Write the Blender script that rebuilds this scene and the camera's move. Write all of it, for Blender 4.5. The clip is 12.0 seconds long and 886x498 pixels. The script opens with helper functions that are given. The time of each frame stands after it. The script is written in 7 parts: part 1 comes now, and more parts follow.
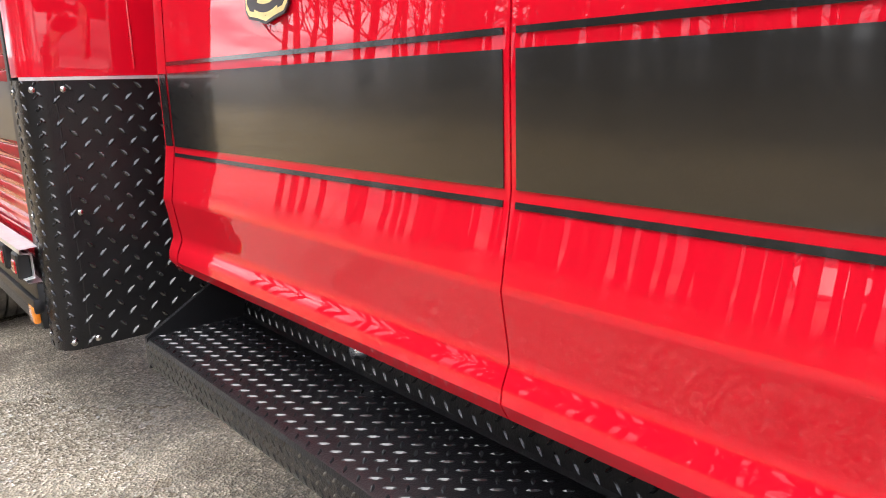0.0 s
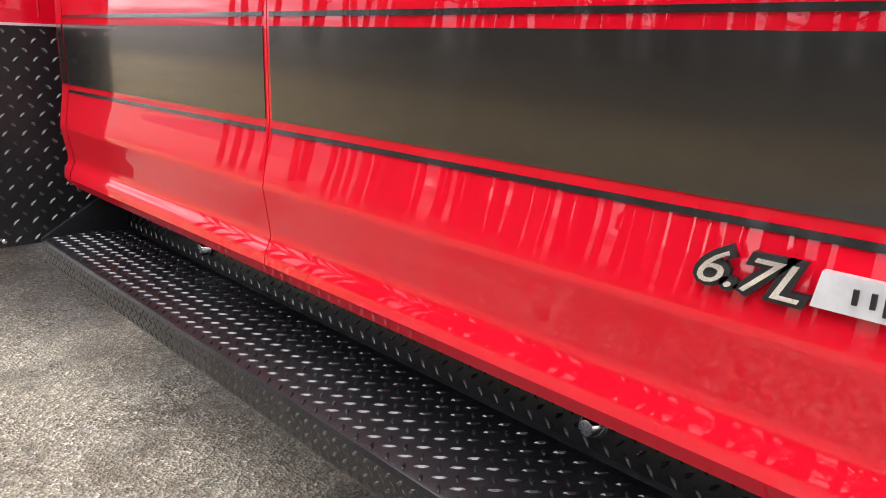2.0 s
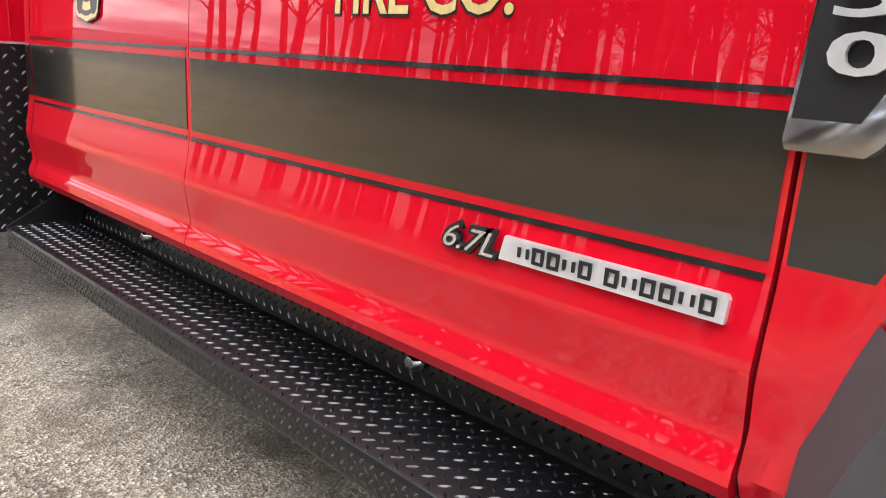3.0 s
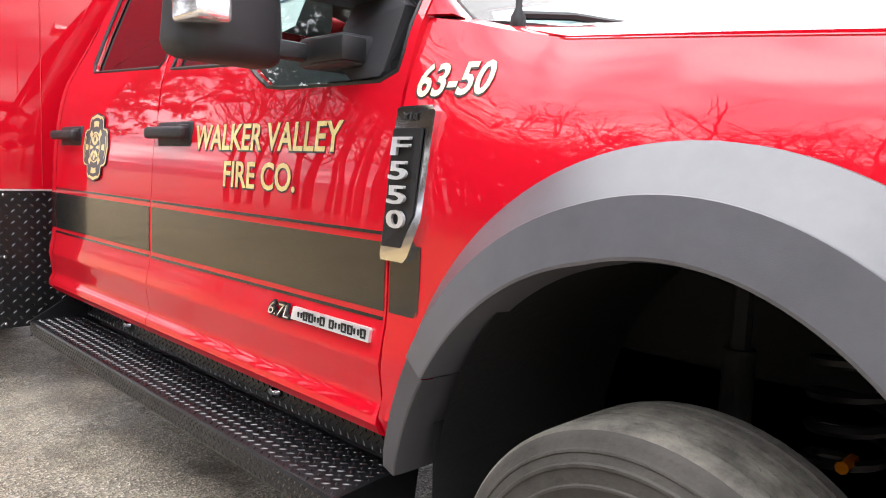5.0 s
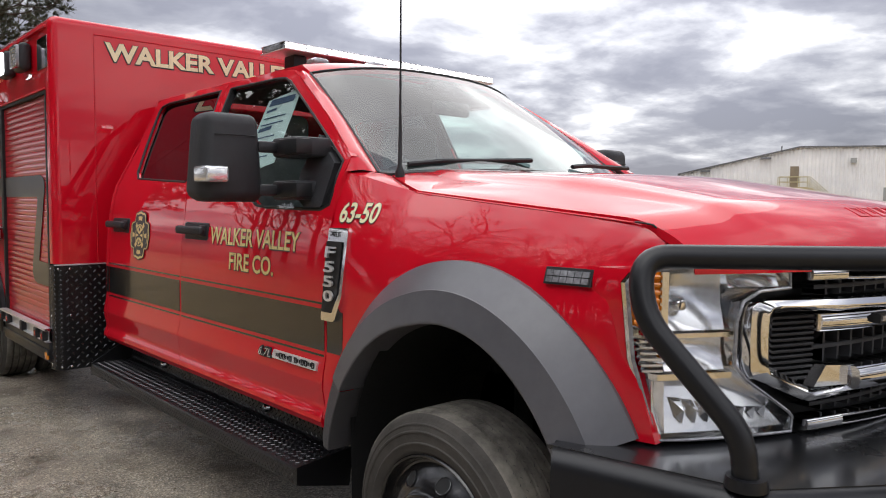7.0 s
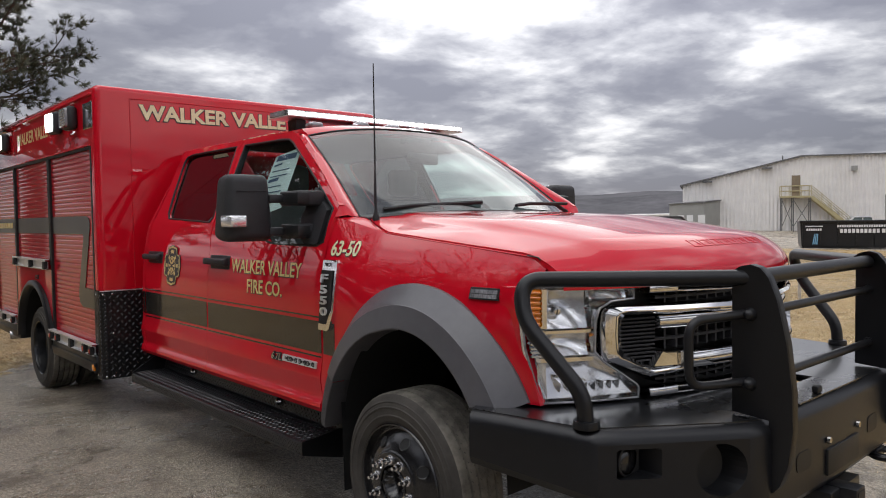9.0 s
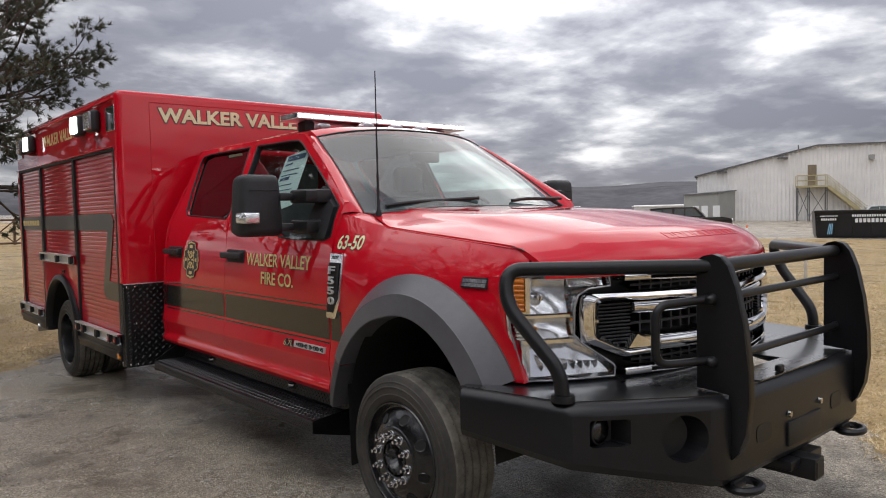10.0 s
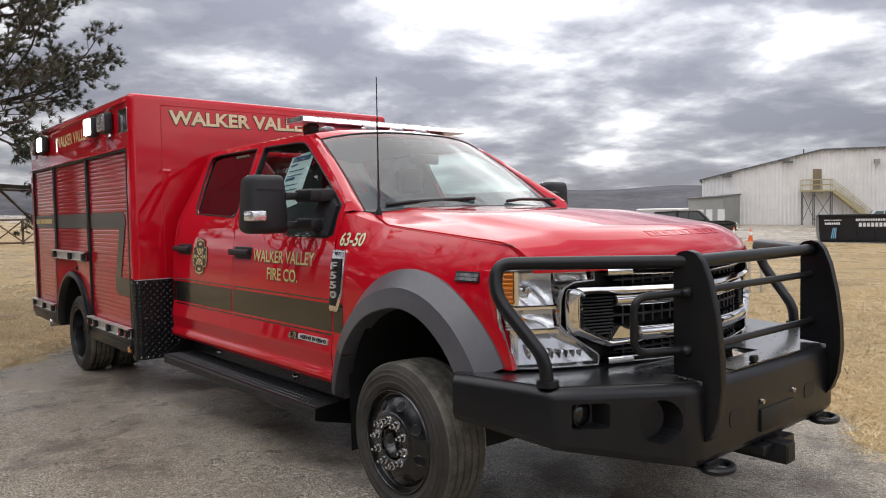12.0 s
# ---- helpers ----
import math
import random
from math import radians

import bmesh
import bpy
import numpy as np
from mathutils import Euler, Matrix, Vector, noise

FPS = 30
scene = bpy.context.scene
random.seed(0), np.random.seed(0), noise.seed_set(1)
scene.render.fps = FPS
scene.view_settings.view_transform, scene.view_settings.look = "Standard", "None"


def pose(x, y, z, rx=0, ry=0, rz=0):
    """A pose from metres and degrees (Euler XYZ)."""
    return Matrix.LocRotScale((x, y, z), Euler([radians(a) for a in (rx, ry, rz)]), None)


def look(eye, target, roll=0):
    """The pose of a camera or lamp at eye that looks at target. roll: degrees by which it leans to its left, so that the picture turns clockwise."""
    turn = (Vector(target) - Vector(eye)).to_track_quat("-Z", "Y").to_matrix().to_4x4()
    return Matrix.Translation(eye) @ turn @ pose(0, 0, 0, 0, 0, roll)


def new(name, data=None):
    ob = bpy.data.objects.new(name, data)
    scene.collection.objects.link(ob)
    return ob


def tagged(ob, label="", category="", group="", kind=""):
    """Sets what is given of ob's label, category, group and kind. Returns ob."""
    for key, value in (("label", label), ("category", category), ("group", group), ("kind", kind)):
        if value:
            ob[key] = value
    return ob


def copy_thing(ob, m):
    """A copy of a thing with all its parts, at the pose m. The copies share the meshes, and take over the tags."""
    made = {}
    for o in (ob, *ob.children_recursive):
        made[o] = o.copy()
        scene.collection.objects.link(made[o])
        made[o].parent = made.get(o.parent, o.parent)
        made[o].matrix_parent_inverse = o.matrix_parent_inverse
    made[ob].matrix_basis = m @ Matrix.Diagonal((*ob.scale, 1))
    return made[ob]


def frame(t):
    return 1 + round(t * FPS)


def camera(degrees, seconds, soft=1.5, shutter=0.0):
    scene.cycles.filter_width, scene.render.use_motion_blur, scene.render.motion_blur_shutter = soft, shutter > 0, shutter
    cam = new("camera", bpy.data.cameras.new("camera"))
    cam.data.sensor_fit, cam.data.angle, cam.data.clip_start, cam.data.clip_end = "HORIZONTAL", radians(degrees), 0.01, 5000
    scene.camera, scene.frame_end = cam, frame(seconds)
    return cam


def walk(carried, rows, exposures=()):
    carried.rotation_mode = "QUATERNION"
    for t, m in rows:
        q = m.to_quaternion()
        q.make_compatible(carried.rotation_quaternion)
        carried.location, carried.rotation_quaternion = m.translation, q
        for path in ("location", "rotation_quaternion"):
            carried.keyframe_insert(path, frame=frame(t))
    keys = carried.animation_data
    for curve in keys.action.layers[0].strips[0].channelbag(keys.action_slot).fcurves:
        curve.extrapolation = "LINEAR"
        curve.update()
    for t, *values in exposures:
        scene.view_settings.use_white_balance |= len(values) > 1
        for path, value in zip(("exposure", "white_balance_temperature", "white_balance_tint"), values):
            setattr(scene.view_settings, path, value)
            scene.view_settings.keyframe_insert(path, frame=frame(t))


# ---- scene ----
from mathutils import geometry

cam = camera(62.6, 12.0, 1.05)
PATH = [
    (0, (-0.613, 1.39, 0.949), (0.644, 2.879, 0.499), -1.7),
    (0.5, (-0.608, 1.273, 0.938), (0.629, 2.769, 0.455), -1.1),
    (1, (-0.618, 1.139, 0.937), (0.623, 2.615, 0.405), -0.4),
    (1.5, (-0.65, 0.993, 0.945), (0.646, 2.407, 0.377), 1.0),
    (2, (-0.694, 0.826, 0.961), (0.653, 2.201, 0.42), 1.8),
    (2.5, (-0.76, 0.618, 0.996), (0.625, 1.965, 0.48), 2.9),
    (2.7, (-0.779, 0.534, 1.005), (0.619, 1.867, 0.486), 3.4),
    (4.3, (-0.933, -0.236, 1.068), (0.459, 1.177, 0.811), 2.0),
    (4.5, (-0.979, -0.347, 1.095), (0.422, 1.062, 0.868), 1.6),
    (5, (-1.072, -0.599, 1.149), (0.322, 0.82, 0.937), 2.3),
    (5.5, (-1.149, -0.863, 1.199), (0.234, 0.576, 1.06), 1.4),
    (6, (-1.251, -1.132, 1.27), (0.116, 0.319, 1.118), 0.8),
    (6.5, (-1.38, -1.38, 1.32), (-0.018, 0.079, 1.2), 0.7),
    (7, (-1.522, -1.621, 1.382), (-0.167, -0.155, 1.258), 0.5),
    (7.2, (-1.586, -1.711, 1.406), (-0.223, -0.254, 1.279), 0.8),
    (8.8, (-1.931, -2.35, 1.478), (-0.607, -0.852, 1.406), -0.6),
    (9, (-1.962, -2.401, 1.48), (-0.622, -0.919, 1.399), -0.8),
    (9.5, (-2.027, -2.539, 1.498), (-0.688, -1.056, 1.402), -1.5),
    (10, (-2.084, -2.67, 1.492), (-0.775, -1.161, 1.392), -1.3),
    (10.5, (-2.139, -2.774, 1.488), (-0.836, -1.261, 1.376), -1.0),
    (11, (-2.163, -2.826, 1.481), (-0.859, -1.314, 1.377), -1.1),
    (11.5, (-2.18, -2.852, 1.485), (-0.881, -1.334, 1.393), -1.5),
    (12, (-2.186, -2.855, 1.472), (-0.887, -1.337, 1.379), -1.0),
]
walk(cam, [(t, look(eye, target, roll)) for t, eye, target, roll in PATH],
     exposures=[(0.0, 1.4), (1.5, 1.35), (2.7, 1.2), (4.5, 1.25), (5.5, 1.0), (6.0, 0.6), (6.5, 0.2), (7.2, -0.2), (8.8, -0.5), (9.5, -0.5), (12.0, -0.28)])

# ---- world, sun ----
world = bpy.data.worlds.new("world")
scene.world = world
world.use_nodes = True


def links(tree):
    """Short helpers to add and join nodes in a tree."""
    def node(kind, **values):
        n = tree.nodes.new(kind)
        for key, value in values.items():
            n.inputs[key.replace("_", " ")].default_value = value
        return n
    return node, tree.links.new


def ramp(tree, stops):
    r = tree.nodes.new("ShaderNodeValToRGB")
    while len(r.color_ramp.elements) < len(stops):
        r.color_ramp.elements.new(0.5)
    for e, (at, c) in zip(r.color_ramp.elements, stops):
        e.position, e.color = at, (c, c, c, 1) if isinstance(c, (int, float)) else (*c, 1)
    return r


def build_world():
    tree = world.node_tree
    tree.nodes.clear()
    node, link = links(tree)
    sky = tree.nodes.new("ShaderNodeTexSky")
    sky.sky_type, sky.sun_disc = "NISHITA", False
    sky.sun_elevation, sky.sun_rotation = radians(44), radians(48.6)
    coord = tree.nodes.new("ShaderNodeTexCoord")
    sep = tree.nodes.new("ShaderNodeSeparateXYZ")
    link(coord.outputs["Generated"], sep.inputs[0])
    # direction laid out on a flat cloud deck
    up = tree.nodes.new("ShaderNodeMath")
    up.operation = "MAXIMUM"
    link(sep.outputs["Z"], up.inputs[0])
    up.inputs[1].default_value = 0.0
    add = tree.nodes.new("ShaderNodeMath")
    add.operation = "ADD"
    link(up.outputs[0], add.inputs[0])
    add.inputs[1].default_value = 0.19
    div = tree.nodes.new("ShaderNodeVectorMath")
    div.operation = "DIVIDE"
    link(coord.outputs["Generated"], div.inputs[0])
    comb = tree.nodes.new("ShaderNodeCombineXYZ")
    for i in range(3):
        link(add.outputs[0], comb.inputs[i])
    link(comb.outputs[0], div.inputs[1])
    flat = tree.nodes.new("ShaderNodeVectorMath")
    flat.operation = "MULTIPLY_ADD"
    flat.inputs[1].default_value = (1.0, 1.0, 0.0)
    flat.inputs[2].default_value = (10.17, 18.45, 6.91)
    link(div.outputs[0], flat.inputs[0])
    big = node("ShaderNodeTexNoise", Scale=1.55, Detail=9.0, Roughness=0.5, Distortion=0.25)
    small = node("ShaderNodeTexNoise", Scale=5.5, Detail=6.0, Roughness=0.55, Distortion=0.15)
    link(flat.outputs[0], big.inputs["Vector"])
    link(flat.outputs[0], small.inputs["Vector"])
    mix = tree.nodes.new("ShaderNodeMix")
    mix.inputs[0].default_value = 0.22
    link(big.outputs[0], mix.inputs[2])
    link(small.outputs[0], mix.inputs[3])
    tone = ramp(tree, [(0.39, (0.37, 0.38, 0.46)), (0.46, (0.50, 0.51, 0.59)), (0.515, (0.80, 0.81, 0.88)), (0.56, (1.2, 1.2, 1.25)), (0.64, (1.7, 1.7, 1.7))])
    link(mix.outputs[0], tone.inputs[0])
    # the veiled sun brightens the deck round it
    near = tree.nodes.new("ShaderNodeVectorMath")
    near.operation = "DOT_PRODUCT"
    link(coord.outputs["Generated"], near.inputs[0])
    near.inputs[1].default_value = Vector((0.72, 0.65, 0.28)).normalized()
    glow = tree.nodes.new("ShaderNodeMapRange")
    glow.interpolation_type = "SMOOTHSTEP"
    for i, v in ((1, 0.80), (2, 1.0), (3, 0.95), (4, 1.42)):
        glow.inputs[i].default_value = v
    link(near.outputs["Value"], glow.inputs[0])
    # an overcast sky is brighter overhead than at the horizon
    dome = tree.nodes.new("ShaderNodeMapRange")
    dome.inputs[3].default_value, dome.inputs[4].default_value = 0.60, 2.1
    link(up.outputs[0], dome.inputs[0])
    # the deck is thinner and brighter to the west
    west = tree.nodes.new("ShaderNodeMapRange")
    west.interpolation_type = "SMOOTHSTEP"
    for i, v in ((1, 0.1), (2, -0.9), (3, 1.0), (4, 1.75)):
        west.inputs[i].default_value = v
    link(sep.outputs["X"], west.inputs[0])
    wide = tree.nodes.new("ShaderNodeMath")
    wide.operation = "MULTIPLY"
    link(glow.outputs[0], wide.inputs[0])
    link(west.outputs[0], wide.inputs[1])
    both = tree.nodes.new("ShaderNodeMath")
    both.operation = "MULTIPLY"
    link(wide.outputs[0], both.inputs[0])
    link(dome.outputs[0], both.inputs[1])
    lit = tree.nodes.new("ShaderNodeVectorMath")
    lit.operation = "SCALE"
    link(tone.outputs[0], lit.inputs[0])
    link(both.outputs[0], lit.inputs["Scale"])
    blend = tree.nodes.new("ShaderNodeMix")
    blend.data_type = "RGBA"
    blend.inputs[0].default_value = 0.95
    scale = tree.nodes.new("ShaderNodeVectorMath")
    scale.operation = "SCALE"
    scale.inputs["Scale"].default_value = 0.12
    link(sky.outputs[0], scale.inputs[0])
    link(scale.outputs[0], blend.inputs[6])
    link(lit.outputs[0], blend.inputs[7])
    back = node("ShaderNodeBackground", Strength=1.0)
    out = tree.nodes.new("ShaderNodeOutputWorld")
    link(blend.outputs[2], back.inputs["Color"])
    link(back.outputs[0], out.inputs[0])


build_world()
sun = new("sun", bpy.data.lights.new("sun", "SUN"))
sun.data.energy, sun.data.angle, sun.data.color = 0.95, radians(55), (1.0, 0.96, 0.9)
sun.matrix_world = look((17, 15, 22), (0, 0, 0))


# ---- materials ----
def material(name, colour, rough=0.5, metal=0.0, coat=0.0, coat_rough=0.03, scale=8.0, amount=0.12, bump=0.0, bump_scale=60.0,
             emit=None, strength=0.0, spec=0.5, second=None, stain=0.0, coat_ior=1.5):
    """A surface with its base colour varied at two scales, wear in its roughness and a fine relief."""
    m = bpy.data.materials.new(name)
    m.use_nodes = True
    tree = m.node_tree
    node, link = links(tree)
    p = tree.nodes["Principled BSDF"]
    p.inputs["Metallic"].default_value = metal
    p.inputs["Specular IOR Level"].default_value = spec
    p.inputs["Coat Weight"].default_value = coat
    p.inputs["Coat Roughness"].default_value = coat_rough
    p.inputs["Coat IOR"].default_value = coat_ior
    coord = tree.nodes.new("ShaderNodeTexCoord")
    big = node("ShaderNodeTexNoise", Scale=scale * 0.2, Detail=4.0)
    fine = node("ShaderNodeTexNoise", Scale=scale, Detail=6.0, Roughness=0.65)
    for n in (big, fine):
        link(coord.outputs["Object"], n.inputs["Vector"])
    mix = tree.nodes.new("ShaderNodeMix")
    mix.inputs[0].default_value = 0.5
    link(big.outputs[0], mix.inputs[2])
    link(fine.outputs[0], mix.inputs[3])
    low = tuple(c * (1 - amount) for c in colour)
    high = tuple(min(1.0, c * (1 + amount)) for c in (second or colour))
    tone = ramp(tree, [(0.35, low), (0.65, high)])
    link(mix.outputs[0], tone.inputs[0])
    link(tone.outputs[0], p.inputs["Base Color"])
    wear = tree.nodes.new("ShaderNodeMapRange")
    wear.inputs[3].default_value, wear.inputs[4].default_value = max(0.0, rough - 0.06 - stain), min(1.0, rough + 0.06 + stain)
    link(mix.outputs[0], wear.inputs[0])
    link(wear.outputs[0], p.inputs["Roughness"])
    if bump:
        rel = node("ShaderNodeTexNoise", Scale=bump_scale, Detail=4.0)
        link(coord.outputs["Object"], rel.inputs["Vector"])
        b = tree.nodes.new("ShaderNodeBump")
        b.inputs["Strength"].default_value, b.inputs["Distance"].default_value = bump, 0.01
        link(rel.outputs[0], b.inputs["Height"])
        link(b.outputs[0], p.inputs["Normal"])
    if emit:
        p.inputs["Emission Color"].default_value = (*emit, 1)
        p.inputs["Emission Strength"].default_value = strength
    return m


def glass(name, tint, ior=1.5, rough=0.0):
    """Thin glass: clear with a tint, mirrored by Fresnel."""
    m = bpy.data.materials.new(name)
    m.use_nodes = True
    tree = m.node_tree
    tree.nodes.clear()
    node, link = links(tree)
    clear = node("ShaderNodeBsdfTransparent", Color=(*tint, 1))
    gloss = node("ShaderNodeBsdfGlossy", Roughness=rough)
    facing = node("ShaderNodeLayerWeight", Blend=0.5)
    power = tree.nodes.new("ShaderNodeMath")
    power.operation = "POWER"
    power.inputs[1].default_value = 4.0
    link(facing.outputs["Facing"], power.inputs[0])
    fres = tree.nodes.new("ShaderNodeMapRange")
    base = 2 * ((ior - 1) / (ior + 1)) ** 2
    fres.inputs[3].default_value, fres.inputs[4].default_value = base, 1.0
    link(power.outputs[0], fres.inputs[0])
    mix = tree.nodes.new("ShaderNodeMixShader")
    out = tree.nodes.new("ShaderNodeOutputMaterial")
    link(fres.outputs[0], mix.inputs[0])
    link(clear.outputs[0], mix.inputs[1])
    link(gloss.outputs[0], mix.inputs[2])
    link(mix.outputs[0], out.inputs[0])
    return m


RED = material("red_paint", (0.60, 0.003, 0.016), 0.5, 0, 1.0, 0.008, 3, 0.03, spec=0.03, coat_ior=1.56)
DOORRED = material("red_painted_slat", (0.50, 0.005, 0.016), 0.5, 0, 1.0, 0.03, 6, 0.06, spec=0.1, coat_ior=1.65)
STRIPE = material("black_vinyl", (0.009, 0.009, 0.009), 0.25, 0, 0.8, 0.07, 5, 0.15)
SLATSTRIPE = material("black_vinyl_on_slats", (0.016, 0.015, 0.013), 0.4, 0, 0.7, 0.12, 5, 0.15)
PLATE = material("black_tread_plate", (0.0055, 0.0055, 0.0065), 0.34, 0.0, 0.25, 0.10, 20, 0.3, 0.25, 260, stain=.06, spec=0.3)
LUG = material("worn_tread_lug", (0.015, 0.015, 0.017), 0.2, 0.1, 0.7, 0.10, 40, 0.5)
BLACK = material("black_powder_coat", (0.0085, 0.0088, 0.0105), 0.34, 0, 0.0, 0.16, 15, 0.2, 0.05, 500, spec=0.4)
DECK = material("glossy_black_deck", (0.011, 0.0115, 0.013), 0.28, 0, 0.7, 0.12, 9, 0.2, 0.03, 300, spec=0.5)
PLASTIC = material("black_grained_plastic", (0.022, 0.022, 0.025), 0.55, 0, 0, 0, 30, 0.2, 0.2, 700)
FLARE = material("grey_moulded_plastic", (0.090, 0.089, 0.098), 0.33, 0, 0, 0, 25, 0.12, 0.10, 800, spec=0.75)
FLARETAIL = material("charcoal_moulded_plastic", (0.06, 0.058, 0.062), 0.5, 0, 0, 0, 25, 0.12, 0.2, 700)
RUBBER = material("tyre_rubber", (0.050, 0.045, 0.039), 0.75, 0, 0, 0, 14, 0.4, 0.2, 120)
TREAD = material("dusty_tread_rubber", (0.085, 0.077, 0.065), 0.9, 0, 0, 0, 18, 0.45, 0.4, 110, second=(.15, .137, .115))
SEAL = material("rubber_seal", (0.008, 0.008, 0.009), 0.5, 0, 0, 0, 20, 0.2)
WHEELBLACK = material("gloss_black_wheel", (0.006, 0.006, 0.007), 0.25, 0.0, 0.5, 0.06, 10, 0.2)
CHROME = material("chrome", (0.83, 0.83, 0.84), 0.07, 1.0, 0, 0, 10, 0.05)
ALU = material("brushed_aluminium", (0.78, 0.78, 0.79), 0.32, 0.6, 0, 0, 40, 0.12)
STEEL = material("bright_steel", (0.55, 0.54, 0.52), 0.25, 1.0, 0, 0, 30, 0.2)
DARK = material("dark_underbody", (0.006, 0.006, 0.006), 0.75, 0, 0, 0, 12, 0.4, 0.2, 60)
GOLD = material("gold_leaf_lettering", (0.84, 0.65, 0.27), 0.35, 0.2, 0.3, 0.1, 60, 0.15)
CREAM = material("pale_gold_lettering", (0.90, 0.81, 0.52), 0.35, 0.05, 0.3, 0.1, 60, 0.12)
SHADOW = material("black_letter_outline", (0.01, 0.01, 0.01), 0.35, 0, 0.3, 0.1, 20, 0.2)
WINDOW = glass("tinted_glass", (0.72, 0.76, 0.75))
PRIVACY = glass("privacy_glass", (0.06, 0.06, 0.065), 1.55)
SCREEN = glass("windshield_glass", (0.62, 0.82, 0.77), 1.6)
LENS = glass("clear_lens", (0.93, 0.94, 0.95), 1.45, 0.03)
AMBER = material("amber_lens", (0.75, 0.22, 0.01), 0.12, 0, 0.8, 0.03, 20, 0.15)
REFLECTOR = material("headlight_reflector", (0.92, 0.92, 0.93), 0.18, 0.75, 0.3, 0.05, 12, 0.06)
WHITE_LED = material("white_led", (0.9, 0.9, 0.9), 0.2, 0, 0, 0, 20, 0.02, emit=(0.97, 0.98, 1.0), strength=4.5)
RED_LED = material("red_led", (0.6, 0.02, 0.02), 0.2, 0, 0, 0, 20, 0.02, emit=(1.0, 0.015, 0.01), strength=3.5)
RED_LENS = material("red_lens", (0.45, 0.01, 0.015), 0.12, 0, 0.8, 0.05, 20, 0.1)
GREYLENS = material("unlit_led_lens", (0.32, 0.32, 0.34), 0.15, 0.3, 0.8, 0.05, 90, 0.5)
PAPER = material("pale_blue_printed_paper", (0.72, 0.90, 0.87), 0.7, 0, 0, 0, 30, 0.06)
INK = material("printing_ink", (0.06, 0.11, 0.2), 0.7, 0, 0, 0, 30, 0.1)
CLOTH = material("grey_seat_cloth", (0.13, 0.13, 0.135), 0.9, 0, 0, 0, 60, 0.2, 0.2, 400)


# ---- mesh helpers ----
XC = 1.06


def mesh_of(bm, name, mat, smooth=35):
    bmesh.ops.recalc_face_normals(bm, faces=bm.faces[:])
    me = bpy.data.meshes.new(name)
    bm.to_mesh(me)
    bm.free()
    for f in me.polygons:
        f.use_smooth = smooth > 0
    if smooth:
        me.set_sharp_from_angle(angle=radians(smooth))
    me.materials.append(mat)
    return me


def place(name, me, parent, label=""):
    ob = new(name, me)
    ob.parent = parent
    ob.matrix_parent_inverse = parent.matrix_basis.inverted() if parent.parent is None else Matrix()
    return tagged(ob, label)


def part(name, bm, mat, parent, label="", smooth=35, both=False):
    """Links a bmesh as one mesh object under a thing or a part; both: and its mirror image on the truck's other side, under the same parent."""
    other = None
    if both:
        other = bm.copy()
        for v in other.verts:
            v.co.x = 2 * XC - v.co.x
    ob = place(name, mesh_of(bm, name, mat, smooth), parent, label)
    if both:
        return ob, place(name, mesh_of(other, name, mat, smooth), parent, label)
    return ob


def thing(name, at, label, category, group="", kind=""):
    ob = new(name)
    ob.matrix_basis = Matrix.Translation(at)
    return tagged(ob, label, category, group, kind)


def box(bm, x0, x1, y0, y1, z0, z1, r=0.0, seg=2, pick=None):
    """A box, its edges (or those that pick(midpoint) chooses) rounded by r."""
    c = bmesh.ops.create_cube(bm, size=1.0)["verts"]
    for v in c:
        v.co = Vector((x0 + (v.co.x + .5) * (x1 - x0), y0 + (v.co.y + .5) * (y1 - y0), z0 + (v.co.z + .5) * (z1 - z0)))
    if r:
        edges = {e for v in c for e in v.link_edges}
        if pick:
            edges = {e for e in edges if pick((e.verts[0].co + e.verts[1].co) / 2)}
        bmesh.ops.bevel(bm, geom=list(edges), offset=r, segments=seg, affect="EDGES", profile=0.5)
    return bm


def grid(bm, rows):
    """Quads over rows of points."""
    vs = [[bm.verts.new(p) for p in row] for row in rows]
    for a, b in zip(vs, vs[1:]):
        for i in range(len(a) - 1):
            bm.faces.new((a[i], a[i + 1], b[i + 1], b[i]))
    return vs


def thicken(bm, off):
    """Gives an open sheet a turned-in rim along its border."""
    border = [e for e in bm.edges if len(e.link_faces) == 1]
    made = bmesh.ops.extrude_edge_only(bm, edges=border)["geom"]
    for v in made:
        if isinstance(v, bmesh.types.BMVert):
            v.co += Vector(off)


def lathe(bm, profile, axis, centre, seg=48):
    """Turns (radius, along) pairs round an axis through centre: 'x', 'y' or 'z'."""
    rows = []
    for i in range(seg + 1):
        a = 2 * math.pi * i / seg
        row = []
        for r, d in profile:
            u, w = r * math.cos(a), r * math.sin(a)
            p = {"x": (d, u, w), "y": (u, d, w), "z": (u, w, d)}[axis]
            row.append(Vector(p) + Vector(centre))
        rows.append(row)
    grid(bm, rows)
    bmesh.ops.remove_doubles(bm, verts=bm.verts[:], dist=1e-5)
    return bm


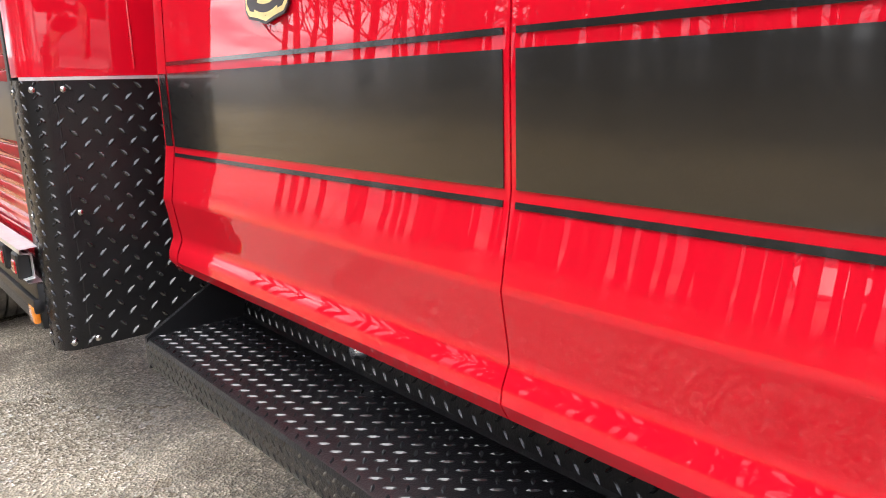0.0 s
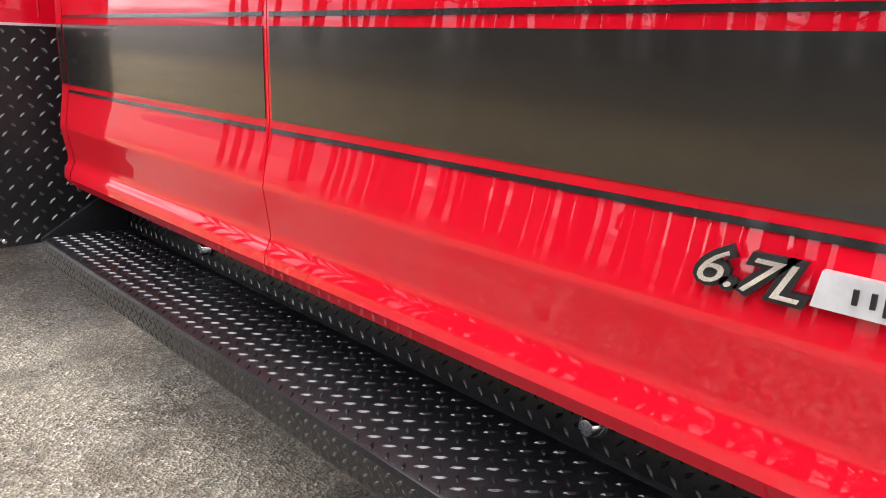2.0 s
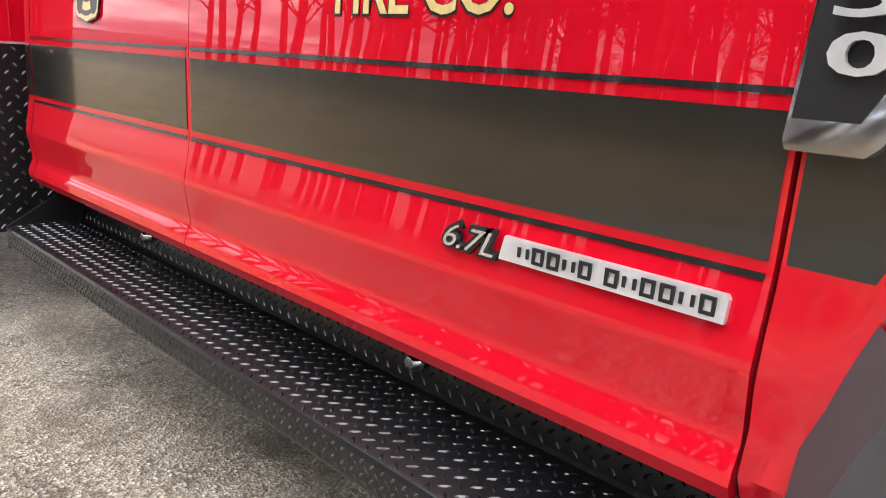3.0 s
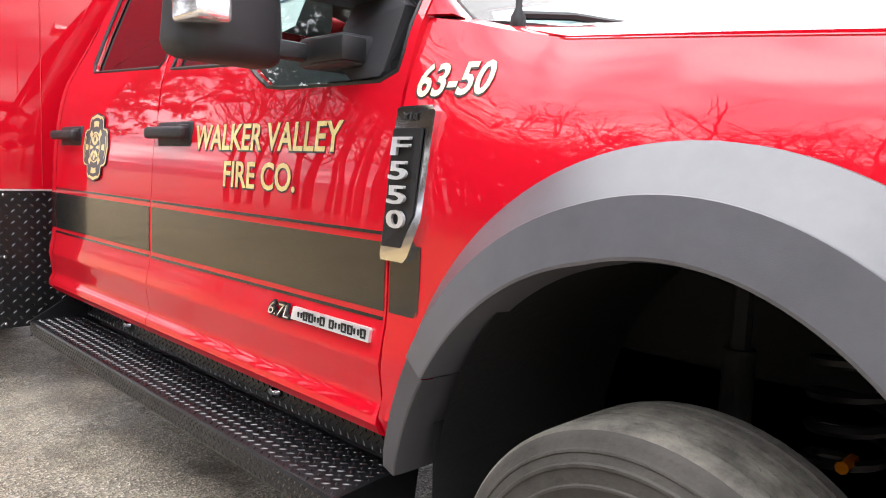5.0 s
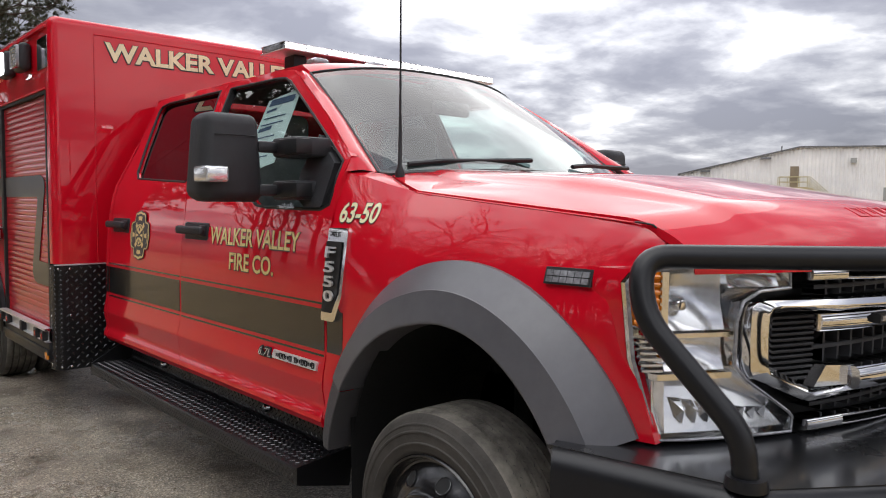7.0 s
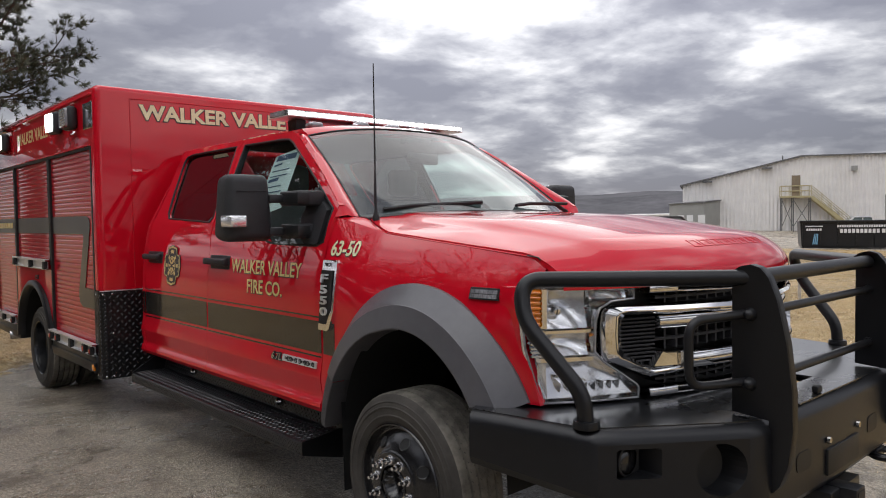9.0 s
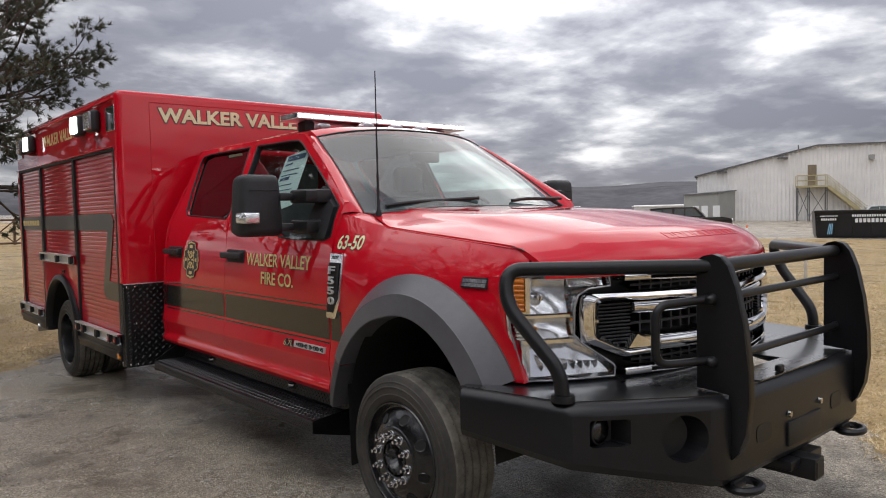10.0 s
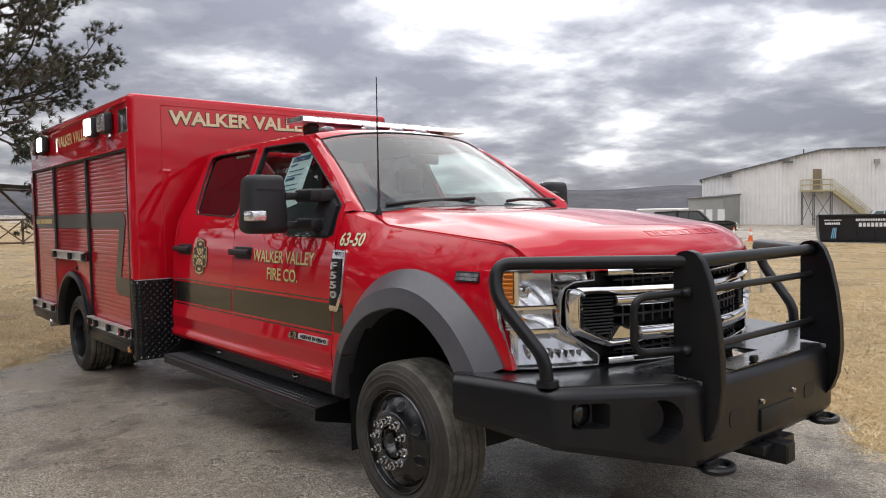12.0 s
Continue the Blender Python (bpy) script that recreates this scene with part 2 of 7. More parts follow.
def tube(bm, points, r, seg=12, closed=False, cap=True, r1=None):
    """A round bar along points."""
    pts = [Vector(p) for p in points]
    rings, n = [], len(pts)
    side = None
    for i, p in enumerate(pts):
        a = pts[(i - 1) % n] if closed or i else p
        b = pts[(i + 1) % n] if closed or i < n - 1 else p
        d = (b - a).normalized()
        if side is None:
            side = d.orthogonal().normalized()
        side = (side - d * side.dot(d)).normalized()
        w = d.cross(side)
        q = r if r1 is None else r + (r1 - r) * i / (n - 1)
        rings.append([bm.verts.new(p + q * (math.cos(2 * math.pi * k / seg) * side + math.sin(2 * math.pi * k / seg) * w)) for k in range(seg)])
    for i in range(n if closed else n - 1):
        a, b = rings[i], rings[(i + 1) % n]
        for k in range(seg):
            bm.faces.new((a[k], a[(k + 1) % seg], b[(k + 1) % seg], b[k]))
    if cap and not closed:
        bm.faces.new(rings[0])
        bm.faces.new(rings[-1])
    return bm


def bend(points, r, n=6):
    """A path with its corners rounded."""
    pts = [Vector(p) for p in points]
    out = [pts[0]]
    for a, b, c in zip(pts, pts[1:], pts[2:]):
        u, w = (a - b), (c - b)
        q = min(r, u.length * .49, w.length * .49)
        p0, p1 = b + u.normalized() * q, b + w.normalized() * q
        for i in range(n + 1):
            t = i / n
            out.append((1 - t) ** 2 * p0 + 2 * t * (1 - t) * b + t * t * p1)
    out.append(pts[-1])
    return out


def plate_with_holes(bm, outer, holes, fn, depth):
    """A sheet with openings, each opening lined to a depth and closed at its back; returns the back faces."""
    loops = []
    for o in [outer] + holes:
        vs = [bm.verts.new(fn(u, v, 0)) for u, v in o]
        loops.append([bm.edges.new((vs[i], vs[(i + 1) % len(vs)])) for i in range(len(vs))])
    bmesh.ops.triangle_fill(bm, use_beauty=True, edges=[e for l in loops for e in l])
    for o in holes:
        a = [bm.verts.new(fn(u, v, 0)) for u, v in o]
        b = [bm.verts.new(fn(u, v, depth)) for u, v in o]
        for i in range(len(o)):
            bm.faces.new((a[i], a[(i + 1) % len(o)], b[(i + 1) % len(o)], b[i]))
        bm.faces.new(b)


def slab(bm, outline, fn, thick):
    """A flat outline (u, v) laid on a surface fn(u, v, depth), with a back and sides."""
    front = [bm.verts.new(fn(u, v, 0.0)) for u, v in outline]
    back = [bm.verts.new(fn(u, v, thick)) for u, v in outline]
    n = len(front)
    tris = [tuple(range(n))] if n == 4 else geometry.tessellate_polygon([[Vector((u, v, 0)) for u, v in outline]])
    for t in tris:
        bm.faces.new([front[k] for k in t])
        bm.faces.new([back[k] for k in t][::-1])
    for i in range(n):
        bm.faces.new((front[i], front[(i + 1) % n], back[(i + 1) % n], back[i]))
    return bm


def sheet(bm, outline, fn):
    """A flat outline (u, v) as one open sheet on a surface fn(u, v)."""
    vs = [bm.verts.new(fn(u, v)) for u, v in outline]
    for t in geometry.tessellate_polygon([[Vector((u, v, 0)) for u, v in outline]]):
        bm.faces.new([vs[k] for k in t])
    return bm


def fine(outline, step):
    """An outline with its long sides divided."""
    out = []
    for (a, b), (c, d) in zip(outline, outline[1:] + outline[:1]):
        n = max(1, int(math.hypot(c - a, d - b) / step))
        out += [(a + (c - a) * i / n, b + (d - b) * i / n) for i in range(n)]
    return out


def lettering(text, wide, high, m, mat, parent, name="lettering", label="", extrude=0.001, grow=0.0, shear=0.0, wrap=None):
    """Words in the built-in font as a mesh, fitted to a width and height from their lower left corner, posed by m."""
    data = bpy.data.curves.new(name, "FONT")
    data.body, data.extrude, data.resolution_u, data.shear = text, extrude, 3, shear
    ob = bpy.data.objects.new(name, data)
    scene.collection.objects.link(ob)
    me = bpy.data.meshes.new_from_object(ob)
    xs, ys = [v.co.x for v in me.vertices], [v.co.y for v in me.vertices]
    fx, fy = wide / (max(xs) - min(xs)), high / (max(ys) - min(ys))
    x0, y0 = min(xs), min(ys)
    data.offset = grow / max(fx, 1e-6) if grow else 0.0
    if grow:
        bpy.data.meshes.remove(me)
        me = bpy.data.meshes.new_from_object(ob)
    bpy.data.objects.remove(ob)
    for v in me.vertices:
        v.co = m @ Vector(((v.co.x - x0) * fx, (v.co.y - y0) * fy, v.co.z))
        if wrap:
            v.co.x += wrap(v.co.y, v.co.z)
    me.materials.clear()
    me.materials.append(mat)
    return place(name, me, parent, label)


def curve_of(pairs):
    xs, ys = zip(*pairs)
    return lambda v: float(np.interp(v, xs, ys))


# ---- the truck: cab ----
TRUCK = thing("rescue_truck", (XC, 2.6, 0), "red crew-cab rescue truck with black stripe and gold lettering", "fire truck")
PX = curve_of([(.50, .06), (.515, .02), (.53, -.008), (.555, -.022), (.575, -.019), (.605, -.006), (.62, -.007), (.70, -.019), (.79, -.004), (.82, 0),
               (.98, 0), (1.15, .008), (1.25, .018), (1.35, .033), (1.44, .05), (1.48, .064), (1.98, .31), (2.03, .345)])
SIDE_ROWS = [.515, .522, .53, .542, .555, .566, .575, .59, .605, .62, .645, .67, .685, .695, .70, .71, .74, .77, .785, .80, .82, .86, .90, .94, .98, 1.04, 1.10, 1.15, 1.20, 1.25, 1.29, 1.33]


def side_text(x, y, z):
    """Frame for words on the side: they run to the truck's front."""
    return Matrix(((0, 0, -1, x), (-1, 0, 0, y), (0, 1, 0, z), (0, 0, 0, 1)))


def front_text(x, y, z):
    return Matrix(((1, 0, 0, x), (0, 0, -1, y), (0, 1, 0, z), (0, 0, 0, 1)))


def ring_panel(bm, outer, inner, off=0.0, step=5):
    """Door frame between two outlines of equal length in (y, z), laid on the cab side."""
    def dense(o):
        out = []
        for (a, b), (c, d) in zip(o, o[1:] + o[:1]):
            out += [(a + (c - a) * i / step, b + (d - b) * i / step) for i in range(step)]
        return out
    A, B = dense(outer), dense(inner)
    rows = []
    for t in (0, .5, 1):
        row = [(PX(b0 + (b1 - b0) * t) + off, a0 + (a1 - a0) * t, b0 + (b1 - b0) * t) for (a0, b0), (a1, b1) in zip(A, B)]
        rows.append(row + row[:1])
    grid(bm, rows)


def lower_panel(bm, y0, y1, rows, n=10):
    grid(bm, [[(PX(z), y0 + (y1 - y0) * i / n, z) for i in range(n + 1)] for z in rows])


def forward(o):
    """The front of the door frame leans to the true pillar."""
    return [(y - .046 * max(0.0, (1.3 - y) / .6), z) for y, z in o]


FRONT_WIN = [(1.955, 1.468), (1.41, 1.445), (1.335, 1.40), (1.27, 1.368), (1.19, 1.36), (.80, 1.355), (.745, 1.375), (.735, 1.42), (.735, 1.54),
             (.99, 1.70), (1.40, 1.945), (1.47, 1.972), (1.56, 1.98), (2.045, 1.985), (2.00, 1.73)]
FRONT_OUT = [(1.985, 1.33), (1.41, 1.33), (1.335, 1.33), (1.27, 1.33), (1.19, 1.33), (.80, 1.33), (.715, 1.33), (.705, 1.42), (.70, 1.56),
             (.96, 1.735), (1.36, 1.975), (1.44, 2.012), (1.56, 2.025), (2.10, 2.03), (2.045, 1.73)]
FRONT_WIN, FRONT_OUT = forward(FRONT_WIN), forward(FRONT_OUT)
REAR_WIN = [(2.77, 1.512), (2.07, 1.482), (2.045, 1.51), (2.09, 1.73), (2.16, 1.985), (2.86, 1.985), (2.95, 1.97), (2.965, 1.93), (2.89, 1.70), (2.825, 1.55)]
REAR_OUT = [(2.93, 1.33), (2.07, 1.33), (1.992, 1.33), (2.053, 1.73), (2.108, 2.03), (2.90, 2.03), (3.02, 2.02), (3.06, 1.96), (3.02, 1.70), (3.045, 1.33)]


def door(name, y0, y1, outer, win, pane, label):
    bm = bmesh.new()
    lower_panel(bm, y0, y1, SIDE_ROWS)
    ring_panel(bm, outer, win)
    bmesh.ops.remove_doubles(bm, verts=bm.verts[:], dist=0.0008)
    thicken(bm, (.03, 0, 0))
    doors = part(name, bm, RED, TRUCK, label, 28, both=True)
    for d, s in zip(doors, (1, -1)):
        X = (lambda x: x) if s > 0 else (lambda x: 2 * XC - x)
        g = bmesh.new()
        ring_panel(g, outer, win, .034)
        for v in g.verts:
            v.co.x = X(v.co.x)
        part("inner_frame", g, PLASTIC, d)
        g = bmesh.new()
        sheet(g, win, lambda y, z: (X(.075 + (z - 1.46) * .497), y, z))
        part("window_pane", g, pane, d, smooth=0).visible_shadow = False
        g = bmesh.new()
        tube(g, [(X(PX(z) + .004), y, z) for y, z in fine(win, .06)], .0075, 6, closed=True)
        part("window_seal", g, SEAL, d)
    return doors


FDOOR, FDOOR_R = door("front_door", .672, 1.987, FRONT_OUT, FRONT_WIN, WINDOW, "red front door with gold lettering")
RDOOR, RDOOR_R = door("rear_door", 1.990, 3.045, REAR_OUT, REAR_WIN, PRIVACY, "red rear door with gold emblem")

# body behind the door gaps, door posts and the rounded rear corner
bm = bmesh.new()
grid(bm, [[(PX(z) + .022, .66 + (3.055 - .66) * i / 12, z) for i in range(13)] for z in [.53] + SIDE_ROWS[4:]])
part("door_sill", bm, DARK, TRUCK, both=True)
bm = bmesh.new()
rows = []
for z in SIDE_ROWS + [1.40, 1.48, 1.6, 1.75, 1.9, 1.98, 2.03]:
    r = .05 + max(0, z - 1.4) * .16
    y0 = np.interp(z, [.5, 1.33, 1.70, 1.96, 2.03], [3.05, 3.05, 3.027, 3.066, 3.05])
    row = [(PX(z), y0, z), (PX(z), 3.145 - r, z)]
    for k in range(1, 7):
        a = k / 6 * math.pi / 2
        row.append((PX(z) + r * (1 - math.cos(a)), 3.145 - r + r * math.sin(a), z))
    row.append((XC, 3.16, z))
    rows.append(row)
grid(bm, rows)
part("cab_corner", bm, RED, TRUCK, smooth=40, both=True)
bm = bmesh.new()
quad = [(1.962, 1.475), (2.048, 1.475), (2.172, 1.99), (2.04, 1.99)]
slab(bm, fine(quad, .1), lambda y, z, d: Vector((PX(z) + .008 + d, y, z)), .03)
part("door_pillar", bm, SEAL, TRUCK, both=True)

# roof with a crown, and pillars beside the windshield
WL, WT = Vector((.205, .62, 1.500)), Vector((.355, 1.33, 1.985))


def roof_z(x, y):
    d = abs(x - XC) / .715
    return 2.03 + .085 * (1 - d ** 3.2) * min(1, max(0.35, (y - 1.1) / .6)) - .012 * max(0, (y - 2.6))


def screen_point(u, v):
    """u: -1 to 1 across, v: 0 at the cowl to 1 at the roof."""
    e = WL.lerp(WT, v)
    half = XC - e.x
    bow = (1 - u * u) * (.20 - .06 * v)
    return Vector((XC + u * half, e.y - bow + .0, e.z + (1 - abs(u) ** 3) * (.03 + .03 * v) + .02 * math.sin(v * math.pi)))


bm = bmesh.new()
rows = []
for j in range(22):
    y = 1.30 + (3.12 - 1.30) * j / 21
    row = []
    for i in range(29):
        u = -1 + 2 * i / 28
        x = XC + u * .715
        yy = y
        if j == 0:
            p = screen_point(u, 1.0)
            row.append((XC + u * .706, p.y, p.z + .004))
            continue
        yy = y - (1 - u * u) * .14 * max(0, 1 - j / 5)
        row.append((x, yy, roof_z(x, y)))
    rows.append(row)
grid(bm, rows)
thicken(bm, (0, 0, -.03))
part("roof", bm, RED, TRUCK, smooth=40)
bm = bmesh.new()
rows = []
for j in range(13):
    v = j / 12
    e = screen_point(-1, v)
    z = e.z
    yd = np.interp(z, [1.50, 1.56, 1.735, 1.975, 2.03], [.648, .648, .925, 1.352, 1.47])
    a, b = Vector((e.x, e.y, e.z)), Vector((PX(z), yd, z))
    mid = (a + b) / 2 + Vector((-.012, -.014, .008))
    rows.append([a, mid, b])
grid(bm, rows)
thicken(bm, (.02, .02, 0))
part("windshield_pillar", bm, RED, TRUCK, smooth=50, both=True)
bm = bmesh.new()
grid(bm, [[screen_point(-1 + 2 * i / 24, j / 10) for i in range(25)] for j in range(11)])
ws = part("windshield", bm, SCREEN, TRUCK, "greenish laminated windshield", 60)
ws.visible_shadow = False
bm = bmesh.new()
edge = [screen_point(-1, j / 8) for j in range(9)] + [screen_point(-1 + i / 10, 1) for i in range(1, 21)] + [screen_point(1, 1 - j / 8) for j in range(1, 9)]
tube(bm, edge, .0065, 6)
part("windshield_seal", bm, SEAL, ws)
bm = bmesh.new()
p = screen_point(0, .92)
box(bm, p.x - .10, p.x + .10, p.y + .02, p.y + .10, p.z - .05, p.z - .01, .012)
part("sensor_housing", bm, PLASTIC, ws)

# front fender with its wheel opening
EDGE = [(.70, .085, 1.505), (.56, .102, 1.480), (.44, .118, 1.450), (.32, .131, 1.425), (0, .112, 1.395), (-.35, .108, 1.363), (-.62, .115, 1.337), (-.70, .13, 1.318)]
ex = curve_of([(y, x) for y, x, z in EDGE][::-1])
ez = curve_of([(y, z) for y, x, z in EDGE][::-1])


def arch(y, less=0.0):
    """Height of the wheel opening's outer line over the ground."""
    y += .06
    a = (.69 if y > 0 else .67) - less
    return .46 + (.745 - less) * math.sqrt(max(0.0, 1 - (y / a) ** 2))


def fender_x(y, z):
    top, zt = ex(y), ez(y)
    x = top * ((z - 1.05) / (zt - 1.05)) ** 2 if z > 1.05 else 0.0
    if y < -.25:
        x += .036 * ((-.25 - y) / .40) ** 2 * (1 if z < 1.2 else max(0.25, 1 - (z - 1.2) * 6))
    if y > .48 and z < .82:
        x += PX(z) * min(1, (y - .48) / .13)
    return x


bm = bmesh.new()
rows = []
ys = [.665, .655, .635, .61, .58, .54] + [.5 - i * .05 for i in range(20)] + [-.50, -.55, -.60, -.65, -.695]
for y in ys:
    inside = -.78 < y < .60
    zb = max(.52, arch(y, .06)) if inside else .52
    if y < -.5:
        zb = max(.80, zb)
    row = []
    for k in range(19):
        z = zb + (ez(y) - zb) * (k / 18)
        row.append((fender_x(y, z), y + max(0.0, -.55 - y) / .145 * float(np.interp(z, [.8, .95, 1.05, 1.22, 1.26, 1.3], [0, .05, .095, .10, .04, .03])), z))
    rows.append(row)
grid(bm, rows)
thicken(bm, (.03, 0, 0))
FENDER, FENDER_R = part("front_fender", bm, RED, TRUCK, smooth=40, both=True)

# moulded flare round the wheel opening
def flare_row(a, inset=0.0, z=None):
    row = []
    slim = .56 + .44 * min(1, (math.pi - a) / 1.3)
    for less, x in ((0, .012), (0, -.006), (.083, -.080), (.0845, -.083), (.178, -.100), (.184, -.098), (.188, -.08), (.190, .02)):
        less *= slim
        aa = (.69 if math.cos(a) < 0 else .67) - less
        y, h = -.06 - math.cos(a) * aa, .46 + math.sin(a) * (.752 - less)
        fx = .036 * max(0, (-.25 - y) / .40) ** 2
        row.append((x + (inset if less else 0) + fx * (.9 if less < .03 else .8), y, h if z is None else z + (.03 if less < .03 else 0)))
    return row


bm = bmesh.new()
grid(bm, [flare_row(math.pi - .455 - t / 44 * (math.pi * .847 - .455)) for t in range(45)])
FL = part("fender_flare", bm, FLARE, TRUCK, "dark grey moulded plastic", 18, both=True)
for fl, s in zip(FL, (1, -1)):
    bm = bmesh.new()
    grid(bm, [flare_row(math.pi - .03, .012, .50)] + [flare_row(math.pi - .11 - t / 8 * .338, .006) for t in range(9)])
    if s < 0:
        for v in bm.verts:
            v.co.x = 2 * XC - v.co.x
    part("flare_tail", bm, FLARETAIL, fl, "charcoal lower end", 18)
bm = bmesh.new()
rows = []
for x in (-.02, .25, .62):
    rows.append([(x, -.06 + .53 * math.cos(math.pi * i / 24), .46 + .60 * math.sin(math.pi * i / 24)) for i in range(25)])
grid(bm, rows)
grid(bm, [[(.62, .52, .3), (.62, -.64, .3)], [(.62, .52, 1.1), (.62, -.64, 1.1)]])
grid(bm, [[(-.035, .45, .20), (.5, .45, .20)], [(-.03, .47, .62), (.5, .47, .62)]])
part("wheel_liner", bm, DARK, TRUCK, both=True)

# hood: raised middle, folded edges, rolled nose


hx = curve_of([(-.70, .13), (-.62, .115), (-.35, .108), (0, .112), (.32, .131), (.44, .165), (.56, .212)])
hz = curve_of([(-.70, 1.318), (-.62, 1.337), (-.35, 1.363), (0, 1.395), (.32, 1.425), (.44, 1.457), (.56, 1.492)])


def yF(x):
    """Plan curve of the truck's face."""
    return -.985 + .36 * (abs(XC - x) / 1.08) ** 2.2


def hood_point(u, v):
    """u: 0 at the cowl to 1 at the nose; v: -1 to 1 across."""
    y_edge = .56 - 1.22 * u
    xe, ze = hx(y_edge), hz(y_edge)
    x = XC + v * (XC - xe)
    y0 = .56 - .14 * (1 - v * v)
    y1 = yF(x) - .015
    d = 1 - abs(v)
    prof = float(np.interp(d, [0, .03, .12, .20, .26, .34, .6, 1.0], [0, .12, .34, .46, .74, .84, .95, 1.0]))
    zc = float(np.interp(u, [0, .5, .85, 1.0], [1.525, 1.478, 1.405, 1.375]))
    z = ze + (zc - ze) * prof + .012 * math.sin(math.pi * u) * min(1, d * 4)
    w = max(0.0, (u - .86) / .14)
    zl = 1.240 + .004 * d
    z = zl + (z - zl) * math.sqrt(max(0, 1 - w ** 2.4))
    y = y0 + (y1 - y0) * (u - .05 * w * (1 - w))
    return Vector((x, y, z))


bm = bmesh.new()
us = [i / 30 * .86 for i in range(31)] + [.86 + .14 * math.sin(i / 12 * math.pi / 2) for i in range(1, 13)]
vs = [-1, -.985, -.97, -.94, -.91, -.88, -.84, -.80, -.77, -.74, -.70, -.66, -.6, -.5, -.4, -.3, -.2, -.1, 0]
vs = vs + [-v for v in vs[-2::-1]]
grid(bm, [[hood_point(u, v * .994) for v in vs] for u in us])
thicken(bm, (0, 0, -.025))
HOOD = part("hood", bm, RED, TRUCK, "red hood with a raised middle", 40)
# raised bars stand for the maker's wording pressed into the nose
for k in range(9):
    bm = bmesh.new()
    v = (-.30 + k * .075 + (.02 if k > 4 else 0))
    ring = [(.922, v), (.922, v + .058), (.952, v + .058), (.952, v)]
    inner = [(.927, v + .009), (.927, v + .049), (.947, v + .049), (.947, v + .009)]
    lift = Vector((0, -.001, .0016))
    lo, hi = [bm.verts.new(hood_point(*p)) for p in ring], [bm.verts.new(hood_point(*p) + lift) for p in ring]
    ih, il = [bm.verts.new(hood_point(*p) + lift) for p in inner], [bm.verts.new(hood_point(*p)) for p in inner]
    for i in range(4):
        j = (i + 1) % 4
        bm.faces.new((lo[i], lo[j], hi[j], hi[i]))
        bm.faces.new((hi[i], hi[j], ih[j], ih[i]))
        bm.faces.new((ih[i], ih[j], il[j], il[i]))
    part("raised_bar", bm, RED, HOOD)
bm = bmesh.new()
grid(bm, [[(XC + v * .86, .54 - .14 * (1 - v * v) + k * .13, 1.495 + .03 * (1 - v * v) + k * .012) for v in np.linspace(-1, 1, 17)] for k in (0, .5, 1)])
thicken(bm, (0, 0, -.05))
part("cowl_panel", bm, PLASTIC, TRUCK)
bm = bmesh.new()
rows = []
for k in range(10):
    y = .30 + .40 * k / 9
    inn = (hx(min(y, .56)) - .004, hz(min(y, .56)) + .001) if y < .56 else (.212 + (y - .56) * .09, 1.493 + (y - .56) * .1)
    rows.append([(ex(y) + .001, y, ez(y)), ((ex(y) + inn[0]) / 2, y, (ez(y) + inn[1]) / 2 + .006 * min(1, k / 3)), (inn[0], y, inn[1])])
grid(bm, rows)
thicken(bm, (0, 0, -.02))
part("fender_top", bm, RED, TRUCK, smooth=50, both=True)
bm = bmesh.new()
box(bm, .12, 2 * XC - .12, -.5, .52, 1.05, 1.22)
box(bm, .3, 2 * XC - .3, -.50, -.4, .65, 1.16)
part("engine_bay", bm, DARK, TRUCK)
for s in (0, 1):
    X = (lambda x: 2 * XC - x) if s else (lambda x: x)
    bm = bmesh.new()
    seam = [(X(hx(y) - .003), y, hz(y) - .001) for y in np.linspace(-.58, -.63, 3)]
    seam += [(X(.117 + .045 * t), -.63 - .05 * t, 1.334 - .058 * t) for t in (.35, .7, 1.0)]
    tube(bm, seam, .0028, 6)
    part("hood_gap", bm, SEAL, HOOD)
    bm = bmesh.new()
    tube(bm, [(X(hx(y) - .003), y, hz(y) - .001) for y in np.linspace(.56, .36, 7)], .0028, 6)
    part("hood_gap", bm, SEAL, HOOD)
    bm = bmesh.new()
    tube(bm, [(X(hx(y) - .002), y, hz(y) - .0035) for y in np.linspace(.36, -.58, 22)], .0026, 6)
    part("hood_edge", bm, RED, HOOD)


def wiper(base, tip):
    b, t = Vector(base), Vector(tip)
    bm = bmesh.new()
    mid = b.lerp(t, .5) + Vector((0, -.01, .03))
    tube(bm, [b, b.lerp(mid, .5) + Vector((0, 0, .02)), mid], .013, 8, r1=.009)
    w = part("wiper", bm, PLASTIC, TRUCK)
    bm = bmesh.new()
    tube(bm, [t + Vector((0, -.012, .0)), (t + mid) / 2 + Vector((0, -.014, .006)), mid, mid + (mid - t) * .9 + Vector((0, .0, -.01))], .0105, 6)
    part("wiper_blade", bm, SEAL, w)


wiper((.95, .47, 1.525), (.33, .60, 1.535))
wiper((1.72, .50, 1.52), (1.18, .45, 1.555))

# ---- cab fittings ----
bm = bmesh.new()
lathe(bm, [(0, 1.475), (.018, 1.475), (.018, 1.50), (.008, 1.52), (.006, 1.70), (.0045, 1.72), (.0028, 2.25), (0, 2.25)], "z", (.216, .50, 0), 10)
part("antenna", bm, SEAL, TRUCK, "thin black whip antenna")


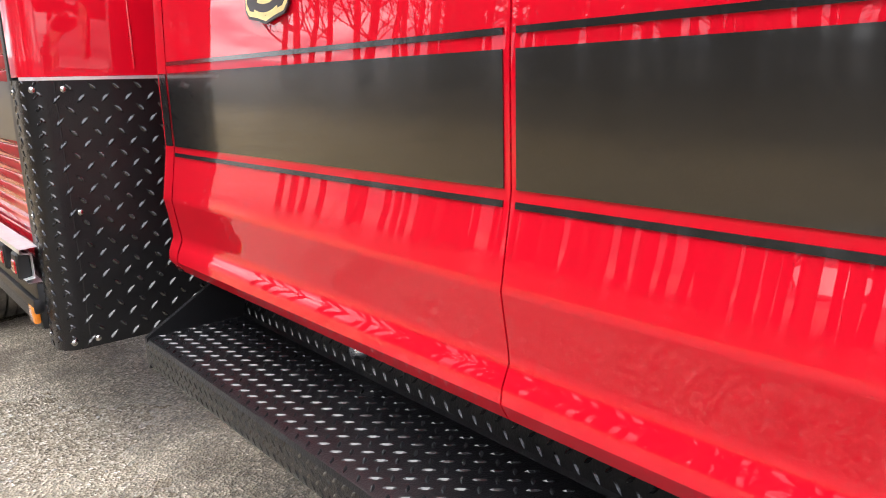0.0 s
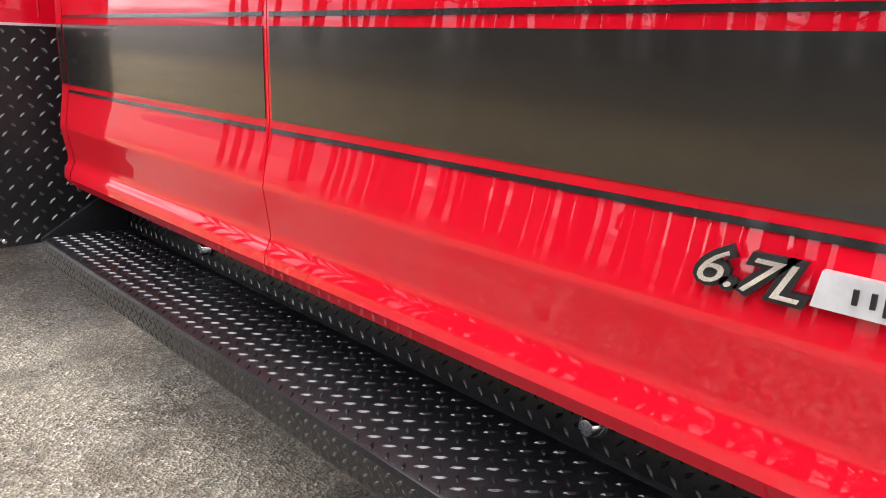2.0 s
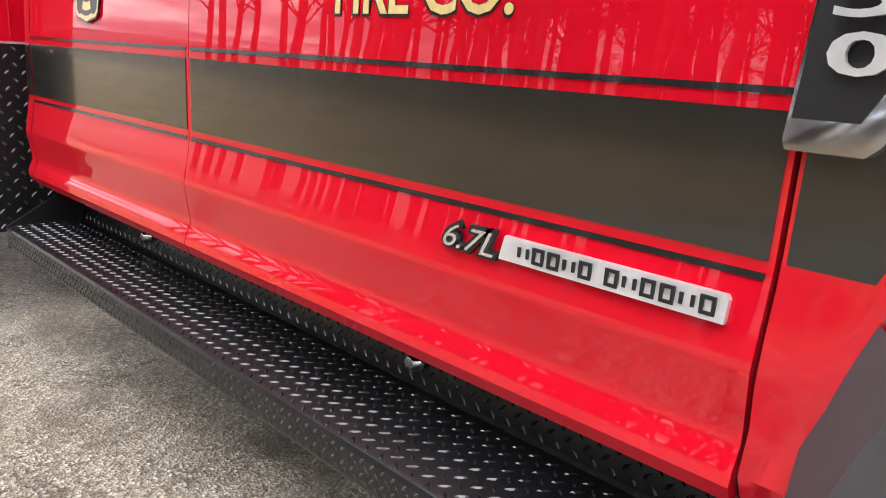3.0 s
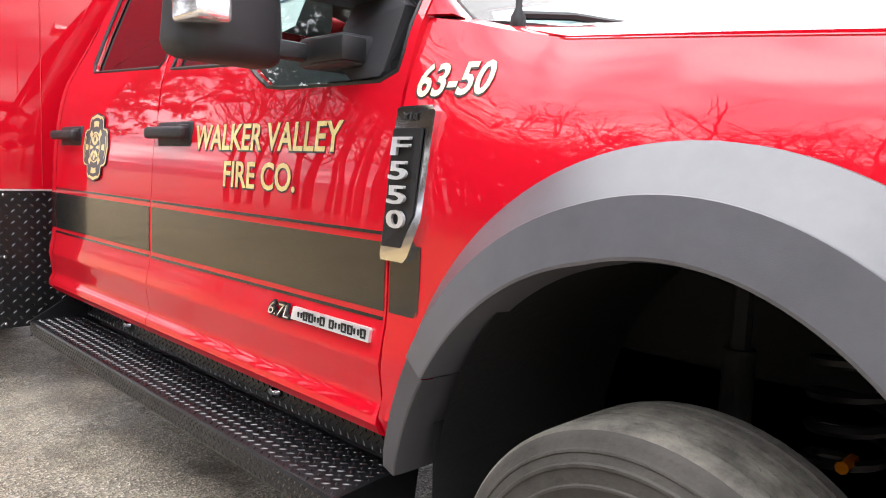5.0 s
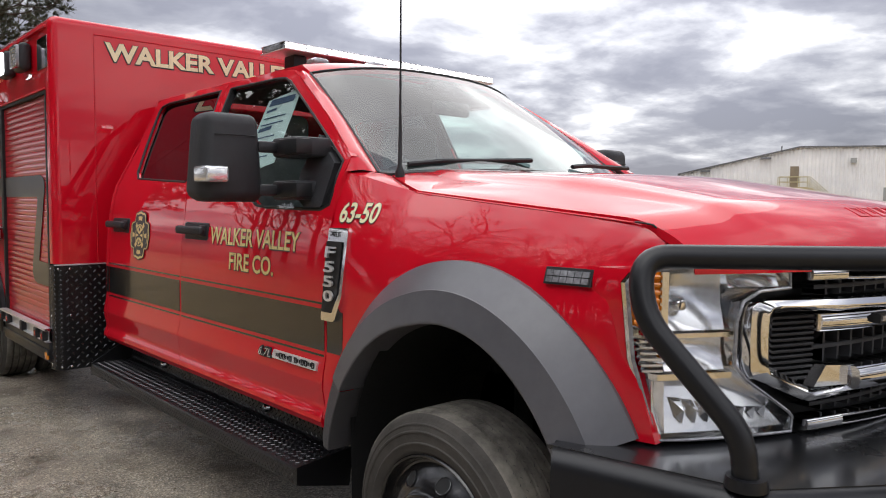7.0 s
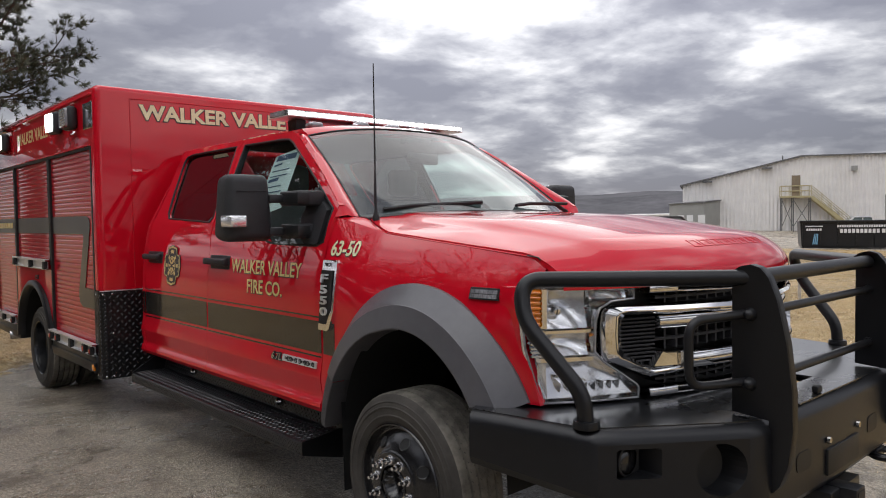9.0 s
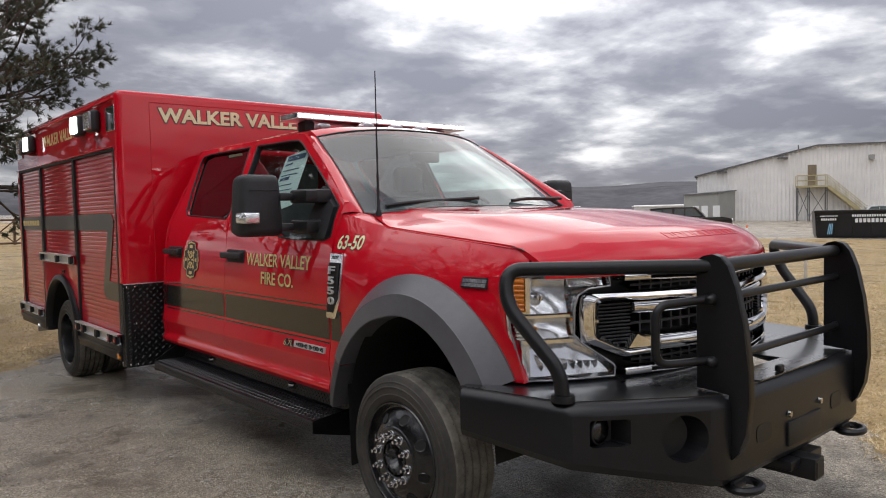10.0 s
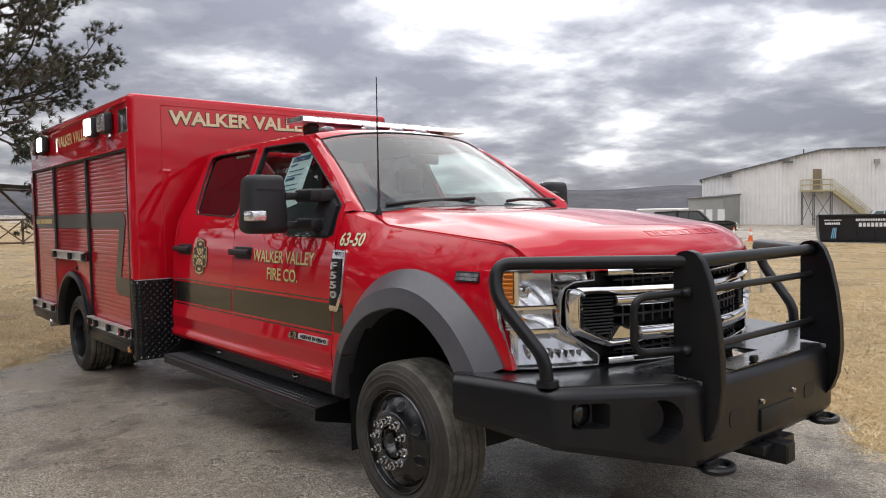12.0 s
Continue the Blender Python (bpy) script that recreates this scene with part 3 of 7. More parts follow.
def handle(y, d):
    bm = bmesh.new()
    x = PX(1.235)
    box(bm, x - .006, x + .02, y - .128, y + .14, 1.19, 1.28, .012)
    h = part("handle_cup", bm, PLASTIC, d)
    bm = bmesh.new()
    box(bm, x - .045, x - .012, y - .12, y + .165, 1.222, 1.262, .012, 3)
    box(bm, x - .03, x + .0, y - .115, y - .07, 1.215, 1.268, .008)
    box(bm, x - .03, x + .0, y + .09, y + .13, 1.225, 1.26, .008)
    part("door_handle", bm, PLASTIC, d)


handle(1.82, FDOOR)
handle(2.86, RDOOR)

# stripes on the doors and fender, with thin border lines


def decal(parent, y0, y1, z0, z1, mat, name, out=.0022, fn=None):
    bm = bmesh.new()
    fn = fn or (lambda y, z: PX(z))
    n = max(2, int((y1 - y0) / .1))
    rows = [[(fn(y0 + (y1 - y0) * i / n, z) - out, y0 + (y1 - y0) * i / n, z) for i in range(n + 1)] for z in np.linspace(z0, z1, 6 if z1 - z0 > .05 else 2)]
    grid(bm, rows)
    thicken(bm, (out * .9, 0, 0))
    part(name, bm, mat, parent, smooth=60)


for d, a, b in ((FDOOR, .679, 1.978), (RDOOR, 1.999, 3.038)):
    decal(d, a, b, .822, .982, STRIPE, "stripe")
    decal(d, a, b, .998, 1.006, STRIPE, "border_line")
    decal(d, a, b, .800, .808, STRIPE, "border_line")
decal(FENDER, .560, .660, .822, .982, STRIPE, "stripe", fn=fender_x)
CORNER = next(o for o in TRUCK.children if o.name == "cab_corner")
decal(CORNER, 3.052, 3.09, .822, .982, STRIPE, "stripe")


def gold(text, y, z, wide, high, parent, mat=GOLD, x=None, shear=0.0):
    fn = x or (lambda a, b: PX(b))
    lettering(text, wide, high, side_text(-.0016, y + .0012, z - .0018), SHADOW, parent, "letter_outline", extrude=.0004, grow=.0042, shear=shear, wrap=fn)
    lettering(text, wide, high, side_text(-.0026, y, z), mat, parent, "lettering", "gold lettering with a black edge", .0006, grow=.0016, shear=shear, wrap=fn)


gold("WALKER VALLEY", 1.665, 1.188, .785, .075, FDOOR)
gold("FIRE CO.", 1.458, 1.078, .39, .075, FDOOR)
gold("63-50", .628, 1.312, .198, .070, FENDER, CREAM, x=fender_x, shear=.12)

# emblem of two crossed shapes, in gold and black


def emblem(y, z, parent):
    x = PX(z)

    def cross(s):
        pts = []
        for q in range(4):
            for a, r in ((-33, .99), (-26, 1.03), (-13, .99), (0, 1.02), (13, .99), (26, 1.03), (33, .99), (38, .90), (45, .82), (52, .90)):
                ang = radians(a + 90 * q)
                pts.append((y + s * .140 * r * math.cos(ang), z + s * .137 * r * math.sin(ang)))
        return pts

    def disc(s, cy=0.0, cz=0.0):
        return [(y + cy + s * .128 * math.cos(i / 24 * 2 * math.pi), z + cz + s * .137 * math.sin(i / 24 * 2 * math.pi)) for i in range(24)]

    def arc(q, r0, r1, wide):
        out = [(r1, a) for a in np.linspace(-wide, wide, 6)] + [(r0, a) for a in np.linspace(wide, -wide, 6)]
        return [(y + .128 * r * math.cos(radians(90 * q + a)), z + .137 * r * math.sin(radians(90 * q + a))) for r, a in out]
    layers = [(cross(1.0), SHADOW), (cross(.965), GOLD), (cross(.90), SHADOW)]
    layers += [(arc(q, .88, .915, 21), GOLD) for q in range(4)]
    layers += [(arc(q, .62, .78, 17), GOLD) for q in (1, 3)] + [(arc(q, .58, .80, 7), GOLD) for q in (0, 2)]
    layers += [(arc(q + .5, .47, .64, 9), GOLD) for q in range(4)]
    layers += [(disc(.46), GOLD), (disc(.42), SHADOW), (disc(.17, 0, .032), GOLD), (disc(.12, 0, -.030), GOLD)]
    layers += [(arc(q * .5, .12, .38, 10), GOLD) for q in range(8)] + [(disc(.07, 0, .032), SHADOW), (disc(.05, 0, -.030), SHADOW)]
    for k, (pts, m) in enumerate(layers):
        bm = bmesh.new()
        lift = .0004 * min(k, 3) + .0004 * (k > 6) + .0004 * (k > 14) + .0004 * (k > 15) + .0004 * (k > 16) + .0004 * (k > 24)
        slab(bm, pts, lambda a, b, d: Vector((PX(1.19) + (b - 1.19) * .085 - .005 - lift + d, a, b)), .004)
        part("emblem_layer", bm, m, parent, smooth=0)


emblem(2.555, 1.19, RDOOR)

# chrome badge behind the wheel and the engine badge on the door
B = [(.650, 1.306), (.640, 1.312), (.538, 1.312), (.524, 1.298), (.530, 1.065), (.572, .978), (.585, .966), (.660, .966), (.664, .975)]
bm = bmesh.new()
slab(bm, [(y + .018, z - .022) for y, z in B], lambda y, z, d: Vector((fender_x(.6, z) - .016 + d, y, z)), .035)
bmesh.ops.bevel(bm, geom=[e for e in bm.edges if all(v.co.x < fender_x(.6, v.co.z) - .01 for v in e.verts) and len(e.link_faces) == 2 and e.calc_face_angle(0) > .5], offset=.005, segments=2, affect="EDGES")
BADGE = part("fender_badge", bm, CHROME, FENDER, "chrome badge with a black field", 20)
bm = bmesh.new()
slab(bm, [(.666, 1.240), (.570, 1.240), (.574, 1.050), (.612, .976), (.676, .976)], lambda y, z, d: Vector((fender_x(.6, z) - .0175 + d, y, z)), .004)
part("badge_field", bm, SEAL, BADGE, smooth=0)
lettering("XLT", .058, .016, side_text(-.0172, .646, 1.259), SEAL, BADGE, "badge_lettering", "small black characters", .0008, grow=.0008, wrap=lambda y, z: fender_x(.6, z))
for k, c in enumerate("F550"):
    lettering(c, .054, .039, side_text(-.023, .652 - k * .001, 1.181 - k * .0535), ALU, BADGE, "badge_lettering", "chrome badge characters", .004, grow=.0022, wrap=lambda y, z: fender_x(.6, z))
bm = bmesh.new()
slab(bm, [(1.034, .777), (.712, .777), (.708, .772), (.708, .744), (1.038, .744)], lambda y, z, d: Vector((PX(z) - .010 + d, y, z)), .009)
EB = part("engine_badge", bm, ALU, FDOOR, "bright badge plate", 0)
for k in range(11):
    y = 1.005 - k * .0252 - (.014 if k > 4 else 0)
    z = .757
    bm = bmesh.new()
    for a, b, c, d in ((-.019, 0, .011, .0155), (-.019, 0, -.0075, -.003), (-.0045, 0, -.003, .011), (-.019, -.0145, -.003, .011)):
        if k % 3 or a != -.019 or b:
            box(bm, PX(z) - .0125, PX(z) - .0095, y + a, y + b, z + c, z + d)
    part("raised_bar", bm, SEAL, EB, smooth=0)
m = side_text(PX(.765) - .010, 1.146, .742)
lettering("6.7L", .100, .036, m, SEAL, FDOOR, "badge_edge", extrude=.004, grow=.0055, shear=.35)
lettering("6.7L", .100, .036, side_text(PX(.765) - .0145, 1.146, .742), CHROME, FDOOR, "badge_lettering", "chrome badge characters", .002, shear=.4)

# warning light on the fender


def led_light(name, parent, fn, u0, u1, v0, v1, lit, cols=6, rows=2, depth=.022):
    """A flush lamp: bezel and lens blocks on a surface fn(u, v, depth)."""
    bm = bmesh.new()
    slab(bm, [(u0, v0), (u1, v0), (u1, v1), (u0, v1)], fn, depth)
    base = part(name, bm, SEAL, parent, smooth=0)
    du, dv = (u1 - u0) / (cols + .6), (v1 - v0) / (rows + .6)
    for r in range(rows):
        for c in range(cols):
            a, b = u0 + du * (.3 + c + .06), v0 + dv * (.3 + r + .08)
            bm = bmesh.new()
            slab(bm, [(a, b), (a + du * .88, b), (a + du * .88, b + dv * .84), (a, b + dv * .84)], lambda u, v, d: fn(u, v, d - .004), .006)
            part("led", bm, lit, base, smooth=0)
    return base


led_light("warning_light", FENDER, lambda y, z, d: Vector((fender_x(y, z) - .012 + d, y, z)), -.510, -.366, 1.170, 1.215, GREYLENS)


# towing mirror
def mirror_unit(s):
    X = (lambda x: x) if s > 0 else (lambda x: 2 * XC - x)

    def flip(bm):
        for v in bm.verts:
            v.co.x = X(v.co.x + .04)
            v.co.y += .03
        return bm
    bm = bmesh.new()
    box(bm, -.385, -.115, .905, 1.03, 1.382, 1.722, .045, 4)
    for v in bm.verts:
        k = (v.co.z - 1.385) / .34
        v.co.y += .02 - .05 * ((v.co.x + .25) / .12) ** 2 * (-1 if v.co.y > .97 else -.4)
        if v.co.z > 1.66:
            v.co.x = -.25 + (v.co.x + .25) * .84
    M = part("side_mirror", flip(bm), PLASTIC, TRUCK, "black towing mirror on two arms", 50)
    bm = bmesh.new()
    box(bm, -.345, -.15, 1.035, 1.055, 1.42, 1.72, .01)
    part("mirror_glass", flip(bm), CHROME, M)
    bm = bmesh.new()
    box(bm, -.392, -.30, .885, 1.0, 1.455, 1.515, .012, 3)
    part("turn_lamp", flip(bm), REFLECTOR, M, "clear turn lamp")
    bm = bmesh.new()
    tube(bm, [(x, .925 + .02 * ((x + .25) / .12) ** 2, 1.636) for x in np.linspace(-.335, -.165, 9)], .0022, 6)
    part("seam_line", flip(bm), SEAL, M)
    for z in (1.60, 1.43):
        bm = bmesh.new()
        box(bm, -.15, -.05, .94, .985, z - .022, z + .022, .012)
        part("arm", flip(bm), PLASTIC, M)
        bm = bmesh.new()
        box(bm, -.07, .085, .80, .985, z - .038, z + .038, .014)
        for v in bm.verts:
            if v.co.x > 0:
                v.co.y -= .02
        K = part("arm_knuckle", flip(bm), PLASTIC, M)
        bm = bmesh.new()
        box(bm, -.074, .0, .79, .93, z - .03, z + .03, .006)
        part("knuckle_cover", flip(bm), SEAL, K)
    bm = bmesh.new()
    slab(bm, [(.745, 1.375), (.755, 1.365), (.86, 1.36), (.93, 1.40), (.955, 1.50), (.935, 1.66), (.735, 1.535)], lambda y, z, d: Vector((X(PX(z) - .008 + d), y, z)), .045)
    part("mirror_base", bm, PLASTIC, M, smooth=0)


mirror_unit(1)
mirror_unit(-1)

# price sheet inside the front window
bm = bmesh.new()
price = [(1.60, 1.50), (1.31, 1.56), (1.36, 1.92), (1.63, 1.88)]
slab(bm, price, lambda y, z, d: Vector((.10 + (z - 1.46) * .497 + d, y, z)), .002)
STICK = part("window_sticker", bm, PAPER, FDOOR, "pale printed price sheet on the glass", 0)
for k, (w, hh) in enumerate(((.9, .035), (.35, .012), (.8, .006), (.8, .006), (.45, .02), (.7, .006), (.8, .006), (.6, .006), (.75, .006))):
    z = 1.845 - k * .033
    y = 1.60 - (1.88 - z) * .06
    bm = bmesh.new()
    slab(bm, [(y, z), (y - .24 * w, z + .012), (y - .24 * w, z + .012 + hh), (y, z + hh)], lambda a, b, d: Vector((.097 + (b - 1.46) * .497 + d, a, b)), .001)
    part("print_bar", bm, INK, STICK, smooth=0)

# interior
bm = bmesh.new()
grid(bm, [[(XC + u * .70, y, roof_z(XC + u * .70, y) - .05) for u in np.linspace(-1, 1, 15)] for y in np.linspace(1.34, 3.08, 10)])
part("headliner", bm, CLOTH, TRUCK)
bm = bmesh.new()
grid(bm, [[(PX(z) + .045, y, z) for y in (.74, 1.4, 2.0, 3.0)] for z in (.95, 1.1, 1.25, 1.34)])
part("door_trim", bm, PLASTIC, TRUCK, both=True)
bm = bmesh.new()
box(bm, .12, 2 * XC - .12, .75, 3.08, .55, .95)
part("cab_floor", bm, CLOTH, TRUCK)
bm = bmesh.new()
box(bm, .16, 2 * XC - .16, .62, 1.0, .95, 1.50, .05, 3)
part("dashboard", bm, PLASTIC, TRUCK)
for x in (.30, 1.26):
    bm = bmesh.new()
    box(bm, x, x + .55, 1.35, 1.85, .95, 1.10, .05, 3)
    box(bm, x + .03, x + .52, 1.80, 1.98, 1.05, 1.62, .06, 3)
    box(bm, x + .15, x + .40, 1.86, 1.97, 1.66, 1.86, .05, 3)
    part("seat", bm, CLOTH, TRUCK)
bm = bmesh.new()
box(bm, .25, 2 * XC - .25, 2.35, 2.85, .95, 1.15, .05)
box(bm, .25, 2 * XC - .25, 2.80, 2.98, 1.1, 1.70, .06)
part("rear_bench", bm, CLOTH, TRUCK)
bm = bmesh.new()
lathe(bm, [(.175 + .014 * math.cos(k / 8 * 2 * math.pi), .014 * math.sin(k / 8 * 2 * math.pi)) for k in range(9)], "y", (1.53, 1.12, 1.42), 24)
part("steering_wheel", bm, SEAL, TRUCK)
bm = bmesh.new()
box(bm, XC - .12, XC + .12, 1.10, 1.14, 1.83, 1.90, .015)
part("inner_mirror", bm, SEAL, TRUCK)

# light bar and roof marker lamps
bm = bmesh.new()
box(bm, XC - .72, XC + .75, 1.53, 1.78, 2.124, 2.132, .004)
BAR = part("light_bar", bm, ALU, TRUCK, "lit white light bar on the roof")
bm = bmesh.new()
box(bm, XC - .72, XC + .75, 1.54, 1.77, 2.160, 2.165, .003)
part("bar_lid", bm, GREYLENS, BAR)
for i in range(12):
    x = XC - .715 + i * .1222
    bm = bmesh.new()
    box(bm, x, x + .118, 1.54, 1.57, 2.133, 2.159, .004)
    M = part("light_module", bm, GREYLENS, BAR)
    for k in range(7):
        for q in (0, 1):
            bm = bmesh.new()
            box(bm, x + .001 + k * .0165, x + .0145 + k * .0165, 1.535, 1.541, 2.135 + q * .0125, 2.1455 + q * .0125)
            part("led", bm, WHITE_LED, M, smooth=0)
for i in range(12):
    x = XC - .715 + i * .1222
    bm = bmesh.new()
    box(bm, x, x + .112, 1.735, 1.765, 2.133, 2.159, .004)
    M = part("light_module", bm, GREYLENS, BAR)
    if i in (0, 11):
        for k in range(6):
            bm = bmesh.new()
            box(bm, x + .005 + k * .018, x + .017 + k * .018, 1.764, 1.769, 2.135, 2.158)
            part("led", bm, WHITE_LED, M, smooth=0)
bm = bmesh.new()
box(bm, XC - .722, XC - .69, 1.58, 1.76, 2.132, 2.160, .006)
part("end_module", bm, GREYLENS, BAR)
bm = bmesh.new()
box(bm, XC - .68, XC + .72, 1.58, 1.76, 2.132, 2.160)
part("bar_core", bm, ALU, BAR)
for x in (XC - .60, XC + .56):
    bm = bmesh.new()
    box(bm, x - .03, x + .05, 1.60, 1.70, roof_z(x, 1.66) - .01, 2.122, .012)
    part("bar_foot", bm, PLASTIC, BAR)
for k in (-2, -1, 0, 1, 2):
    x = XC + k * .235 + (-.10 if k == -2 else .10 if k == 2 else 0)
    bm = bmesh.new()
    y = 1.44 + .04 * abs(k) * .5
    box(bm, x - .045, x + .045, y - .045, y + .045, roof_z(x, y) - .01, roof_z(x, y) + .032, .018, 3)
    part("marker_lamp", bm, GREYLENS, TRUCK, "small clear roof marker lamp", 60)

# ---- truck front: lamps, grille, bumper, guard ----


def face(off):
    return lambda x, z, d: Vector((x, yF(x) + off + d, z))


def both_outline(o):
    return [(2 * XC - x, z) for x, z in o][::-1]


def front_slab(name, outline, off, thick, mat, parent, mirror=True, step=.06, smooth=30, label=""):
    made = []
    for o in ([outline, both_outline(outline)] if mirror else [outline]):
        bm = bmesh.new()
        slab(bm, fine(o, step), face(off), thick)
        made.append(part(name, bm, mat, parent, label, smooth))
    return made


def front_bar(bm, x0, x1, za, zb, off, thick, n=20, bulge=.012):
    """A curved bar across the face with a rounded front; za(x), zb(x) its lower and upper line."""
    rows = []
    for i in range(n + 1):
        x = x0 + (x1 - x0) * i / n
        a, b = za(x), zb(x)
        y = yF(x) + off
        rows.append([(x, y + thick, a), (x, y, a), (x, y - bulge * .8, a + (b - a) * .2), (x, y - bulge, (a + b) / 2), (x, y - bulge * .8, a + (b - a) * .8), (x, y, b), (x, y + thick, b)])
    grid(bm, rows)
    bm.faces.new([v for v in bm.verts[:7]])
    bm.faces.new([v for v in bm.verts[-7:]])


def spread(x, z):
    """From the drawn width of the face to its true width and height."""
    return XC + (x - XC) * 1.098, 1.01 + (z - 1.01) * .95


def widen(ob):
    for o in (ob, *ob.children_recursive):
        for v in o.data.vertices:
            x, z = spread(v.co.x, v.co.z)
            d = v.co.y - yF(v.co.x) + yF(x)
            for c in (x, 2 * XC - x):
                if c < .06:
                    d += .43 * (.06 - c)
                    x = .06 - .4 * (.06 - c) if c == x else 2 * XC - .06 + .4 * (.06 - c)
                    break
            v.co = (x, d, z)


HEAD = [(.085, 1.20), (.105, 1.235), (.19, 1.243), (.425, 1.236), (.441, 1.225), (.444, 1.185), (.365, 1.178), (.325, 1.152), (.311, 1.10), (.308, .985), (.335, .945), (.452, .845), (.461, .83), (.458, .792), (.145, .794), (.138, .83), (.10, 1.0)]


def lamp_cell(name, X, x0, x1, z0, z1, depth, parent, near=.008):
    """A hollow bright reflector: deepest at its top and middle."""
    bm = bmesh.new()
    rows = []
    for i in range(9):
        t = i / 8
        row = []
        for k in range(9):
            u = k / 8
            x = x0 + (x1 - x0) * u
            hollow = math.sin(t * math.pi * .62) / math.sin(.62 * math.pi / 2 + .6) * (1 - .75 * (2 * u - 1) ** 2)
            row.append((X(x), yF(x) + near + depth * hollow, z0 + (z1 - z0) * t))
        rows.append(row)
    grid(bm, rows)
    return part(name, bm, REFLECTOR, parent, smooth=60)


for s in (0, 1):
    o = both_outline(HEAD) if s else HEAD
    X = (lambda x: 2 * XC - x) if s else (lambda x: x)
    bm = bmesh.new()
    slab(bm, fine(o, .06), face(.075), .03)
    HL = part("headlight", bm, REFLECTOR, TRUCK, "clear headlight with an amber corner and bright reflectors", 30)
    bm = bmesh.new()
    sheet(bm, fine(o, .06), lambda x, z: face(-.012)(x, z, 0))
    g = part("clear_lens", bm, LENS, HL, smooth=30)
    g.visible_shadow = False
    bm = bmesh.new()
    ring = fine(o, .06)
    grid(bm, [[face(-.011)(x, z, 0) for x, z in ring + ring[:1]], [face(.075)(x, z, 0) for x, z in ring + ring[:1]]])
    part("lamp_wall", bm, CHROME, HL, smooth=40)
    bm = bmesh.new()
    tube(bm, [face(-.010)(x, z, 0) for x, z in ring], .0045, 6, closed=True)
    part("lens_rim", bm, GREYLENS, HL)
    # painted return of the fender round the lamp's outer side
    lip = [q for q in ring if X(q[0]) < .14]
    k = max(range(len(lip)), key=lambda i: math.dist(lip[i], lip[i - 1]))
    lip = [(x - (-.003 if s else .003), z) for x, z in lip[k:] + lip[:k]]
    bm = bmesh.new()
    grid(bm, [[face(d)(x, z, 0) for x, z in lip] for d in (.004, .05, .13)])
    part("painted_return", bm, RED, HL, "glossy red painted edge", 40)
    # amber corner with ribs
    bm = bmesh.new()
    slab(bm, [(X(x), z) for x, z in [(.098, 1.205), (.112, 1.228), (.152, 1.231), (.152, 1.088), (.115, 1.088), (.098, 1.15)]], face(.0), .05)
    am = part("amber_marker", bm, AMBER, HL, "amber corner marker", 0)
    for k in range(7):
        bm = bmesh.new()
        a = face(-.004)
        tube(bm, [a(X(.103), 1.098 + k * .020, 0), a(X(.150), 1.098 + k * .020, 0)], .006, 6)
        part("amber_rib", bm, AMBER, am)
    lamp_cell("lamp_bowl", X, .172, .298, 1.078, 1.222, .06, HL)
    lamp_cell("lamp_bowl", X, .305, .430, 1.188, 1.230, .03, HL)
    lamp_cell("lower_bowl", X, .172, .300, .972, 1.056, .045, HL)
    lamp_cell("corner_reflector", X, .145, .170, .81, .945, .02, HL, .0)
    bm = bmesh.new()
    lathe(bm, [(0, -.02), (.016, -.016), (.022, .01), (.022, .03)], "y", (X(.215), yF(X(.215)) + .035, 1.145), 16)
    part("bulb_shield", bm, CHROME, HL)
    bm = bmesh.new()
    lathe(bm, [(0, -.01), (.010, -.006), (.014, .01), (.014, .03)], "y", (X(.20), yF(X(.20)) + .03, 1.012), 12)
    part("amber_bulb", bm, AMBER, HL)
    bm = bmesh.new()
    for a, b, c, d in ((.155, .168, 1.232, 1.08), (.160, .300, 1.072, 1.060), (.150, .308, .966, .950)):
        slab(bm, [(X(x), z) for x, z in [(a, c), (b, c), (b, d), (a, d)]], face(-.004), .07)
    for k in range(6):
        z = 1.045 - k * .0155
        slab(bm, [(X(x), z_) for x, z_ in [(.128, z), (.165, z + .003), (.165, z + .009), (.128, z + .006)]], face(.002), .05)
    part("chrome_divider", bm, CHROME, HL, smooth=0)
    # bright flutes over the foot of the lamp
    bm = bmesh.new()
    rows = []
    for t, z, y in ((0, .945, .055), (.5, .90, .03), (1, .81, .002)):
        rows.append([face(y)(X(x), z - .0 * x, 0) for x in np.linspace(.17, .335 + .11 * t, 8)])
    grid(bm, rows)
    part("foot_reflector", bm, REFLECTOR, HL, smooth=60)
    bm = bmesh.new()
    for k in range(8):
        x = .195 + k * .027
        a = face(-.002)
        top = .900 - k * .006
        ring = [a(X(x), top, .03), a(X(x + .025), top - .004, .03), a(X(x + .022), .850, .012), a(X(x + .0125), .832, .004), a(X(x + .003), .850, .012)]
        vs_ = [bm.verts.new(p) for p in ring]
        mid = bm.verts.new(a(X(x + .0125), .868, .0))
        for i in range(5):
            bm.faces.new((vs_[i], vs_[(i + 1) % 5], mid))
    part("reflector_flute", bm, CHROME, HL, smooth=0)

GR = bmesh.new()
grid(GR, [[(x, yF(x) + .10, z) for x in np.linspace(.31, 2 * XC - .31, 25)] for z in (.76, 1.0, 1.25)])
GRILLE = part("grille", GR, SEAL, TRUCK, "chrome grille with black mesh")
OUT = [(XC, 1.138), (.888, 1.141), (.60, 1.150), (.37, 1.156), (.345, 1.150), (.335, 1.13), (.333, 1.05), (.336, .968), (.346, .944), (.475, .876), (.50, .869), (.653, .876), (.70, .878)]
INN = [(XC, 1.094), (.888, 1.097), (.60, 1.110), (.45, 1.118), (.418, 1.115), (.408, 1.10), (.406, 1.05), (.408, .988), (.418, .966), (.505, .912), (.52, .906), (.653, .906), (.70, .906)]
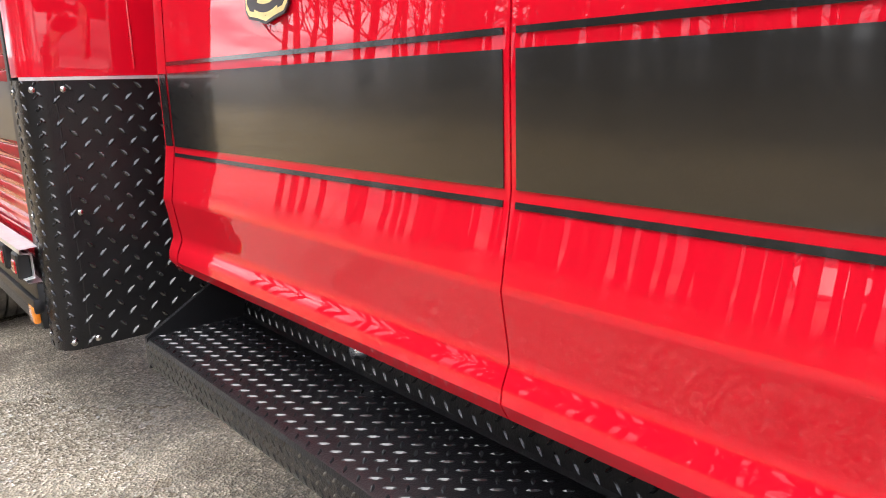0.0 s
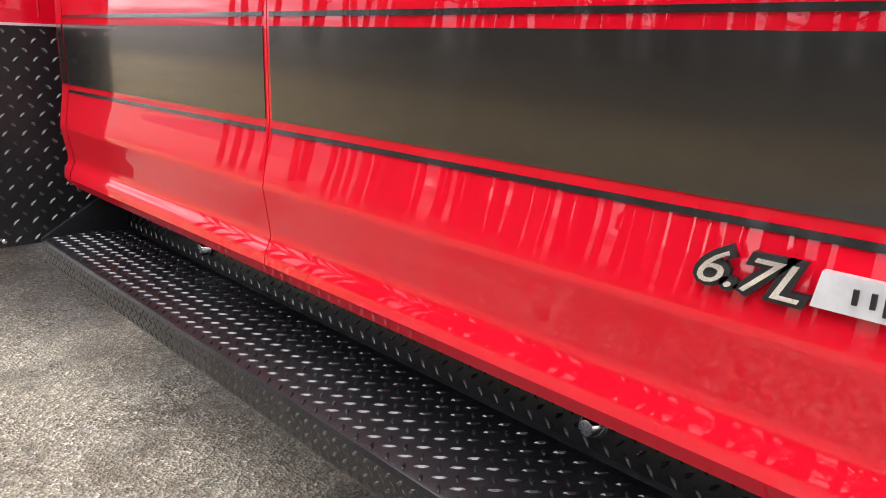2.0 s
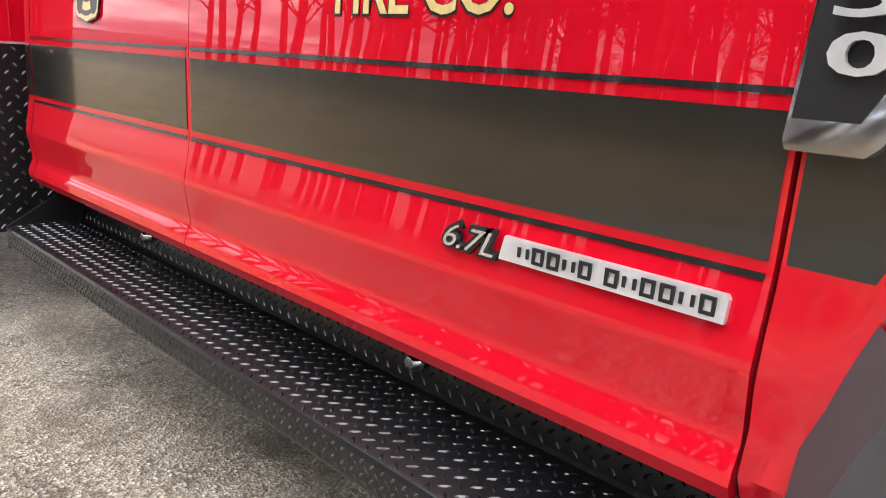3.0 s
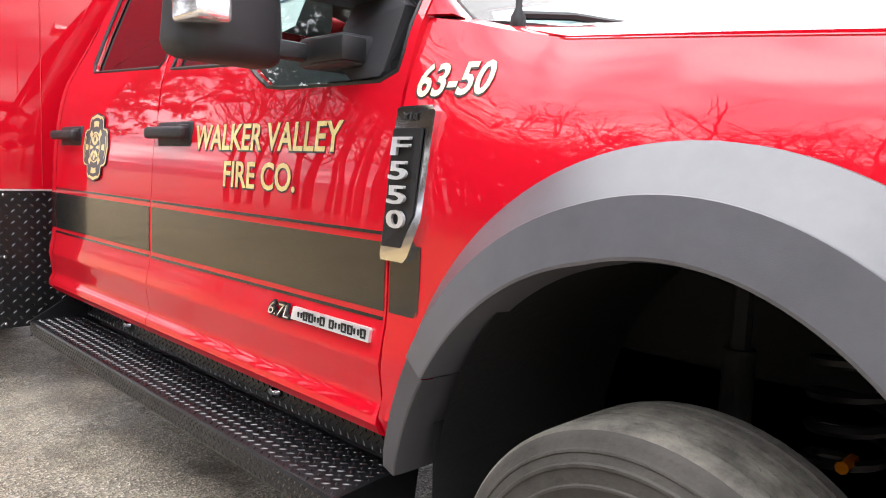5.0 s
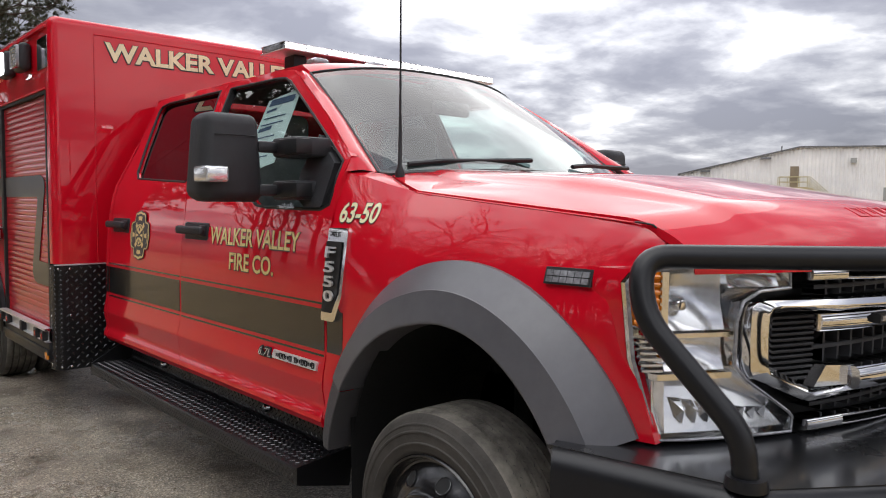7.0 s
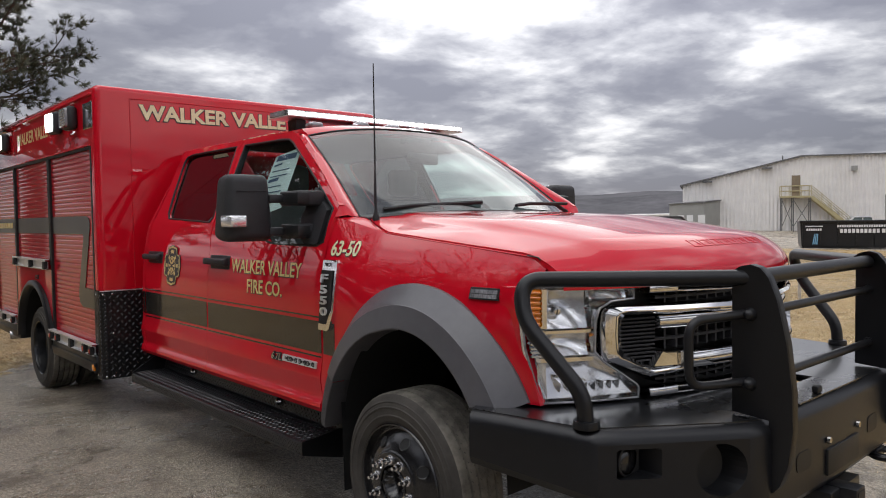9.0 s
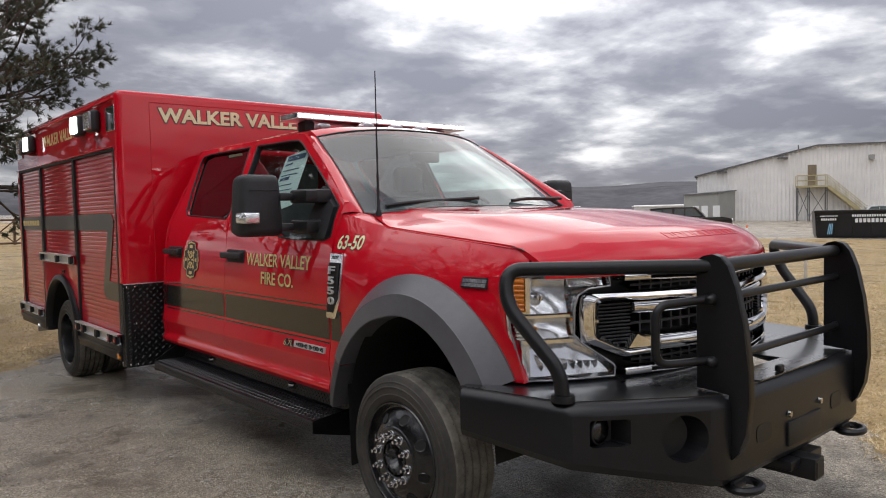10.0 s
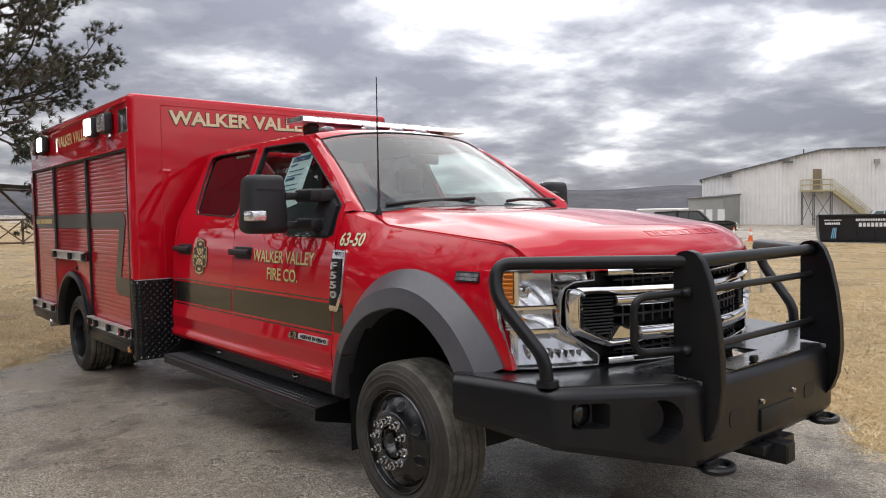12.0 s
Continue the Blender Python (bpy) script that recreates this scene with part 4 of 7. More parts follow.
for s in (0, 1):
    bm = bmesh.new()
    rows = []
    for (xo, zo), (xi, zi) in zip(OUT, INN):
        def at(t, off):
            x, z = xo + (xi - xo) * t, zo + (zi - zo) * t
            return Vector((2 * XC - x if s else x, yF(x) + off, z))
        rows.append([at(0, .09), at(0, -.004), at(.08, -.016), at(.45, -.026), at(.55, -.026), at(.92, -.006), at(1, .004), at(1.04, .09)])
    grid(bm, rows)
    part("chrome_surround", bm, CHROME, GRILLE, "chrome surround", 25)
    # wedge where the lower bar meets the surround
    bm = bmesh.new()
    slab(bm, [(2 * XC - x if s else x, z) for x, z in [(.552, .965), (.66, .955), (.66, .902), (.515, .908)]], face(-.016), .05)
    part("chrome_wedge", bm, CHROME, GRILLE, smooth=0)
sag = lambda x: .012 * (1 - abs(x - XC) / .46)
bm = bmesh.new()
front_bar(bm, .63, 2 * XC - .63, lambda x: .893 - sag(x), lambda x: .957 - sag(x), -.035, .08, 24, .012)
part("lower_chrome_bar", bm, CHROME, GRILLE, smooth=35)
bm = bmesh.new()
front_bar(bm, .552, 2 * XC - .552, lambda x: 1.056 - sag(x), lambda x: 1.104 - sag(x), .004, .06, 24, .008)
part("upper_chrome_bar", bm, CHROME, GRILLE, smooth=35)
for za, zb in ((1.203, 1.233), (.790, .820)):
    for x0 in (.497, 2 * XC - .612):
        bm = bmesh.new()
        front_bar(bm, x0, x0 + .115, lambda x: za, lambda x: zb, -.016, .06, 6, .004)
        part("chrome_end", bm, CHROME, GRILLE)
    for z in (za, zb - .007):
        bm = bmesh.new()
        front_bar(bm, .612, 2 * XC - .612, lambda x: z - .018 * (1 - abs(x - XC) / .45), lambda x: z + .007 - .018 * (1 - abs(x - XC) / .45), -.016, .05, 24, .002)
        part("chrome_line", bm, CHROME, GRILLE)
for k in range(12):
    z = .925 + k * .0155
    for x0 in (.412, 2 * XC - .546):
        bm = bmesh.new()
        front_bar(bm, x0, x0 + .134, lambda x: z, lambda x: z + .008, .015, .06, 4, .002)
        part("louvre", bm, PLASTIC, GRILLE)
for z0, z1 in ((.965, 1.05), (1.155, 1.20), (.825, .865)):
    bm = bmesh.new()
    for i in range(18):
        x = .60 + i * .0535
        box(bm, x, x + .012, yF(x) + .03, yF(x) + .09, z0, z1)
    front_bar(bm, .56, 2 * XC - .56, lambda x: (z0 + z1) / 2 - .006, lambda x: (z0 + z1) / 2 + .006, .03, .05, 20, .002)
    part("grille_mesh", bm, PLASTIC, GRILLE, smooth=0)
bm = bmesh.new()
lathe(bm, [(0, -.03), (.09, -.026), (.10, -.015), (.10, .02)], "y", (XC, yF(XC) - .02, 1.0), 32)
for v in bm.verts:
    v.co.z = 1.0 + (v.co.z - 1.0) * .55
part("blank_oval_badge", bm, PLASTIC, GRILLE, "dark oval badge")
for x in (.745, 2 * XC - .865):
    led_light("grille_light", GRILLE, lambda u, v, d: Vector((u, yF(u) - .022 + d, v)), x, x + .12, 1.066, 1.094, GREYLENS, 6, 1)

for o in [o for o in TRUCK.children if o.name.split(".")[0] in ("headlight", "grille")]:
    widen(o)

# bumper: folded plate with wings, fog lamps and winch opening
PLAN = [(-.165, -.54), (-.065, -1.005), (.385, -1.325), (.44, -1.345), (XC, -1.36)]


def plan_point(t):
    """Along the bumper's front edge, t in 0..4."""
    i = min(3, int(t))
    a, b = Vector(PLAN[i]), Vector(PLAN[i + 1])
    return a.lerp(b, t - i)


bm = bmesh.new()
ts = [0, .25, .5, .75, .97, 1.03, 1.25, 1.5, 1.75, 1.97, 2.03, 2.5, 2.95, 3.05, 3.5, 4]


def bumper_row(t):
    p = plan_point(t)
    zb = float(np.interp(t, [0, 1, 2, 3, 4], [.60, .55, .455, .45, .45]))
    n = Vector((1, .6)) if t < 1 else Vector((.45, 1)) if t < 3 else Vector((0, 1))
    n.normalize()
    q = p + n * .03
    inn = p + n * .12
    return [(inn.x, inn.y, zb + .0), (p.x + n.x * .02, p.y + n.y * .02, zb), (p.x, p.y, zb + .03), (p.x, p.y, .745), (p.x + n.x * .004, p.y + n.y * .004, .760), (p.x + n.x * .014, p.y + n.y * .014, .774), (p.x + n.x * .028, p.y + n.y * .028, .784), (q.x + n.x * .016, q.y + n.y * .016, .789), (p.x + n.x * .1, p.y + n.y * .1, .790)]


rows = [bumper_row(t) for t in ts]
rows += [[(2 * XC - x, y, z) for x, y, z in r] for r in rows[-2::-1]]
grid(bm, rows)
cut = [f for f in bm.faces if .56 < f.calc_center_median().z < .70 and any(-.052 < x < .372 for x in (f.calc_center_median().x, 2 * XC - f.calc_center_median().x)) and f.calc_center_median().y < -1.0]
bmesh.ops.delete(bm, geom=cut, context="FACES")
BUMP = part("bumper", bm, BLACK, TRUCK, "black steel bumper with a pipe brush guard", 25)
bm = bmesh.new()
deck = [(-.13, -.5), (-.03, -.975), (.40, -1.285), (.45, -1.305), (.86, -1.32), (.86, -.80), (.36, -.62)]
slab(bm, deck, lambda x, y, d: Vector((x, y, .791 - d)), .01)
bm2 = bmesh.new()
slab(bm2, [(2 * XC - x, y) for x, y in deck][::-1], lambda x, y, d: Vector((x, y, .791 - d)), .01)
part("deck_plate", bm, DECK, BUMP, smooth=0)
part("deck_plate", bm2, DECK, BUMP, smooth=0)
bm = bmesh.new()
slab(bm, [(.86, -1.32), (1.26, -1.32), (1.26, -1.17), (.86, -1.17)], lambda x, y, d: Vector((x, y, .7905 - d)), .01)
slab(bm, [(.86, -1.05), (1.26, -1.05), (1.26, -.80), (.86, -.80)], lambda x, y, d: Vector((x, y, .7905 - d)), .01)
part("deck_plate", bm, DECK, BUMP, smooth=0)
bm = bmesh.new()
slab(bm, [(.74, -1.325), (1.38, -1.325), (1.38, -1.24), (1.30, -1.195), (.82, -1.195), (.74, -1.24)], lambda x, y, d: Vector((x, y, .796 - d)), .005)
part("access_lid", bm, DECK, BUMP, smooth=0)
bm = bmesh.new()
box(bm, XC - .13, XC - .085, -1.318, -1.29, .796, .825, .008)
part("lid_knob", bm, SEAL, BUMP)


def wing_face(x, z, d, s=0):
    """On the angled front of a wing."""
    t = (x - PLAN[1][0]) / (PLAN[2][0] - PLAN[1][0])
    y = PLAN[1][1] + (PLAN[2][1] - PLAN[1][1]) * t
    return Vector((2 * XC - x if s else x, y + d, z))


W0, W1 = PLAN[1][0] + (PLAN[2][0] - PLAN[1][0]) * .03, PLAN[1][0] + (PLAN[2][0] - PLAN[1][0]) * .97


def low(x):
    return float(np.interp(x, [PLAN[1][0], PLAN[2][0]], [.55, .455])) + .03


for s in (0, 1):
    bm = bmesh.new()
    square = [(.0, .638), (.008, .63), (.117, .63), (.125, .638), (.125, .722), (.117, .729), (.008, .729), (.0, .722)]
    circle = [(.292 + .073 * math.cos(k / 28 * 2 * math.pi), .645 + .088 * math.sin(k / 28 * 2 * math.pi)) for k in range(28)]
    outer = fine([(W0, low(W0)), (W1, low(W1)), (W1, .745), (W0, .745)], .12)
    plate_with_holes(bm, outer, [square, circle], lambda x, z, d: wing_face(x, z, d, s), .09)
    part("wing_plate", bm, BLACK, BUMP, smooth=0)
    # near-black plate added before the closed backs, standing in for shade in the openings
    bm = bmesh.new()
    slab(bm, [(-.02, .60), (.372, .545), (.372, .75), (-.02, .75)], lambda x, z, d: wing_face(x, z, .088 + d, s), .006)
    part("recess_back", bm, SEAL, BUMP, smooth=0)
    bm = bmesh.new()
    c = wing_face(.06, .682, .045, s)
    lathe(bm, [(0, -.012), (.035, -.010), (.046, .0), (.048, .03)], "y", c, 24)
    FG = part("fog_lamp", bm, WHEELBLACK, BUMP, "round fog lamp in a square recess", 50)
    bm = bmesh.new()
    lathe(bm, [(.046, -.006), (.052, -.004), (.054, .02)], "y", c, 24)
    part("lamp_rim", bm, SEAL, FG)
    bm = bmesh.new()
    X = (lambda x: 2 * XC - x) if s else (lambda x: x)
    ring = [(X(.545) + .070 * math.cos(a), -1.355 + .055 * math.sin(a), .430) for a in np.linspace(0, 2 * math.pi, 24, endpoint=False)]
    tube(bm, ring, .016, 8, closed=True)
    box(bm, X(.545) - .05, X(.545) + .05, -1.34, -1.2, .415, .455, .008)
    part("tow_hook", bm, BLACK, BUMP)
    bm = bmesh.new()
    pts = [(X(.71 + .06 * math.copysign(abs(math.cos(a)) ** .4, math.cos(a))), .60 + .036 * math.copysign(abs(math.sin(a)) ** .6, math.sin(a))) for a in np.linspace(0, 2 * math.pi, 24, endpoint=False)]
    slab(bm, pts, lambda x, z, d: Vector((x, -1.36 + .0155 * (abs(x - XC) / .62) - .003 + d, z)), .004)
    part("slot", bm, SEAL, BUMP, smooth=0)
bm = bmesh.new()
box(bm, XC - .16, XC + .16, -1.367, -1.35, .50, .60, .004)
part("winch_opening", bm, SEAL, BUMP)
bm = bmesh.new()
box(bm, XC - .085, XC + .005, -1.44, -1.15, .355, .445, .006)
box(bm, XC - .17, XC + .13, -1.38, -1.15, .40, .44, .006)
part("receiver_tube", bm, BLACK, BUMP)
bm = bmesh.new()
box(bm, XC - .073, XC - .007, -1.443, -1.439, .367, .433)
part("receiver_bore", bm, SEAL, BUMP)
for x in (.91, 1.21):
    bm = bmesh.new()
    lathe(bm, [(0, -.012), (.012, -.012), (.014, 0)], "y", (x, -1.36, .635), 10)
    part("bolt", bm, STEEL, BUMP)

# guard: two bowed uprights, tubes and loops
UP = [(y, z if z < .8 else .8 + (z - .8) * .94) for y, z in [(-1.207, .80), (-1.207, 1.285), (-1.217, 1.32), (-1.243, 1.340), (-1.272, 1.346), (-1.305, 1.335), (-1.333, 1.30), (-1.362, 1.22), (-1.393, 1.07), (-1.412, .90), (-1.415, .77), (-1.40, .65), (-1.372, .575), (-1.352, .55), (-1.335, .55), (-1.335, .79)]]
for s in (0, 1):
    X = (lambda x: 2 * XC - x) if s else (lambda x: x)
    bm = bmesh.new()
    slab(bm, UP, lambda y, z, d: Vector((X(.464 + d), y, z)), .012)
    up = part("guard_upright", bm, BLACK, BUMP, "bowed black plate upright", 0)
    bm = bmesh.new()
    rows = [[(X(.462), y, z), (X(.505), y, z)] for y, z in UP[2:14]]
    grid(bm, rows)
    thicken(bm, (0, .012, -.004))
    part("upright_flange", bm, BLACK, up, smooth=50)
    path = bend([(.50, -1.262, 1.266), (-.06, -.705, 1.266), (-.092, -.735, 1.135), (-.035, -.945, .90), (-.03, -.955, .79)], .10, 8)
    bm = bmesh.new()
    tube(bm, [(X(p.x), p.y, p.z) for p in path], .028, 16)
    part("guard_tube", bm, BLACK, BUMP, smooth=60)
    bm = bmesh.new()
    lathe(bm, [(0, .815), (.042, .815), (.045, .80), (.045, .79)], "z", (X(-.03), -.955, 0), 20)
    part("tube_collar", bm, BLACK, BUMP)
    path = bend([(.50, -1.27, 1.145), (.255, -1.16, 1.13), (.255, -1.16, .908), (.50, -1.27, .908)], .06, 6)
    bm = bmesh.new()
    tube(bm, [(X(p.x), p.y, p.z) for p in path], .0165, 12)
    part("guard_loop", bm, BLACK, BUMP, smooth=60)
    for z in (1.143, .905):
        bm = bmesh.new()
        lathe(bm, [(0, -.03), (.012, -.028), (.02, -.012), (.024, 0)], "x", (X(.464), -1.27, z), 12)
        if s:
            for v in bm.verts:
                v.co.x = 2 * X(.464) - v.co.x
        part("tube_end", bm, BLACK, BUMP, smooth=60)
for z, r, y in ((1.266, .028, -1.262), (1.143, .0165, -1.27), (.905, .0165, -1.27)):
    bm = bmesh.new()
    tube(bm, [(.50, y, z), (2 * XC - .50, y, z)], r, 16)
    part("guard_crossbar", bm, BLACK, BUMP, smooth=60)

# ---- wheels ----


def wheel(y, x_out, s, z=.380, dual=False):
    """A tyre and wheel; x_out: the outer sidewall; s: 1 faces -x, -1 faces the other side."""
    def flip(bm):
        for v in bm.verts:
            v.co.x = x_out + (v.co.x if s > 0 else -v.co.x)
            v.co.y = y + v.co.y * .97
            v.co.z = z + v.co.z * .97
        return bm
    w = .262
    bm = bmesh.new()
    lathe(bm, [(.250, .04), (.256, .014), (.262, .006), (.274, -.001), (.290, -.004), (.293, -.0065), (.297, -.0065), (.300, -.004), (.325, -.005), (.328, -.008), (.333, -.008), (.336, -.004),
               (.350, .000), (.352, -.002), (.356, -.001), (.358, .004), (.370, .011), (.374, .012), (.384, .020)], "x", (0, 0, 0), 72)
    lathe(bm, [(.384, w - .020), (.368, w - .008), (.315, w), (.258, w - .03)], "x", (0, 0, 0), 72)
    W = part("wheel", flip(bm), RUBBER, TRUCK, "black ten-lug wheel with a ribbed tyre", 30)
    # five ribs and four grooves, the shoulders rounded
    prof = [(.384, .020), (.389, .025), (.391, .033)]
    for k in range(4):
        c = .066 + k * .0437
        prof += [(.3925, c - .006), (.391, c - .0052), (.374, c - .004), (.374, c + .004), (.391, c + .0052), (.3925, c + .006)]
    prof += [(.391, w - .033), (.389, w - .025), (.384, w - .020)]
    bm = bmesh.new()
    lathe(bm, prof, "x", (0, 0, 0), 72)
    T = part("tread", flip(bm), TREAD, W, "dusty ribbed tread", 30)
    if not dual:
        # short cuts along the groove edges
        bm = bmesh.new()
        for k in range(4):
            c = .066 + k * .0437
            for e in (-1, 1):
                for i in range(64):
                    a = 2 * math.pi * (i + .5 * (e > 0)) / 64
                    u, v = Vector((0, math.cos(a), math.sin(a))), Vector((0, -math.sin(a), math.cos(a)))
                    p = [u * .3931 + Vector((c + e * .005, 0, 0)) - v * .0008, u * .3931 + Vector((c + e * .012, 0, 0)) + v * .006, u * .3931 + Vector((c + e * .012, 0, 0)) + v * .0082, u * .3931 + Vector((c + e * .005, 0, 0)) + v * .0016]
                    q = [bm.verts.new(x) for x in p]
                    bm.faces.new(q)
        tagged(part("tread_cuts", flip(bm), SEAL, T, smooth=0), kind="stuff")
    bm = bmesh.new()
    if dual:
        lathe(bm, [(.262, .20), (.250, .19), (.250, .05), (.258, .012), (.262, .003), (.257, -.001), (.250, .004), (.245, .03), (.236, .10), (.205, .13), (.165, .14), (.152, .15),
                   (.142, .152), (.095, .15), (.080, .12), (.078, .09), (.0, .09)], "x", (0, 0, 0), 60)
        part("rim", flip(bm), WHEELBLACK, W, "gloss black wheel", 35)
        return W
    lathe(bm, [(.262, .20), (.250, .19), (.250, .05), (.258, .012), (.262, .003), (.258, -.003), (.252, -.001), (.248, .006), (.244, .022), (.238, .030), (.231, .030), (.222, .024), (.207, .012), (.190, -.001),
               (.175, -.010), (.162, -.0155), (.153, -.0175), (.149, -.021), (.145, -.025), (.138, -.027), (.092, -.027), (.087, -.023), (.085, .02), (.083, .05), (.0, .05)], "x", (0, 0, 0), 72)
    part("rim", flip(bm), WHEELBLACK, W, "gloss black wheel", 30)
    for k in range(8):
        a = 2 * math.pi * (k + .35) / 8
        ca, sa = math.cos(a), math.sin(a)
        ring = [(.192 + .021 * math.cos(b), .025 * math.sin(b)) for b in np.linspace(0, 2 * math.pi, 18, endpoint=False)]
        bm = bmesh.new()
        slab(bm, ring, lambda r, q, d: Vector((-.001 + (r - .192) * .80 + d, r * ca - q * sa, r * sa + q * ca)), .004)
        part("hand_hole", flip(bm), DARK, W, smooth=0)
        bm = bmesh.new()
        tube(bm, [Vector((.0005 + (r - .192) * .80, r * ca - q * sa, r * sa + q * ca)) for r, q in ring], .003, 6, closed=True)
        part("hole_lip", flip(bm), WHEELBLACK, W, smooth=60)
    for k in range(10):
        a = 2 * math.pi * (k + .3) / 10
        bm = bmesh.new()
        lathe(bm, [(0, -.074), (.0075, -.072), (.0085, -.055), (.0145, -.053), (.0155, -.035), (.021, -.033), (.022, -.025)], "x", (0, .1125 * math.cos(a), .1125 * math.sin(a)), 8)
        part("lug_nut", flip(bm), CHROME, W, smooth=50)
    bm = bmesh.new()
    lathe(bm, [(0, .030), (.040, .028), (.050, .006), (.058, .000), (.066, -.022), (.074, -.024), (.078, -.020), (.080, .02)], "x", (0, 0, 0), 32)
    part("hub", flip(bm), WHEELBLACK, W, smooth=40)
    for k in range(8):
        a = 2 * math.pi * k / 8
        bm = bmesh.new()
        lathe(bm, [(0, -.030), (.006, -.030), (.007, -.02)], "x", (0, .070 * math.cos(a), .070 * math.sin(a)), 6)
        part("hub_bolt", flip(bm), SEAL, W, smooth=0)
    return W


wheel(-.048, -.106, 1)
wheel(-.048, 2 * XC + .106, -1)
for s, x0 in ((1, -.215), (1, .065), (-1, 2 * XC + .215), (-1, 2 * XC - .065)):
    wheel(5.18, x0, s, .333, True)

# chassis and suspension seen under the arch
bm = bmesh.new()
for x in (.62, 2 * XC - .70):
    box(bm, x, x + .08, -.9, 6.9, .48, .70)
part("frame_rail", bm, DARK, TRUCK)
for y, r in ((-.07, .06), (5.18, .08)):
    bm = bmesh.new()
    tube(bm, [(.1, y, .40), (2 * XC - .1, y, .40)], r, 12)
    part("axle", bm, DARK, TRUCK)
bm = bmesh.new()
coil = [(.40 + .07 * math.cos(a), -.20 + .07 * math.sin(a), .62 + a / (2 * math.pi) * .062) for a in np.linspace(0, 14 * math.pi, 110)]
tube(bm, coil, .011, 6)
part("coil_spring", bm, SEAL, TRUCK, both=True)
bm = bmesh.new()
tube(bm, [(.36, .0, .5), (.36, .0, .82)], .032, 12)
tube(bm, [(.36, .0, .80), (.36, .0, 1.05)], .02, 10)
part("shock_absorber", bm, DARK, TRUCK, both=True)
bm = bmesh.new()
tube(bm, [(.30, -.22, .66), (.36, -.22, .66)], .012, 8)
part("hose_clip", bm, AMBER, TRUCK)
bm = bmesh.new()
tube(bm, [(.33, -.30, .85), (.30, -.32, .7), (.32, -.30, .58), (.36, -.26, .5)], .01, 8)
part("brake_hose", bm, SEAL, TRUCK)

# ---- steps and tread plate ----


def lugs(bm, origin, u, v, nu, nv, n, pitch, long, wide, high):
    """Raised lugs of tread plate in two crossed lattices."""
    o, u, v, n = Vector(origin), Vector(u), Vector(v), Vector(n)
    for i in range(nu):
        for k in range(2 * nv):
            j, odd = k // 2, k % 2
            c = o + u * ((i + (.75 if odd else .25)) * pitch) + v * ((j + (.75 if odd else .25)) * pitch)
            a = radians(-45 if odd else 45)
            d, w = u * math.cos(a) + v * math.sin(a), -u * math.sin(a) + v * math.cos(a)
            p = [bm.verts.new(c + d * long), bm.verts.new(c + w * wide + d * long * .3), bm.verts.new(c + w * wide - d * long * .3), bm.verts.new(c - d * long),
                 bm.verts.new(c - w * wide - d * long * .3), bm.verts.new(c - w * wide + d * long * .3)]
            t = [bm.verts.new(c + d * long * .55 + n * high), bm.verts.new(c - d * long * .55 + n * high)]
            for f in ((p[0], p[1], t[0]), (p[1], p[2], t[1], t[0]), (p[2], p[3], t[1]), (p[3], p[4], t[1]), (p[4], p[5], t[0], t[1]), (p[5], p[0], t[0])):
                bm.faces.new(f)


def running_board(s):
    X = (lambda x: 2 * XC - x) if s else (lambda x: x)

    def flip(bm):
        for v in bm.verts:
            v.co.x = X(v.co.x)
        return bm
    bm = bmesh.new()
    prof = [(.10, .325), (-.108, .325), (-.115, .33), (-.118, .338), (-.118, .386), (-.114, .394), (-.106, .397), (.115, .397), (.122, .403), (.15, .535)]
    grid(bm, [[(x, y, z) for x, z in prof] for y in np.linspace(.70, 3.03, 12)])
    bm.faces.new([v for v in bm.verts[:len(prof)]])
    bm.faces.new([v for v in bm.verts[-len(prof):]])
    S = part("running_board", flip(bm), PLATE, TRUCK, "black tread-plate step with lit courtesy lamps", 25)
    bm = bmesh.new()
    lugs(bm, (-.112, .71, .397), (0, 1, 0), (1, 0, 0), 66, 6, (0, 0, 1), .0352, .0118, .0031, .0022)
    tagged(part("tread_pattern", flip(bm), LUG, S, smooth=0), kind="stuff")
    bm = bmesh.new()
    r = Vector((.028, 0, .132)).normalized()
    lugs(bm, (.122, .71, .403), (0, 1, 0), r, 66, 3, (-r.z, 0, r.x), .0352, .0118, .0031, .0022)
    tagged(part("riser_pattern", flip(bm), LUG, S, smooth=0), kind="stuff")
    bm = bmesh.new()
    lugs(bm, (-.118, .71, .336), (0, 1, 0), (0, 0, 1), 92, 2, (-1, 0, 0), .0252, .0095, .0026, .0014)
    tagged(part("edge_pattern", flip(bm), LUG, S, smooth=0), kind="stuff")
    for y in (1.342, 2.524):
        bm = bmesh.new()
        lathe(bm, [(0, -.022), (.012, -.020), (.02, -.010), (.024, 0)], "x", (.126, y, .443), 16)
        part("courtesy_lamp", flip(bm), CHROME, S, "bright round courtesy lamp")
    for y, d in ((.70, -.012), (3.03, .012)):
        bm = bmesh.new()
        slab(bm, [(-.118, .325), (.12, .325), (.15, .52), (.09, .52), (-.118, .398)] if d > 0 else [(-.118, .33), (.12, .27), (.14, .42), (.10, .42), (-.118, .398)], lambda x, z, k: Vector((X(x), y + k, z)), d)
        part("end_gusset", bm, PLATE, S, smooth=0)
    for y in (1.0, 1.9, 2.8):
        bm = bmesh.new()
        box(bm, .0, .62, y, y + .06, .34, .39)
        part("step_bracket", flip(bm), DARK, S)


running_board(0)
running_board(1)

